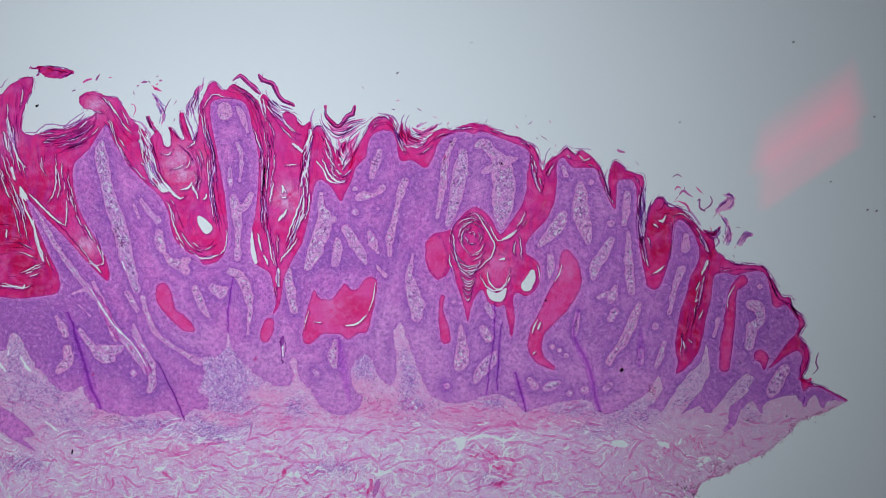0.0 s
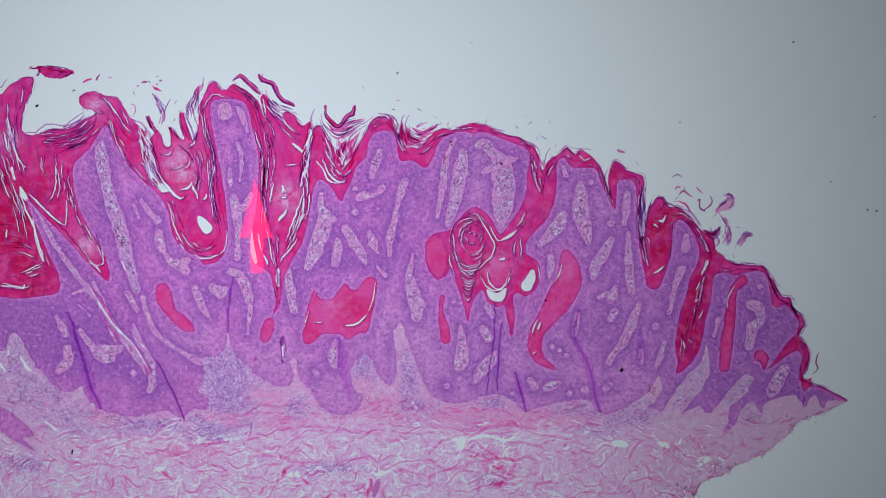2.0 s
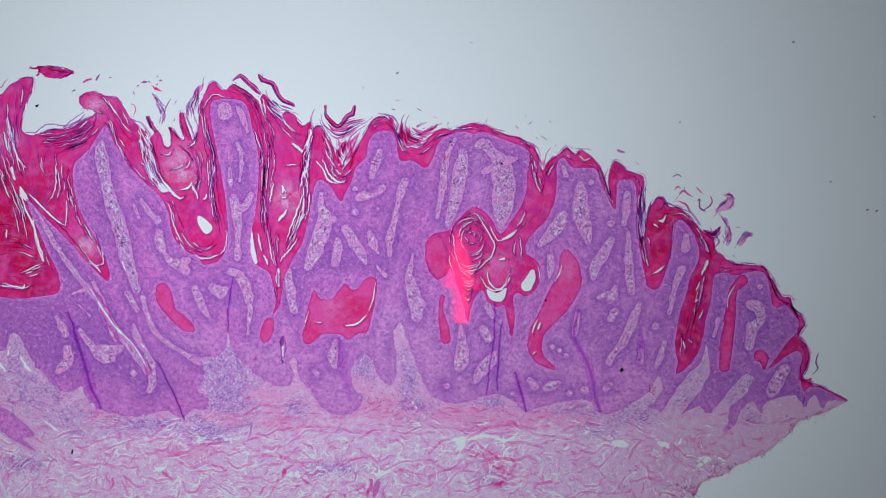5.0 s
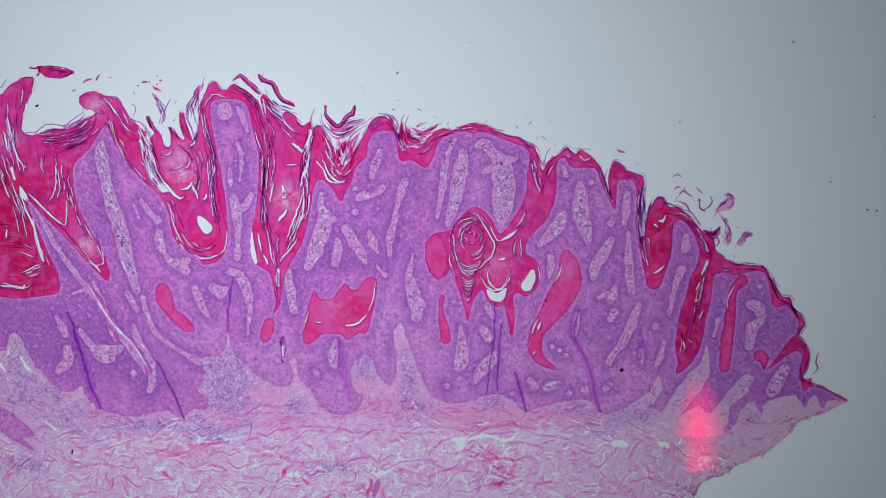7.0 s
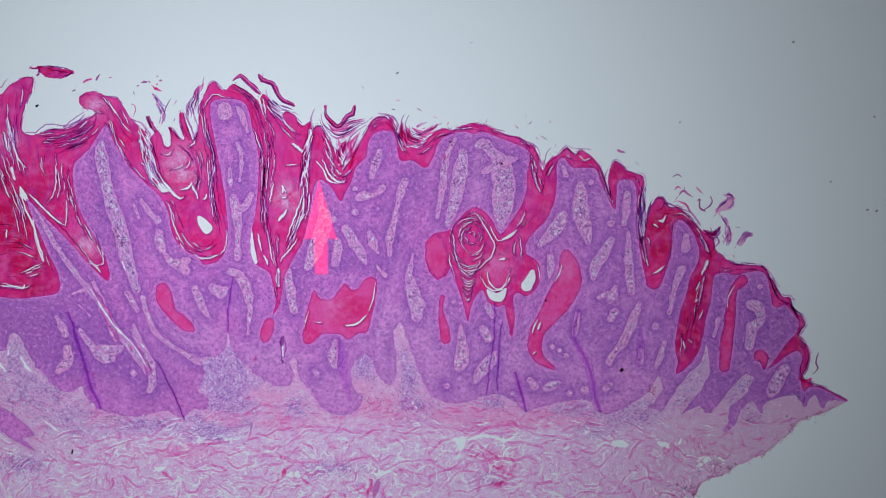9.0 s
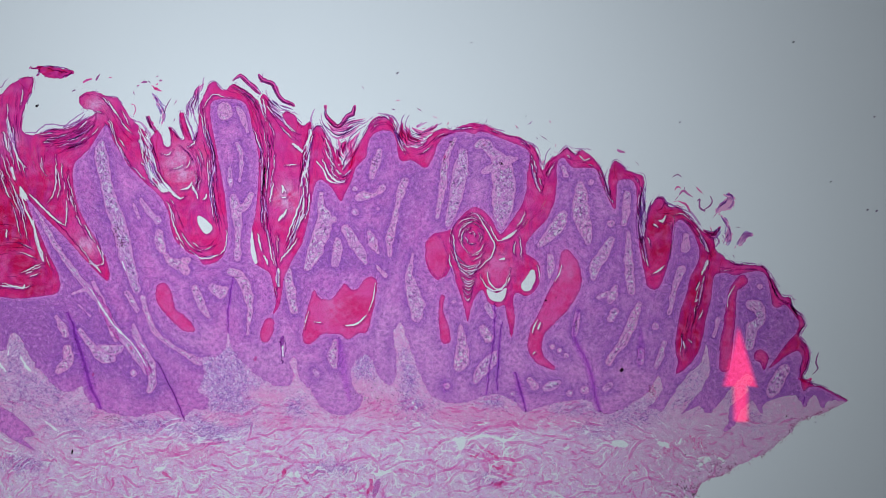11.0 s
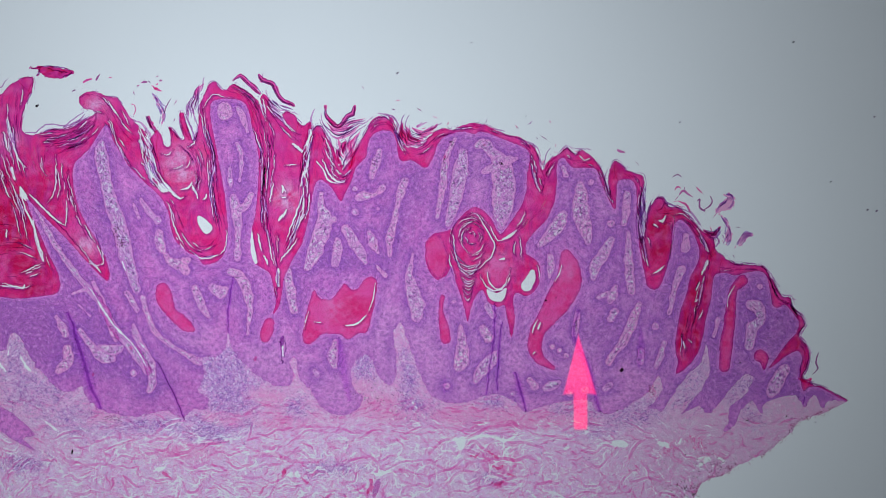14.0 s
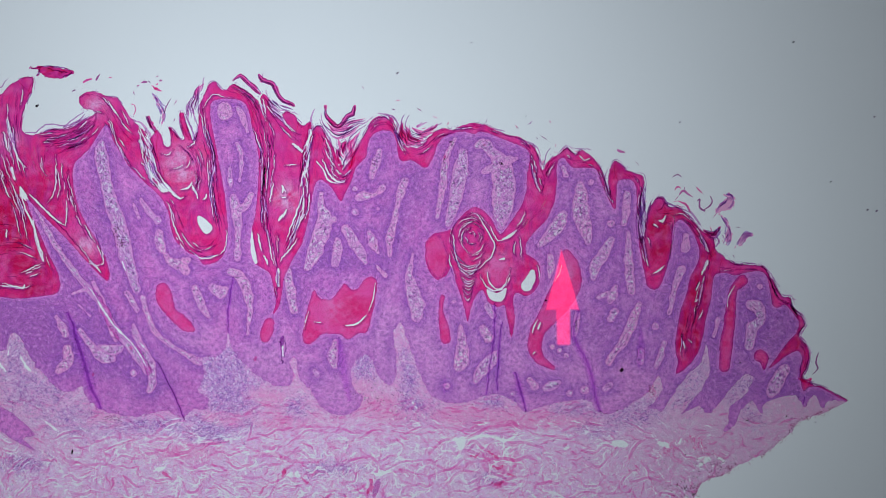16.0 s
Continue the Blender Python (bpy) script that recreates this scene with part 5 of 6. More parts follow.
basal = np.clip(basal, 0, 1) * (1 - horny)

epidermis = part("epidermis", sheet("epidermis", np.minimum(epidermis_field, -splits) + 0.25, EPIDERMIS, 0.0, 2.2, (("basal", basal), ("horny", horny), ("dense", dense), ("ashen", ashen))),
                 section, "violet-stained epidermis in tall crowded fingers")
dermis = part("dermis", sheet("dermis", np.minimum(np.minimum(dermis_field, -splits), -cracks) + 0.25, DERMIS, 0.0, 2.0, (("blue", blue), ("rim", right_rim), ("upper", upper), ("fibre", fibre_pink), ("pale", fibre_pale), ("calm", calm), ("margin", np.maximum(np.clip(1.1 - under / 9.0, 0, 1), 0.75 * np.clip((712 - gy[:, None]) / 45, 0, 1) * (gx[None] > 430)) * (under > 0) * (1 - 0.85 * upper)))),
              section, "pale pink dermis with loose wavy fibres")
# added sheet under the dermis: turns the light through the clefts lilac
part("ground_film", sheet("ground_film", np.minimum(dermis_field, -splits), CLEFT_TINT, -0.3, 0.2), dermis, "almost clear lilac film added to tint the light through the clefts")
quiet_spots = ((398, 197, 18), (430, 210, 18), (1108, 370, 20), (1213, 432, 14), (1046, 322, 10), (1345, 507, 10), (858, 300, 14), (900, 282, 16))
quiet = np.clip(sum(np.exp(-((gx[None] - x) ** 2 + (gy[:, None] - y) ** 2) / r**2) for x, y, r in quiet_spots), 0, 1)
papilla_room = np.minimum(np.minimum(under_film, -under), -splits)
for f in papilla_fields:
    g = np.minimum(f, papilla_room)
    me = sheet("dermal_papilla", g + 0.25, PAPILLA, 0.0, 1.7, (("core", np.clip((g - 0.8) / 3.5, 0, 1) * np.clip(0.8 + 0.6 * rough(13, 76), 0.25, 1) * (1 - 0.7 * quiet)), ("edge", np.clip(1.15 - g / 1.8, 0, 1))))
    if me:
        part("dermal_papilla", me, epidermis)
for key, d in plug_lines.items():
    rival = np.where(d <= ordered[0], ordered[1], ordered[0])
    me = sheet("keratin_plug", np.minimum(horn, (rival - d) * 0.5) + 0.2, KERATIN, 0.0, 2.8, HORN_LOOK)
    if me:
        part("keratin_plug", me, section, "crimson layered keratin plug with clear slits" if key != "whorled" else "whorled crimson keratin pearl with ring-shaped slits")
for key, f in cyst_fields.items():
    g = np.minimum(np.minimum(f, body), -np.maximum(slits - 0.3, bare))
    me = sheet("horn_cyst", g + 0.2, CYST, 0.0, 2.9, HORN_LOOK)
    if me:
        part("horn_cyst", me, section, "smooth pink-red horn cyst inside the epidermis")

# ---- fibres, folds and cells on the section ----
part("keratin_layer", ridges("keratin_layer", broad_lines, LAYER_SHADE, 0.3), section, "broad magenta layers and streaky shading painted on the keratin")["kind"] = "stuff"
part("keratin_fibre", ridges("keratin_fibre", pale_lines, PALE_THREAD, 0.4), section, "pale pink glassy threads in the keratin")["kind"] = "stuff"
navy_spots = ((110, 238, 46), (255, 290, 30), (350, 250, 26), (375, 330, 22), (450, 270, 34), (545, 270, 26), (590, 240, 30), (950, 285, 26), (1086, 318, 22), (1136, 380, 34), (835, 440, 44), (1175, 390, 26), (740, 250, 30))
picker = np.random.RandomState(61)
navy_lines, plain_lines = [], []
for line in dark_lines:
    x, y = line[:, 0].mean(), line[:, 1].mean()
    chance = 0.05 + 0.45 * max(math.exp(-((x - a) ** 2 + (y - b) ** 2) / r**2) for a, b, r in navy_spots)
    (navy_lines if picker.rand() < chance else plain_lines).append(line)
part("keratin_fibre", ridges("keratin_fibre", plain_lines, FIBRE, 0.5), section, "dark purple fibres and some painted shadow between the keratin layers")["kind"] = "stuff"
part("keratin_fibre", ridges("keratin_fibre", navy_lines, FIBRE_DEEP, 0.5), section, "navy purple fibres and some painted shadow beside the open slits")["kind"] = "stuff"


def ribbon(pts, z, wobble=0.0, seed=0):
    """A smooth ribbon through points (x, y, r), with a little waver."""
    if len(pts) == 2:
        (x0, y0, r0), (x1, y1, r1) = pts
        pts = [(x0, y0, 0.3 * r0), ((x0 + x1) / 2 + 0.4, (y0 + y1) / 2 - 0.5, max(r0, r1)), (x1, y1, 0.3 * r1)]
    p = spline(pts, step=1.5)
    if wobble:
        r = np.random.RandomState(seed)
        n = len(p)
        k = np.cumsum(r.normal(0, wobble, (n, 2)), 0)
        p[:, :2] += k - np.linspace(0, 1, n)[:, None] * k[-1]
    return np.column_stack((p, np.full(len(p), z)))


FOLDS = []
FOLDS += [
    [(118, 552, 2), (134, 598, 5), (148, 640, 5), (161, 682, 5), (179, 724, 2)], [(276, 640, 0.5), (300, 684, 1.7), (315, 714, 1.7), (327, 743, 1)],
    [(414, 490, 1), (407, 540, 1.6), (404, 590, 1)], [(597, 598, 2), (605, 640, 5), (612, 680, 4), (619, 710, 1.5)],
    [(876, 536, 1.4), (874, 600, 1.6), (866, 650, 1.3), (860, 699, 1)], [(888, 570, 0.8), (882, 625, 1.4), (880, 693, 1.2)],
    [(911, 658, 2), (920, 690, 4), (931, 728, 1.5)],
]
FOLDS += [
    [(1024, 548, 1.5), (1014, 590, 2.5), (1024, 620, 4), (1040, 652, 4), (1052, 692, 4), (1064, 730, 1.5)], [(788, 664, 1), (786, 697, 1.4)],
    [(1134, 580, 3), (1132, 650, 4)], [(1350, 640, 0.8), (1353, 662, 0.6)], [(1418, 640, 1), (1412, 672, 1.2)], [(1424, 700, 1), (1420, 718, 1.4)],
]
for k, p in enumerate(FOLDS):
    for grow, add, z in ((1.7, 0.8, 2.5), (0.9, 0.5, 3.0)):
        part("tissue_fold", ridges("tissue_fold", [ribbon([(x, y, r * grow + add) for x, y, r in p], z, 0.25, k)], FOLD, 0.6), epidermis, "violet crease where the film doubles over")
    if k not in (3, 8, 9, 10):
        part("tissue_fold", ridges("tissue_fold", [ribbon([(x + 0.3, y, 0.42 * r + 0.35) for x, y, r in p], 3.6, 0.35, k)], DEEP_STRAND if k == 1 else FOLD_SOFT if k == 7 else FOLD_CORE, 0.6), epidermis, "dark violet line along a crease")

# collagen: wavy bundles that run mostly along the surface of the skin
rng = np.random.RandomState(5)
inner = np.minimum(dermis_field, -np.maximum(splits, 0.3 + np.minimum(cracks, 0.4)))
near_bundles, other_bundles = [], []
crowd = np.zeros((NY, NX), np.uint8)


def crowded(line, width, most):
    """Whether a new bundle would lie on too many others; if not, its place is taken."""
    p = np.asarray(line)[:, :2]
    i, j = np.clip((p[:, 0] - GX0).astype(int), 2, NX - 3), np.clip((p[:, 1] - GY0).astype(int), 2, NY - 3)
    if crowd[j, i].max() >= most:
        return True
    mark = np.zeros_like(crowd)
    r = int(math.ceil(width))
    for a in range(-r, r + 1):
        for b in range(-r, r + 1):
            mark[np.clip(j + a, 0, NY - 1), np.clip(i + b, 0, NX - 1)] = 1
    crowd[:] += mark
    return False


for _ in range(9000):
    if len(near_bundles) >= 150 and len(other_bundles) >= 1300:
        break
    x, y = rng.uniform(-60, 1400), rng.uniform(705, 950)
    if y > 890 and len(other_bundles) > 1300:
        continue
    i, j = int((x - GX0) / H), int((y - GY0) / H)
    if inner[j, i] < 0.5 or rng.rand() < 0.8 * blue[j, i] or rng.rand() < 0.85 * calm[j, i] or (y < 750 and rng.rand() < 0.5):
        continue
    length, width = rng.uniform(8, 30) * (1.6 if rng.rand() < 0.12 else 1), rng.uniform(0.6, 2.2)
    line = along_collagen(x, y, length * 1.25, rng.normal(0, 0.22))
    if len(line) < 4 or crowded(line, width, 2):
        continue
    t = np.linspace(0.04, 0.96, len(line))
    pts = [(a, b, width * (0.3 + 0.7 * math.sin(math.pi * u)), 2.3) for (a, b), u in zip(line, t)]
    if 380 < pts[0][0] < 960 and 745 < pts[0][1] < 885 and len(near_bundles) < 150:
        near_bundles.append(pts)
    else:
        other_bundles.append(pts)
for pts in near_bundles:
    part("collagen_strand", ridges("collagen_strand", [pts], COLLAGEN, 0.9), dermis)
part("collagen_fibre", ridges("collagen_fibre", other_bundles, COLLAGEN_MANY, 0.8), dermis, "many fine pink wavy collagen bundles")["kind"] = "stuff"
for line, wide in broad_bundles:
    t = np.linspace(0.03, 0.97, len(line))
    part("collagen_strand", ridges("collagen_strand", [np.column_stack((np.asarray(line), wide * np.sin(np.pi * t) ** 0.5, np.full(len(line), 2.2)))], BAND, 1.2), dermis, "broad rosy wavy collagen bundle")
HEAVY = [[(700, 764, 0.6), (740, 768, 1.6), (770, 766, 0.5)], [(780, 838, 2), (810, 832, 3), (850, 838, 2)],
         [(920, 852, 2), (950, 856, 2.5), (990, 850, 1)], [(500, 838, 3), (505, 832, 4), (510, 826, 1)], [(868, 856, 3), (882, 860, 5), (900, 854, 2)],
         [(300, 828, 1), (330, 820, 2), (360, 838, 2), (380, 850, 1)], [(1010, 868, 1), (1060, 872, 2), (1120, 870, 1)], [(880, 826, 1), (892, 834, 3), (886, 842, 1)], [(640, 856, 1), (652, 870, 3), (648, 884, 1)]]
for k, p in enumerate(HEAVY):
    part("collagen_strand", ridges("collagen_strand", [ribbon(p, 2.6, 0.4, k)], COLLAGEN, 1.0), dermis, "thick deep pink collagen bundle")
vessel = [([(670, 850, 4), (666, 864, 5), (661, 878, 2)], STRAND, "dark violet wall of a small vessel"), ([(658, 850, 2.4), (656, 862, 4), (652, 872, 1.6)], ERYTHRO, "crimson blood in a small vessel")]
for p, stain, label in vessel:
    part("vessel", sheet("vessel", tube(p) + 2.5 * fine + 1.5 * ragged, stain, 2.3, 1.2), dermis, label)
CLOTS = [[(504, 830, 2), (502, 838, 4), (499, 846, 2)], [(466, 864, 1.6), (462, 872, 2.6)], [(868, 855, 2), (880, 857, 5), (892, 853, 2)], [(872, 826, 3), (884, 828, 4), (892, 820, 2)], [(900, 838, 2), (908, 842, 4)],
         [(832, 806, 1), (842, 808, 2), (850, 800, 1)], [(860, 798, 2), (872, 804, 4), (880, 810, 2)], [(534, 846, 1.6), (544, 856, 2.4)], [(285, 834, 2), (296, 842, 2), (306, 848, 1)]]
for p in CLOTS:
    part("red_clump", sheet("red_clump", tube([(x, y, 0.65 * r) for x, y, r in p]) + 2.4 * fine + 2.0 * ragged, ERYTHRO, 2.3, 1.4), dermis, "small deep pink clump between collagen fibres")
BANDS = []
BANDS += [
    [(330, 787, 2), (365, 784, 5), (405, 781, 2)], [(440, 811, 2), (478, 809, 5), (520, 818, 5), (558, 818, 2)],
    [(390, 839, 1.5), (435, 847, 3), (462, 845, 1.5)], [(514, 764, 1.5), (546, 751, 3.4), (592, 756, 1.5)],
    [(578, 766, 1.5), (628, 763, 3.2), (668, 768, 1.5)], [(600, 820, 1.5), (632, 815, 4), (660, 811, 3.6), (676, 832, 1.5)],
    [(425, 774, 1.2), (436, 794, 2.8), (469, 802, 2.8), (488, 799, 1.2)], [(533, 844, 1.5), (546, 853, 3.6), (552, 858, 1)],
]
BANDS += [
    [(496, 838, 2), (487, 864, 3.2), (477, 880, 1.2)], [(770, 750, 2), (830, 757, 4), (900, 752, 4), (950, 757, 2)],
    [(760, 820, 1.5), (795, 823, 4), (835, 816, 3), (868, 820, 1.5)], [(850, 800, 1.5), (866, 814, 4), (884, 802, 2)],
    [(900, 806, 1.5), (912, 824, 3.4), (900, 842, 1.5)], [(960, 770, 1.5), (992, 773, 3), (1024, 783, 1.5)],
    [(690, 840, 1.5), (720, 834, 3), (758, 842, 1.5)], [(120, 830, 1.5), (170, 822, 3.4), (220, 834, 1.5)],
]
BANDS += [
    [(240, 806, 1.5), (290, 800, 3.6), (330, 808, 1.5)],
]
for k, p in enumerate(BANDS):
    part("collagen_strand", ridges("collagen_strand", [ribbon([(x, y, 0.7 * r) for x, y, r in p], 2.45, 0.7, k + 40)], BAND, 1.0), dermis, "broad rosy collagen bundle")


def scatter(count, seed, weight, radius, z):
    """Dots strewn where the weight is high."""
    r = np.random.RandomState(seed)
    w = np.clip(weight, 0, None).ravel()
    k = r.choice(w.size, count, p=w / w.sum())
    j, i = k // NX, k % NX
    return np.column_stack((gx[i] + r.uniform(-0.6, 0.6, count), gy[j] + r.uniform(-0.6, 0.6, count), r.uniform(radius[0], radius[1], count), np.full(count, z)))


def stuff(name, me, parent, label):
    part(name, me, parent, label)["kind"] = "stuff"


in_dermis = (np.minimum(dermis_field, -splits) > 1.0) & (gy[:, None] < 900)
in_papilla = (np.minimum(np.minimum(all_papillae, under_film), -under) > 0.6)
in_epidermis = (np.minimum(epidermis_field, -splits) > 1.0)
stuff("inflammatory_cell", dots("inflammatory_cell", scatter(10000, 11, in_dermis * (0.009 + blue**1.3 * (0.4 + 0.6 * (fine > 0)) + 0.022 * (gy[:, None] < 745)), (0.6, 1.25), 2.3), NUCLEI), dermis, "crowded blue-violet cell nuclei")
stuff("papilla_cell", dots("papilla_cell", scatter(5200, 12, in_papilla * 1.0, (0.5, 1.0), 1.9), NUCLEI), epidermis, "blue-violet nuclei in the papillae")
stuff("epidermal_nucleus", dots("epidermal_nucleus", scatter(26000, 13, in_epidermis * (0.4 + basal), (0.5, 0.95), 2.5), NUCLEI_PALE, 5), epidermis, "fine violet nuclei of the epidermis")
stuff("basal_nucleus", dots("basal_nucleus", scatter(8000, 14, in_epidermis * (near_dermis < 4.5), (0.6, 1.2), 2.6), NUCLEI_PALE, 5), epidermis, "dark violet nuclei along the lower edge of the epidermis")
grains = np.exp(-((gx[None] - 665) / 45) ** 2 - ((gy[:, None] - 700) / 28) ** 2) + 0.25 * (np.abs(under) < 3) * (gx[None] > 560) * (gx[None] < 1080) * (gy[:, None] > 690)
stuff("pigment_grain", dots("pigment_grain", scatter(90, 15, grains, (0.6, 1.3), 3.0), GRAIN, 6), dermis, "small black pigment grains")
edge_grains = np.exp(-((gx[None] - 1270) / 30) ** 2 - ((gy[:, None] - 826) / 14) ** 2) + np.exp(-((gx[None] - 1402) / 10) ** 2 - ((gy[:, None] - 762) / 10) ** 2) + np.exp(-((gx[None] - 1215) / 30) ** 2 - ((gy[:, None] - 868) / 14) ** 2)
stuff("edge_grain", dots("edge_grain", scatter(220, 16, edge_grains * (dermis_field > 0), (0.5, 1.4), 2.4), GRAIN, 6), dermis, "dark ink grains along the cut edge")

red_zones = ((1190, 790, 8, 6), (1222, 778, 9, 6), (1240, 790, 9, 8), (1152, 692, 6, 9), (505, 836, 3, 6), (884, 858, 9, 4), (1180, 802, 12, 4), (1250, 805, 14, 4))
reds = sum(np.exp(-((gx[None] - x) / a) ** 2 - ((gy[:, None] - y) / b) ** 2) for x, y, a, b in red_zones)
stuff("red_cell", dots("red_cell", scatter(200, 17, reds, (0.8, 1.8), 3.1), RED_CELLS, 6), dermis, "small clusters of red blood cells")

clump_zones = ((206, 412, 5, 14), (214, 430, 6, 8), (788, 282, 3, 9), (1019, 575, 3, 12), (800, 252, 4, 4), (858, 258, 3, 3), (887, 290, 3, 5), (660, 286, 4, 12), (665, 434, 3, 8), (1152, 690, 5, 8), (1330, 547, 6, 5), (200, 740, 14, 6))
clumps = sum(np.exp(-((gx[None] - x) / a) ** 2 - ((gy[:, None] - y) / b) ** 2) for x, y, a, b in clump_zones)
stuff("dark_cell", dots("dark_cell", scatter(230, 18, clumps, (0.6, 1.4), 3.0), GRAIN, 6), epidermis, "small dark violet clumps of cells")

# strands that fray from the horny surface
STRANDS = []
STRANDS += [
    [(160, 232, 1), (167, 214, 2), (169, 200, 1)], [(44, 236, 1), (62, 238, 1.2), (84, 222, 1.2), (114, 223, 1.2), (136, 208, 1), (149, 199, 0.6)],
    [(112, 226, 1), (138, 216, 1.6), (150, 202, 0.8)], [(232, 212, 1.4), (250, 220, 1.6), (262, 236, 2.2), (270, 256, 2), (276, 276, 1)],
    [(262, 206, 1), (268, 222, 2.5), (276, 234, 1.6)], [(318, 196, 1), (320, 220, 2.3), (329, 238, 2), (336, 248, 1)],
    [(335, 180, 0.5), (331, 204, 1), (339, 228, 1), (349, 252, 0.7)],
]
STRANDS += [
    [(346, 164, 0.5), (340, 192, 1), (346, 216, 0.7)], [(353, 150, 0.5), (348, 178, 1.2), (343, 202, 0.6)],
    [(362, 137, 0.5), (358, 156, 1.2), (350, 172, 0.8)], [(338, 172, 0.4), (334, 190, 0.8), (328, 204, 0.5)],
    [(344, 206, 0.6), (350, 226, 0.9), (347, 250, 0.6)],
    [(412, 143, 0.8), (426, 135, 2.5), (441, 148, 3), (453, 158, 3), (461, 167, 1.6)],
]
STRANDS += [
    [(458, 131, 1), (463, 141, 2.6), (476, 146, 2.6), (484, 150, 3), (491, 166, 2.6), (502, 179, 2.6), (516, 184, 2), (522, 189, 0.7)],
    [(470, 160, 0.8), (480, 178, 1.4), (491, 192, 1.2), (506, 195, 1), (530, 202, 0.6)], [(466, 128, 0.4), (464, 140, 0.9)],
    [(557, 194, 0.8), (552, 216, 1.8), (547, 238, 2.2), (540, 262, 1.6), (533, 286, 0.8)],
    [(576, 188, 0.6), (577, 204, 2), (588, 218, 2.6), (598, 225, 2), (607, 217, 2.6), (616, 205, 3), (624, 202, 3), (627, 188, 1.2)],
]
STRANDS += [
    [(568, 200, 0.5), (571, 218, 1), (582, 234, 1.2), (596, 246, 1.4), (606, 240, 0.7)],
    [(566, 212, 0.6), (574, 234, 1.2), (584, 250, 1.8), (592, 270, 1.2)], [(612, 238, 0.5), (625, 224, 1), (645, 218, 1), (660, 206, 0.5)],
    [(608, 262, 0.5), (622, 244, 1.2), (638, 230, 0.9), (650, 222, 0.5)], [(612, 280, 0.6), (624, 258, 1.4), (634, 240, 0.9)],
    [(604, 250, 0.5), (612, 236, 1.2), (620, 228, 0.6)], [(668, 202, 0.7), (686, 205, 1.4), (700, 216, 1.2), (708, 240, 1.4), (714, 264, 0.8)],
]
STRANDS += [
    [(716, 203, 0.6), (710, 224, 1.6), (712, 246, 1)], [(724, 204, 0.5), (718, 220, 0.9), (720, 238, 0.6)],
    [(722, 236, 0.8), (734, 246, 1.2), (746, 256, 0.8)], [(746, 216, 0.6), (738, 226, 2.2), (756, 216, 0.8)],
    [(742, 238, 0.5), (752, 232, 0.9), (766, 222, 0.5)], [(730, 224, 0.5), (744, 238, 1.2), (756, 244, 0.6)],
    [(944, 262, 0.8), (955, 280, 1.4), (958, 300, 1.2), (962, 312, 0.8)], [(964, 302, 0.8), (970, 286, 1.2), (986, 274, 1), (1003, 258, 0.6)],
]
STRANDS += [
    [(962, 298, 0.5), (967, 272, 0.9), (974, 262, 0.4)], [(1069, 316, 0.8), (1078, 344, 1.4), (1084, 358, 0.8)],
    [(1076, 300, 0.5), (1070, 320, 1), (1076, 336, 0.7)], [(1140, 328, 0.8), (1136, 372, 1.4), (1138, 430, 1)],
    [(1133, 350, 0.6), (1130, 394, 1), (1137, 440, 0.8)], [(1128, 372, 0.6), (1132, 420, 1), (1141, 462, 0.7)],
    [(1152, 396, 0.8), (1159, 402, 1.4), (1166, 398, 0.6)], [(1170, 372, 0.8), (1178, 358, 1.6), (1196, 364, 1.4), (1220, 376, 0.8)],
    [(1212, 360, 0.6), (1226, 378, 1.8), (1240, 398, 1.4)],
]
STRANDS += [
    [(1246, 408, 1), (1262, 414, 3), (1274, 404, 0.8)], [(1262, 440, 0.6), (1272, 430, 1.6), (1268, 420, 0.6)],
    [(-20, 160, 0.7), (4, 154, 1.2), (14, 140, 0.5)], [(88, 262, 0.8), (110, 250, 1.2), (140, 236, 1)], [(80, 250, 0.8), (112, 240, 1.2), (146, 226, 0.8)],
    [(120, 262, 0.8), (142, 250, 1.4), (162, 228, 0.8)],
]
for k, p in enumerate(STRANDS):
    if max(q[2] for q in p) >= 2.4:
        wide = [(x, y, 1.25 * r) for x, y, r in p]
        part("keratin_strand", sheet("keratin_strand", tube(wide) + 2.8 * fine + 1.0 * ragged + 0.2, FLAKE, 1.2, 2.0), section, "frayed red keratin strand")
        middle = spline(wide, step=2.0)
        d = np.gradient(middle[:, :2], axis=0)
        d /= np.maximum(np.hypot(d[:, 0], d[:, 1]), 1e-6)[:, None]
        for off, size in ((0.85, 0.32), (-0.9, 0.2), (0.25, 0.16)):
            edge_line = middle[:, :2] + np.stack((-d[:, 1], d[:, 0]), 1) * off * middle[:, 2:3]
            part("keratin_strand", ridges("keratin_strand", [np.column_stack((edge_line + 0.5 * WAVER[:len(middle)], size * middle[:, 2] + 0.15, np.full(len(middle), 3.2)))], DEEP_STRAND, 0.6), section, "thin purple edge of a frayed strand")
    else:
        part("keratin_strand", ridges("keratin_strand", [ribbon(p, 2.0, 0.4, k)], STRAND, 1.2), section, "thin purple frayed keratin strand")
rng = np.random.RandomState(9)
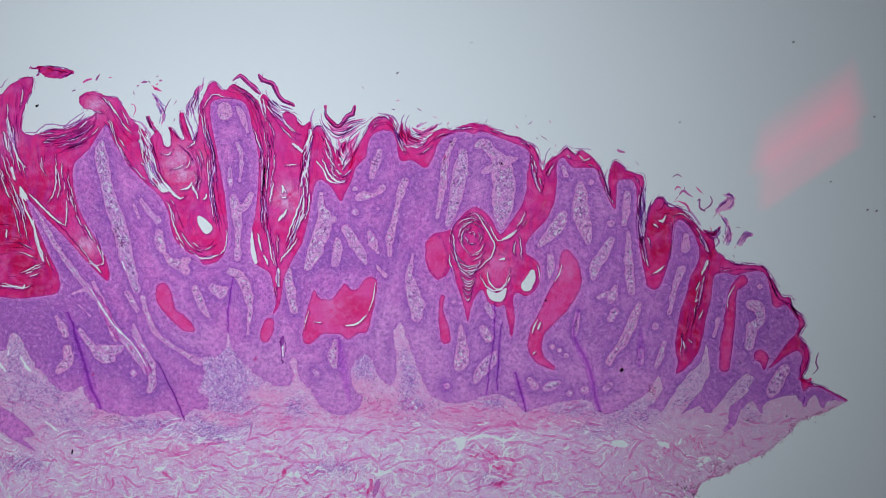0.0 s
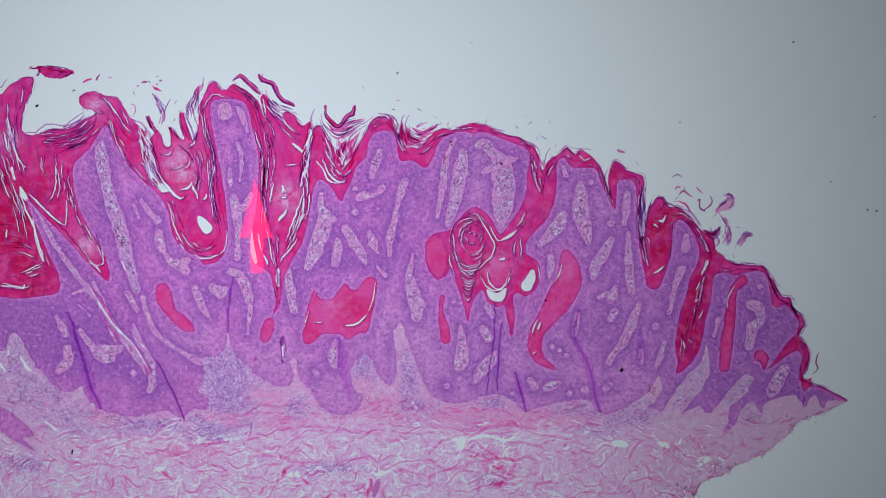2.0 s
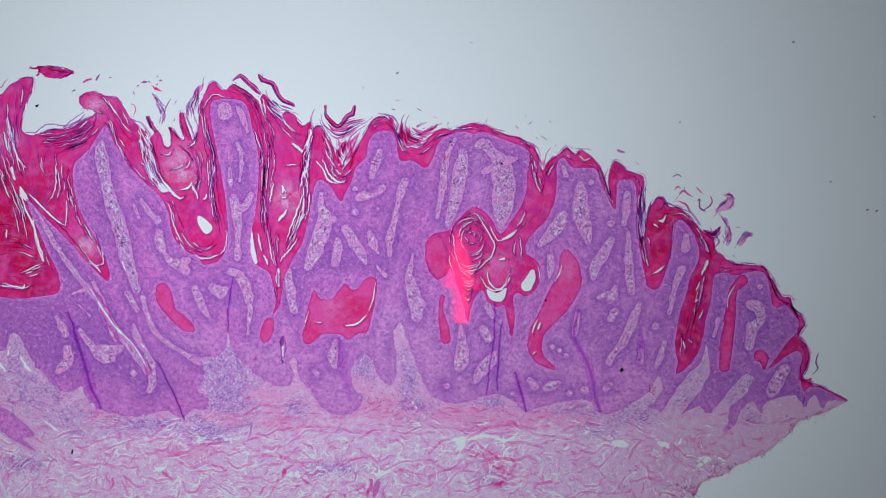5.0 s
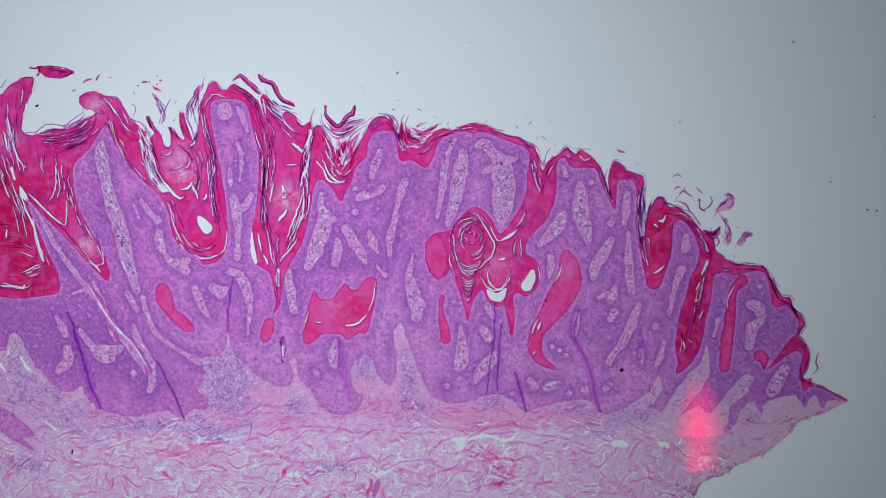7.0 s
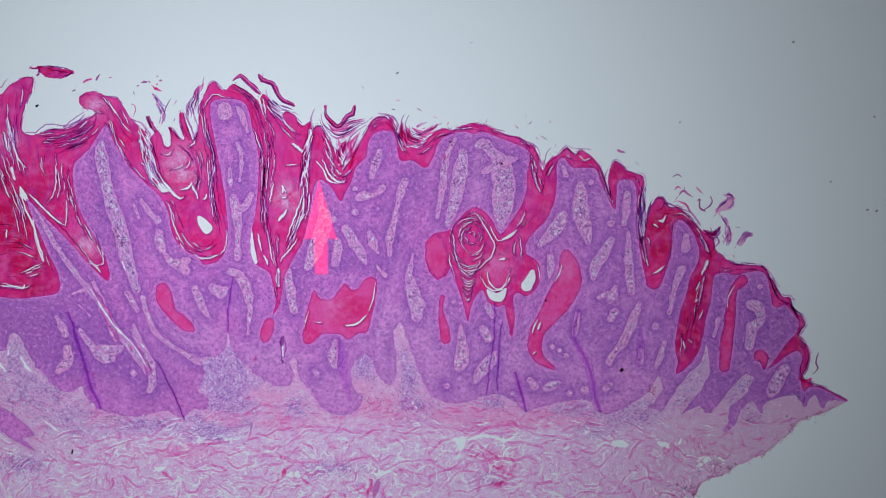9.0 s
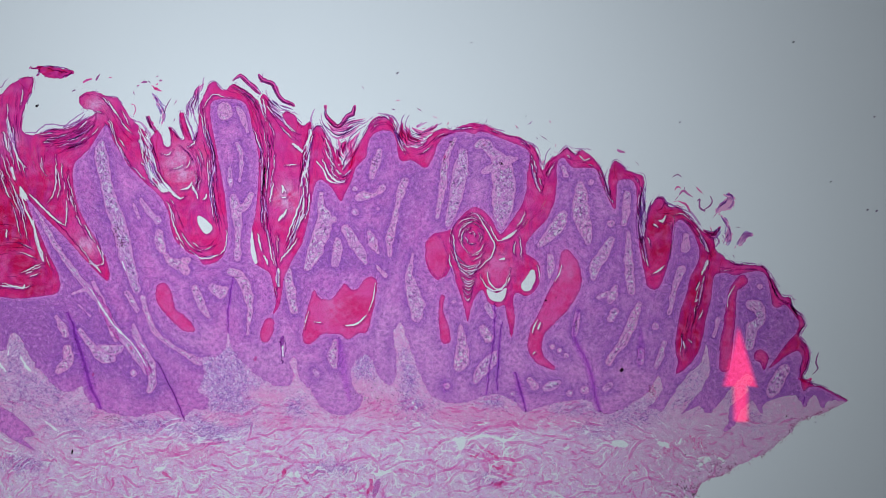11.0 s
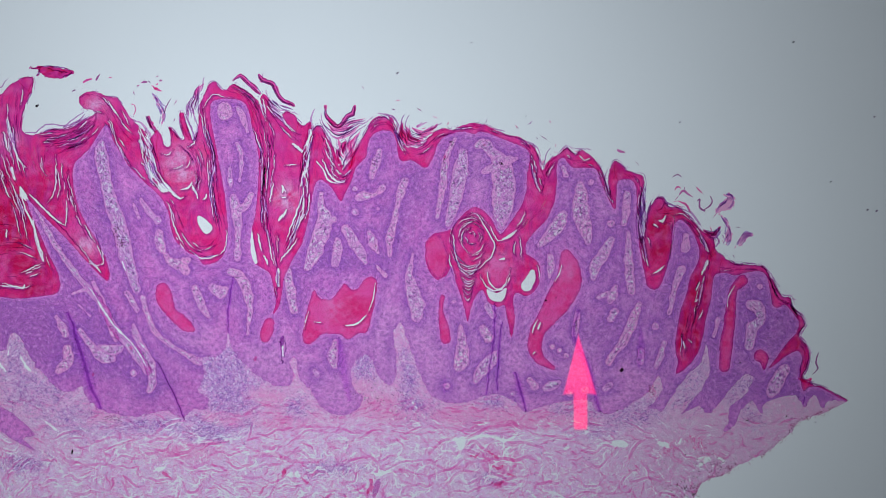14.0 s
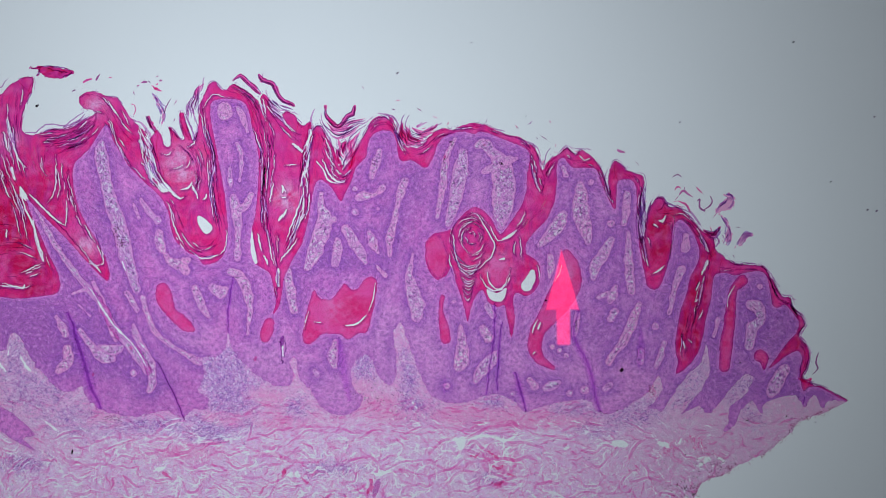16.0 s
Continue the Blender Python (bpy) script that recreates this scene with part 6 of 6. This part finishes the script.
for row in SURFACE[:5]:
    p = spline(row, step=2.0)
    for _ in range(46 if row is not SURFACE[4] else 130):
        a = rng.randint(0, len(p) - 12)
        q = p[a:a + rng.randint(6, 20)]
        d = np.gradient(q, axis=0)
        d /= np.maximum(np.hypot(d[:, 0], d[:, 1]), 1e-6)[:, None]
        lift = rng.uniform(-2.0, 2.4) + np.linspace(0, rng.normal(0.3, 1.3), len(q)) + np.cumsum(rng.normal(0, 0.35, len(q)))
        q = q + np.stack((d[:, 1], -d[:, 0]), 1) * lift[:, None]
        if q[:, 0].min() < -60:
            continue
        t = np.linspace(0.05, 0.95, len(q))
        part("keratin_strand", ridges("keratin_strand", [np.column_stack((q, rng.uniform(0.35, 1.0) * np.sin(np.pi * t) + 0.12, np.full(len(q), 2.4)))], STRAND, 0.8), section, "thin purple frayed keratin strand")

# fuzz along the cut edge
cut = spline(SURFACE[5][:11], step=1.5)
for _ in range(130):
    k = rng.randint(0, len(cut) - 1)
    (x, y), turn = cut[k] + rng.normal(-0.8, 2.0, 2), rng.normal(2.55, 0.8)
    pts, n, wide = [], rng.randint(3, 6), rng.uniform(0.5, 1.5)
    for q in range(n):
        pts.append((x, y, wide * math.sin(math.pi * (q + 0.6) / (n + 0.2)), 1.2))
        turn += rng.normal(0, 0.35)
        x, y = x + 1.6 * math.cos(turn), y + 1.6 * math.sin(turn)
    part("edge_fibre", ridges("edge_fibre", [pts], EDGE_FIBRE, 0.8), dermis)

# wisps that hang in the hollows of the surface
HOLLOWS = [(958, 288, 5, 18, 1.4, 10), (1136, 372, 5, 50, 1.55, 16), (140, 232, 30, 14, -0.35, 18),
           (1180, 366, 26, 8, 0.3, 12), (1272, 415, 14, 10, 0.5, 10), (20, 260, 8, 60, 1.35, 12), (1420, 640, 6, 26, 1.5, 12), (1388, 530, 20, 20, 0.8, 14), (1012, 266, 30, 6, 0.1, 14), (860, 224, 60, 4, 0.1, 14), (770, 228, 20, 6, -0.3, 10)]
for x0, y0, a, b, way, count in HOLLOWS:
    for _ in range(count):
        x, y, turn = rng.normal(x0, a * 0.6), rng.normal(y0, b * 0.6), way + rng.normal(0, 0.45)
        pts, n, wide = [], rng.randint(4, 8), rng.uniform(0.3, 0.9)
        for k in range(n):
            pts.append((x, y, wide * math.sin(math.pi * (k + 0.6) / (n + 0.2)), 2.2))
            turn += rng.normal(0, 0.28)
            x, y = x + 1.9 * math.cos(turn), y + 1.9 * math.sin(turn)
        part("keratin_strand", ridges("keratin_strand", [pts], FLAKE if rng.rand() < 0.3 else STRAND, 0.8), section, "thin purple frayed keratin strand")
near_surface = (body < -0.8) & (body > -5.6) & (gx[None] > 100) & (gx[None] < 1440) & (gy[:, None] < 690)
stuff("keratin_crumb", dots("keratin_crumb", scatter(760, 19, near_surface * np.clip(rough(20, 72) + 0.1 + 0.5 * (gx[None] > 1180), 0, 1.2), (0.4, 1.0), 0.0), FIBRE, 5), section, "tiny purple crumbs shed along the surface")

# shredded layers that sag across the two hollows between the peaks
BASINS = []
BASINS += [
    ([(336, 232), (331, 216), (329, 198), (335, 178), (348, 158)], [(360, 214), (353, 196), (352, 178), (356, 160), (364, 138)], 20, 0.12),
    ([(564, 198), (571, 218), (582, 236), (600, 246), (620, 236), (640, 222)], [(576, 188), (580, 206), (594, 220), (608, 216), (626, 210), (648, 206)], 22, 0.4),
    ([(706, 204), (704, 218), (708, 236), (716, 256), (728, 262)], [(722, 200), (716, 216), (722, 232), (732, 246), (744, 250)], 24, 0.55),
]
BASINS += [
    ([(452, 156), (466, 178), (482, 196), (504, 208)], [(472, 152), (484, 172), (498, 186), (520, 194)], 14, 0.15),
    ([(590, 236), (596, 254), (594, 272), (600, 290), (610, 304)], [(654, 212), (640, 238), (634, 262), (626, 280), (618, 302)], 30, 0.6),
    ([(706, 214), (710, 232), (716, 250), (730, 262), (748, 262)], [(716, 206), (730, 222), (744, 232), (760, 230), (776, 218)], 30, 0.6),
    ([(552, 196), (546, 230), (536, 262), (530, 300), (524, 340)], [(558, 206), (553, 240), (544, 268), (537, 304), (531, 350)], 8, 0.0),
]
for left, right, count, share in BASINS:
    a, b = spline(left, step=2.0), spline(right, step=2.0)
    grid = np.linspace(0, 1, 34)
    a, b = (np.column_stack([np.interp(grid, np.linspace(0, 1, len(q)), q[:, c]) for c in (0, 1)]) for q in (a, b))
    for k in range(count):
        s = (k + rng.uniform(0, 1)) / count
        i0 = rng.randint(6, 22)
        i1 = min(34, i0 + rng.randint(8, 22))
        t = np.linspace(0, 1, i1 - i0)
        q = (a * (1 - s) + b * s)[i0:i1] + np.cumsum(rng.normal(0, 0.3, (i1 - i0, 2)), 0)
        q[:, 0] += 3.2 * np.sin(np.arange(i0, i1) * 0.55 + 5 * s) * min(1, count / 40)
        kind = rng.rand()
        look_of, wide = (PALE_FILM, rng.uniform(1.0, 3.2)) if kind < share else (STRAND if kind < 0.8 else DEEP_STRAND, rng.uniform(0.4, 1.1))
        part("keratin_strand", ridges("keratin_strand", [np.column_stack((q, wide * np.sin(np.pi * np.clip(t, 0.05, 0.95)) + 0.15, np.full(len(q), 3.1 + 0.02 * k)))], look_of, 0.8), section, "thin layer of shredded keratin in a hollow")

# small dark bits lying on the section
BITS = [(165, 663, 3, 5), (232, 616, 4, 4), (452, 635, 5, 6), (563, 818, 3, 3), (128, 800, 3, 6), (888, 290, 2, 4), (984, 527, 2, 2), (966, 532, 3, 2.4), (1310, 642, 4, 2), (1322, 744, 4, 1.6), (1392, 737, 3, 2.4), (1213, 805, 2, 1.5),
        (646, 704, 2, 2), (836, 716, 2, 1.4), (1062, 728, 2, 1.4), (1092, 727, 1.6, 2), (930, 728, 1.4, 2), (1100, 655, 5, 5.5), (858, 257, 3, 2), (787, 278, 3, 5)]
for k, (x, y, a, b) in enumerate(BITS):
    a, b = 0.75 * a, 0.75 * b
    q = spline([(x + a * math.cos(u) * (0.8 + 0.4 * math.sin(3 * k + 5 * u)), y + b * math.sin(u)) for u in np.linspace(0, 2 * math.pi, 8)[:-1]], True, 1.5)
    verts = np.concatenate((np.column_stack((q, np.full(len(q), 2.2))), np.column_stack(((q + (x, y)) / 2, np.full(len(q), 3.6))), [[x, y, 3.8]]))
    n = len(q)
    faces = [(i, n + i, n + (i + 1) % n) for i in range(n)] + [(i, n + (i + 1) % n, (i + 1) % n) for i in range(n)] + [(n + i, 2 * n, n + (i + 1) % n) for i in range(n)]
    me = mesh_from("dark_bit", spots(verts), np.ravel(faces), np.full(len(faces), 3), ERYTHRO if k in (0, 1, 2, 3, 18, 19) else SOOT)
    tagged(new("dark_bit", me), "small dark red clump of cells on the section" if k in (0, 1, 2, 3, 18, 19) else "tiny black speck of dirt on the section", "speck", "specks on the section")
for k, p in enumerate(([(500, 594, 1.4), (498, 603, 4), (499, 613, 2)], [(496, 604, 0.6), (496, 622, 1), (499, 636, 0.7)], [(505, 600, 0.7), (506, 618, 0.9), (503, 632, 0.6)], [(496, 637, 1), (501, 641, 1.6), (500, 645, 0.5)])):
    part("black_fibre", ridges("black_fibre", [ribbon(p, 2.6, 0.4, k)], DEEP_STRAND, 1.0), section, "short black fibre in a small gap of the epidermis")

# ---- loose flakes and dust beside the section ----
scrap = np.maximum(tube([(52, 122, 1.5), (66, 121, 2.5), (80, 126, 9), (98, 129, 10), (114, 130, 8), (127, 128, 2.5)]), tube([(66, 124, 1.5), (68, 132, 2), (64, 134, 1)])) + 3.2 * fine + 2.0 * ragged
flake = tagged(new("keratin_flake", sheet("keratin_flake", scrap, KERATIN, 0.0, 2.4, (("rim", np.clip(1.3 - scrap / 3.0, 0, 1)), ("layer", np.clip(0.5 + 2 * rough(5, 91, 3.0, 1.0), 0, 1)), ("deep", np.clip(0.5 + 1.5 * rough(7, 92), 0, 1))))), "torn crimson keratin scrap floating clear of the section", "flake", "loose flakes")
for k, p in enumerate(([(54, 121, 0.6), (78, 117, 1.2), (100, 119, 1.4), (124, 125, 0.8)], [(70, 122, 0.6), (69, 130, 1.6), (64, 135, 0.6)], [(112, 136, 0.6), (122, 133, 1.6), (128, 128, 0.6)], [(84, 122, 0.5), (104, 126, 1.2), (120, 129, 0.6)])):
    part("torn_edge", ridges("torn_edge", [ribbon(p, 2.6, 0.45, k)], DEEP_STRAND, 0.6), flake, "dark purple torn edge")
puffs = [[(1268, 378, 2), (1276, 368, 7), (1288, 360, 11), (1292, 350, 8), (1284, 346, 3)], [(1274, 380, 3), (1284, 392, 4), (1290, 410, 6), (1287, 426, 5), (1284, 434, 2)], [(1303, 438, 2), (1311, 428, 6), (1320, 416, 6), (1332, 416, 3)],
         [(270, 164, 1), (277, 176, 3), (284, 190, 4), (288, 202, 3.4), (286, 220, 1)], [(1250, 412, 3), (1262, 416, 6), (1272, 408, 4), (1276, 402, 2)]]
for p in puffs:
    base = spline([(x, y, r) for x, y, r in p], step=2.0)
    threads = []
    for _ in range(14):
        a = rng.randint(0, max(1, len(base) - 5))
        q = base[a:a + rng.randint(5, 14)]
        if len(q) < 4:
            continue
        d = np.gradient(q[:, :2], axis=0)
        d /= np.maximum(np.hypot(d[:, 0], d[:, 1]), 1e-6)[:, None]
        off = rng.uniform(-1, 1) * q[:, 2] + np.cumsum(rng.normal(0, 0.5, len(q)))
        t = np.linspace(0.05, 0.95, len(q))
        threads.append(np.column_stack((q[:, :2] + np.stack((d[:, 1], -d[:, 0]), 1) * off[:, None], rng.uniform(0.5, 1.8) * np.sin(np.pi * t) + 0.2, np.full(len(q), 0.0))))
    rag = tagged(new("keratin_flake", sheet("keratin_flake", tube([(x, y, 0.9 * r) for x, y, r in p]) + 4.0 * fine + 3.0 * ragged - 0.6, RAG, 0.0, 1.2)), "ragged pink-purple flake beside the section", "flake", "loose flakes")
    for thread in threads:
        part("thread", ridges("thread", [thread + (0, 0, 0, 1.3)], SCRAP, 1.2), rag, "dark purple thread of the flake")
SCRAPS = []
SCRAPS += [
    [(146, 146, 1.5), (155, 141, 2), (163, 140, 1)], [(170, 143, 1.6), (172, 138, 1.6), (177, 131, 0.6)], [(127, 162, 1), (135, 160, 1.2)],
    [(192, 138, 1), (198, 138, 1)], [(242, 153, 1.4), (247, 151, 1.2)], [(250, 147, 1), (255, 145, 2), (261, 146, 1.2)],
    [(272, 158, 1.2), (280, 157, 2.4)], [(262, 144, 1), (266, 147, 1.2)], [(236, 162, 1), (238, 168, 0.8)], [(276, 151, 1), (280, 148, 1.4)],
    [(276, 136, 1), (281, 135, 1)], [(281, 144, 2), (287, 143, 1.6)],
]
SCRAPS += [
    [(268, 152, 0.6), (277, 158, 2), (286, 161, 0.8)], [(302, 175, 0.5), (294, 188, 1), (290, 202, 1.2)], [(258, 206, 1), (264, 216, 2.6), (268, 226, 1)],
    [(238, 186, 0.7), (240, 196, 0.9), (236, 204, 0.6)], [(313, 178, 0.7), (308, 186, 0.8)], [(310, 210, 0.8), (306, 216, 0.6)],
    [(232, 184, 1), (237, 186, 1)], [(1092, 265, 1.4), (1098, 268, 2.4), (1106, 270, 1.2)], [(1190, 314, 0.7), (1200, 309, 1), (1206, 314, 0.7)],
    [(1194, 337, 0.7), (1199, 331, 1.4), (1205, 334, 0.6)],
]
SCRAPS += [
    [(1202, 346, 1), (1209, 338, 2.2), (1218, 344, 1.6), (1226, 349, 0.6)], [(1210, 330, 0.6), (1212, 338, 0.8)],
    [(1231, 331, 0.6), (1238, 338, 1.2), (1243, 343, 0.6)], [(1234, 356, 0.8), (1240, 352, 1.4), (1238, 366, 1.6), (1248, 374, 1.4)],
    [(1245, 372, 0.7), (1256, 366, 1.4), (1260, 356, 1.2), (1257, 347, 0.8)], [(1200, 356, 0.8), (1214, 362, 2), (1222, 376, 0.8)],
    [(1194, 354, 0.6), (1200, 348, 0.9)], [(1448, 624, 0.8), (1443, 642, 1.4), (1446, 652, 1.2), (1438, 663, 0.6)],
]
SCRAPS += [
    [(1412, 668, 1), (1424, 674, 2.6), (1436, 670, 2), (1430, 682, 1)], [(1262, 386, 0.5), (1268, 378, 0.8)], [(1300, 402, 0.5), (1312, 404, 0.6)],
    [(1256, 402, 0.8), (1260, 410, 1)], [(948, 244, 0.6), (952, 247, 0.8)], [(956, 240, 0.5), (968, 248, 0.6)], [(700, 177, 0.8), (708, 179, 0.5)],
    [(692, 193, 0.5), (700, 195, 0.8)], [(738, 192, 1), (746, 197, 0.8)], [(766, 206, 0.5), (774, 210, 0.7)], [(640, 152, 0.5), (644, 158, 0.5)],
    [(508, 180, 0.6), (516, 186, 0.8)], [(972, 214, 0.6), (974, 218, 1)],
]
SCRAPS += [
    [(1296, 452, 0.6), (1300, 456, 0.8)], [(1124, 286, 0.5), (1130, 294, 0.6)],
]
for k, p in enumerate(SCRAPS):
    ob = new("keratin_shred", ridges("keratin_shred", [ribbon(p, 0.0, 0.25, k)], FLAKE if k % 3 == 0 else SHRED, 1.6))
    tagged(ob, "small loose pink keratin shred on bare glass" if k % 3 == 0 else "thin loose purple keratin shred on bare glass", "shred", "loose shreds")
DUST = [(65, 188, 3.2, 0), (834, 76, 1.6, 0), (703, 130, 2.4, 0), (1203, 217, 1.8, 0), (1547, 207, 2.2, 0), (1535, 372, 2.2, 0), (1551, 374, 2.4, 0), (1021, 183, 1.2, 1), (931, 206, 1.4, 1), (1443, 748, 1.8, 0), (1470, 322, 2.0, 1),
        (148, 118, 1.2, 1), (1404, 75, 2.5, 1), (1056, 220, 1.0, 1), (1330, 152, 1.2, 1), (470, 40, 1.2, 1)]
for k, (x, y, r, pale) in enumerate(DUST):
    ob = new("dust_speck", dots("dust_speck", [(x, y, 0.85 * r, 0.0), (x + r * 0.7, y - 0.4 * r, r * 0.55, 0.0)], SOOT_PALE if pale else SOOT if k == 0 else DUST_FILM, 7))
    tagged(ob, "faint grey dust speck on the glass" if pale else "dark dust speck on the glass", "dust", "dust specks")


# ---- the glowing pointer, its origin at the tip ----
def arrow_pointer():
    outline = [(0, 0), (31, 104), (15, 103), (15.5, 164), (13.5, 166), (-5.5, 166), (-7, 164), (-8, 103), (-26, 104)]
    n = len(outline)
    rings = []
    for grow in (-1.6, 2.4):
        ring = []
        for k in range(n):
            a, b, c = (Vector(outline[q % n]) for q in (k - 1, k, k + 1))
            u, w = (b - a).normalized(), (c - b).normalized()
            side = Vector((u.y + w.y, -u.x - w.x)).normalized()
            ring.append(b + side * grow / max(0.35, side.dot(Vector((u.y, -u.x)))))
        rings.append(ring)
    verts = [(p.x * U, -p.y * U, 2.0 * U) for p in rings[0]] + [(p.x * U, -p.y * U, 0.6 * U) for p in rings[1]]
    loops, sizes = list(range(n))[::-1], [n]
    for k in range(n):
        m = (k + 1) % n
        loops += [k, m, n + m, n + k]
        sizes.append(4)
    me = mesh_from("pointer_arrow", verts, loops, sizes, POINTER, None, [("glow", [1.0] * n + [0.0] * n)])
    return tagged(new("pointer_arrow", me), "glowing hot-pink arrow pointer gliding over the section", "pointer arrow")


arrow = arrow_pointer()
ARROW_Z = 6.0


def at(t, x, y):
    return t, pose(*place(x, y, ARROW_Z))


def motions():
    walk(arrow, [
        at(-0.1, 1840, -128), at(0.0, 1431, 150), at(0.1, 1022, 428), at(0.2, 1022, 428), at(0.3, 1037, 428), at(0.4, 1279, 366),
        at(0.5, 1281, 367), at(0.6, 1264, 367), at(0.7, 1259, 367), at(0.8, 1240, 372), at(0.9, 1019, 407), at(1.0, 794, 440),
        at(1.1, 712, 451), at(1.2, 709, 452), at(1.6, 709, 452), at(1.7, 667, 436), at(1.8, 509, 352), at(1.9, 460, 325),
        at(2.0, 451, 317), at(2.1, 453, 317), at(2.3, 456, 318), at(2.5, 461, 318), at(2.7, 462, 318), at(2.8, 471, 320),
        at(2.9, 539, 303), at(3.0, 573, 298), at(3.1, 574, 298), at(3.3, 570, 298), at(3.5, 556, 296), at(3.7, 552, 296),
        at(4.0, 548, 296), at(4.2, 550, 296), at(5.25, 961, 470), at(6.3, 1372, 645), at(6.5, 1369, 646), at(6.7, 1360, 646),
        at(6.9, 1360, 646), at(7.0, 1233, 668), at(7.1, 1168, 675), at(7.2, 1123, 680), at(7.3, 990, 680), at(7.4, 869, 664),
        at(7.5, 758, 630), at(7.6, 600, 583), at(7.7, 545, 572), at(7.8, 496, 556), at(7.9, 474, 550), at(8.0, 416, 383),
        at(8.1, 405, 226), at(8.2, 405, 218), at(8.4, 391, 196), at(8.5, 402, 196), at(8.6, 479, 251), at(8.7, 553, 284),
        at(8.8, 553, 298), at(9.0, 565, 319), at(9.2, 562, 325), at(10.25, 957, 460), at(11.3, 1352, 596), at(11.4, 1321, 559),
        at(11.5, 1311, 552), at(11.6, 1273, 493), at(11.7, 1242, 445), at(11.8, 1223, 436), at(11.9, 1157, 350), at(12.0, 1152, 343),
        at(12.1, 1150, 345), at(12.2, 1143, 400), at(12.3, 1119, 530), at(12.4, 1110, 542), at(12.5, 1108, 547), at(13.0, 1106, 551),
        at(13.3, 1106, 552), at(13.4, 1092, 563), at(13.5, 1040, 589), at(13.6, 1022, 594), at(14.0, 1023, 594), at(14.1, 1037, 526),
        at(14.2, 1050, 486), at(14.4, 1042, 447), at(14.5, 1020, 461), at(14.6, 949, 491), at(14.7, 927, 508), at(14.8, 872, 563),
        at(14.9, 861, 570), at(15.0, 853, 570), at(15.1, 815, 552), at(15.2, 782, 532), at(15.3, 811, 541), at(15.4, 925, 495),
        at(15.5, 1043, 447), at(15.6, 1042, 435), at(15.7, 1038, 435), at(15.8, 1026, 434), at(15.9, 990, 442), at(16.0, 993, 444),
    ])


motions()
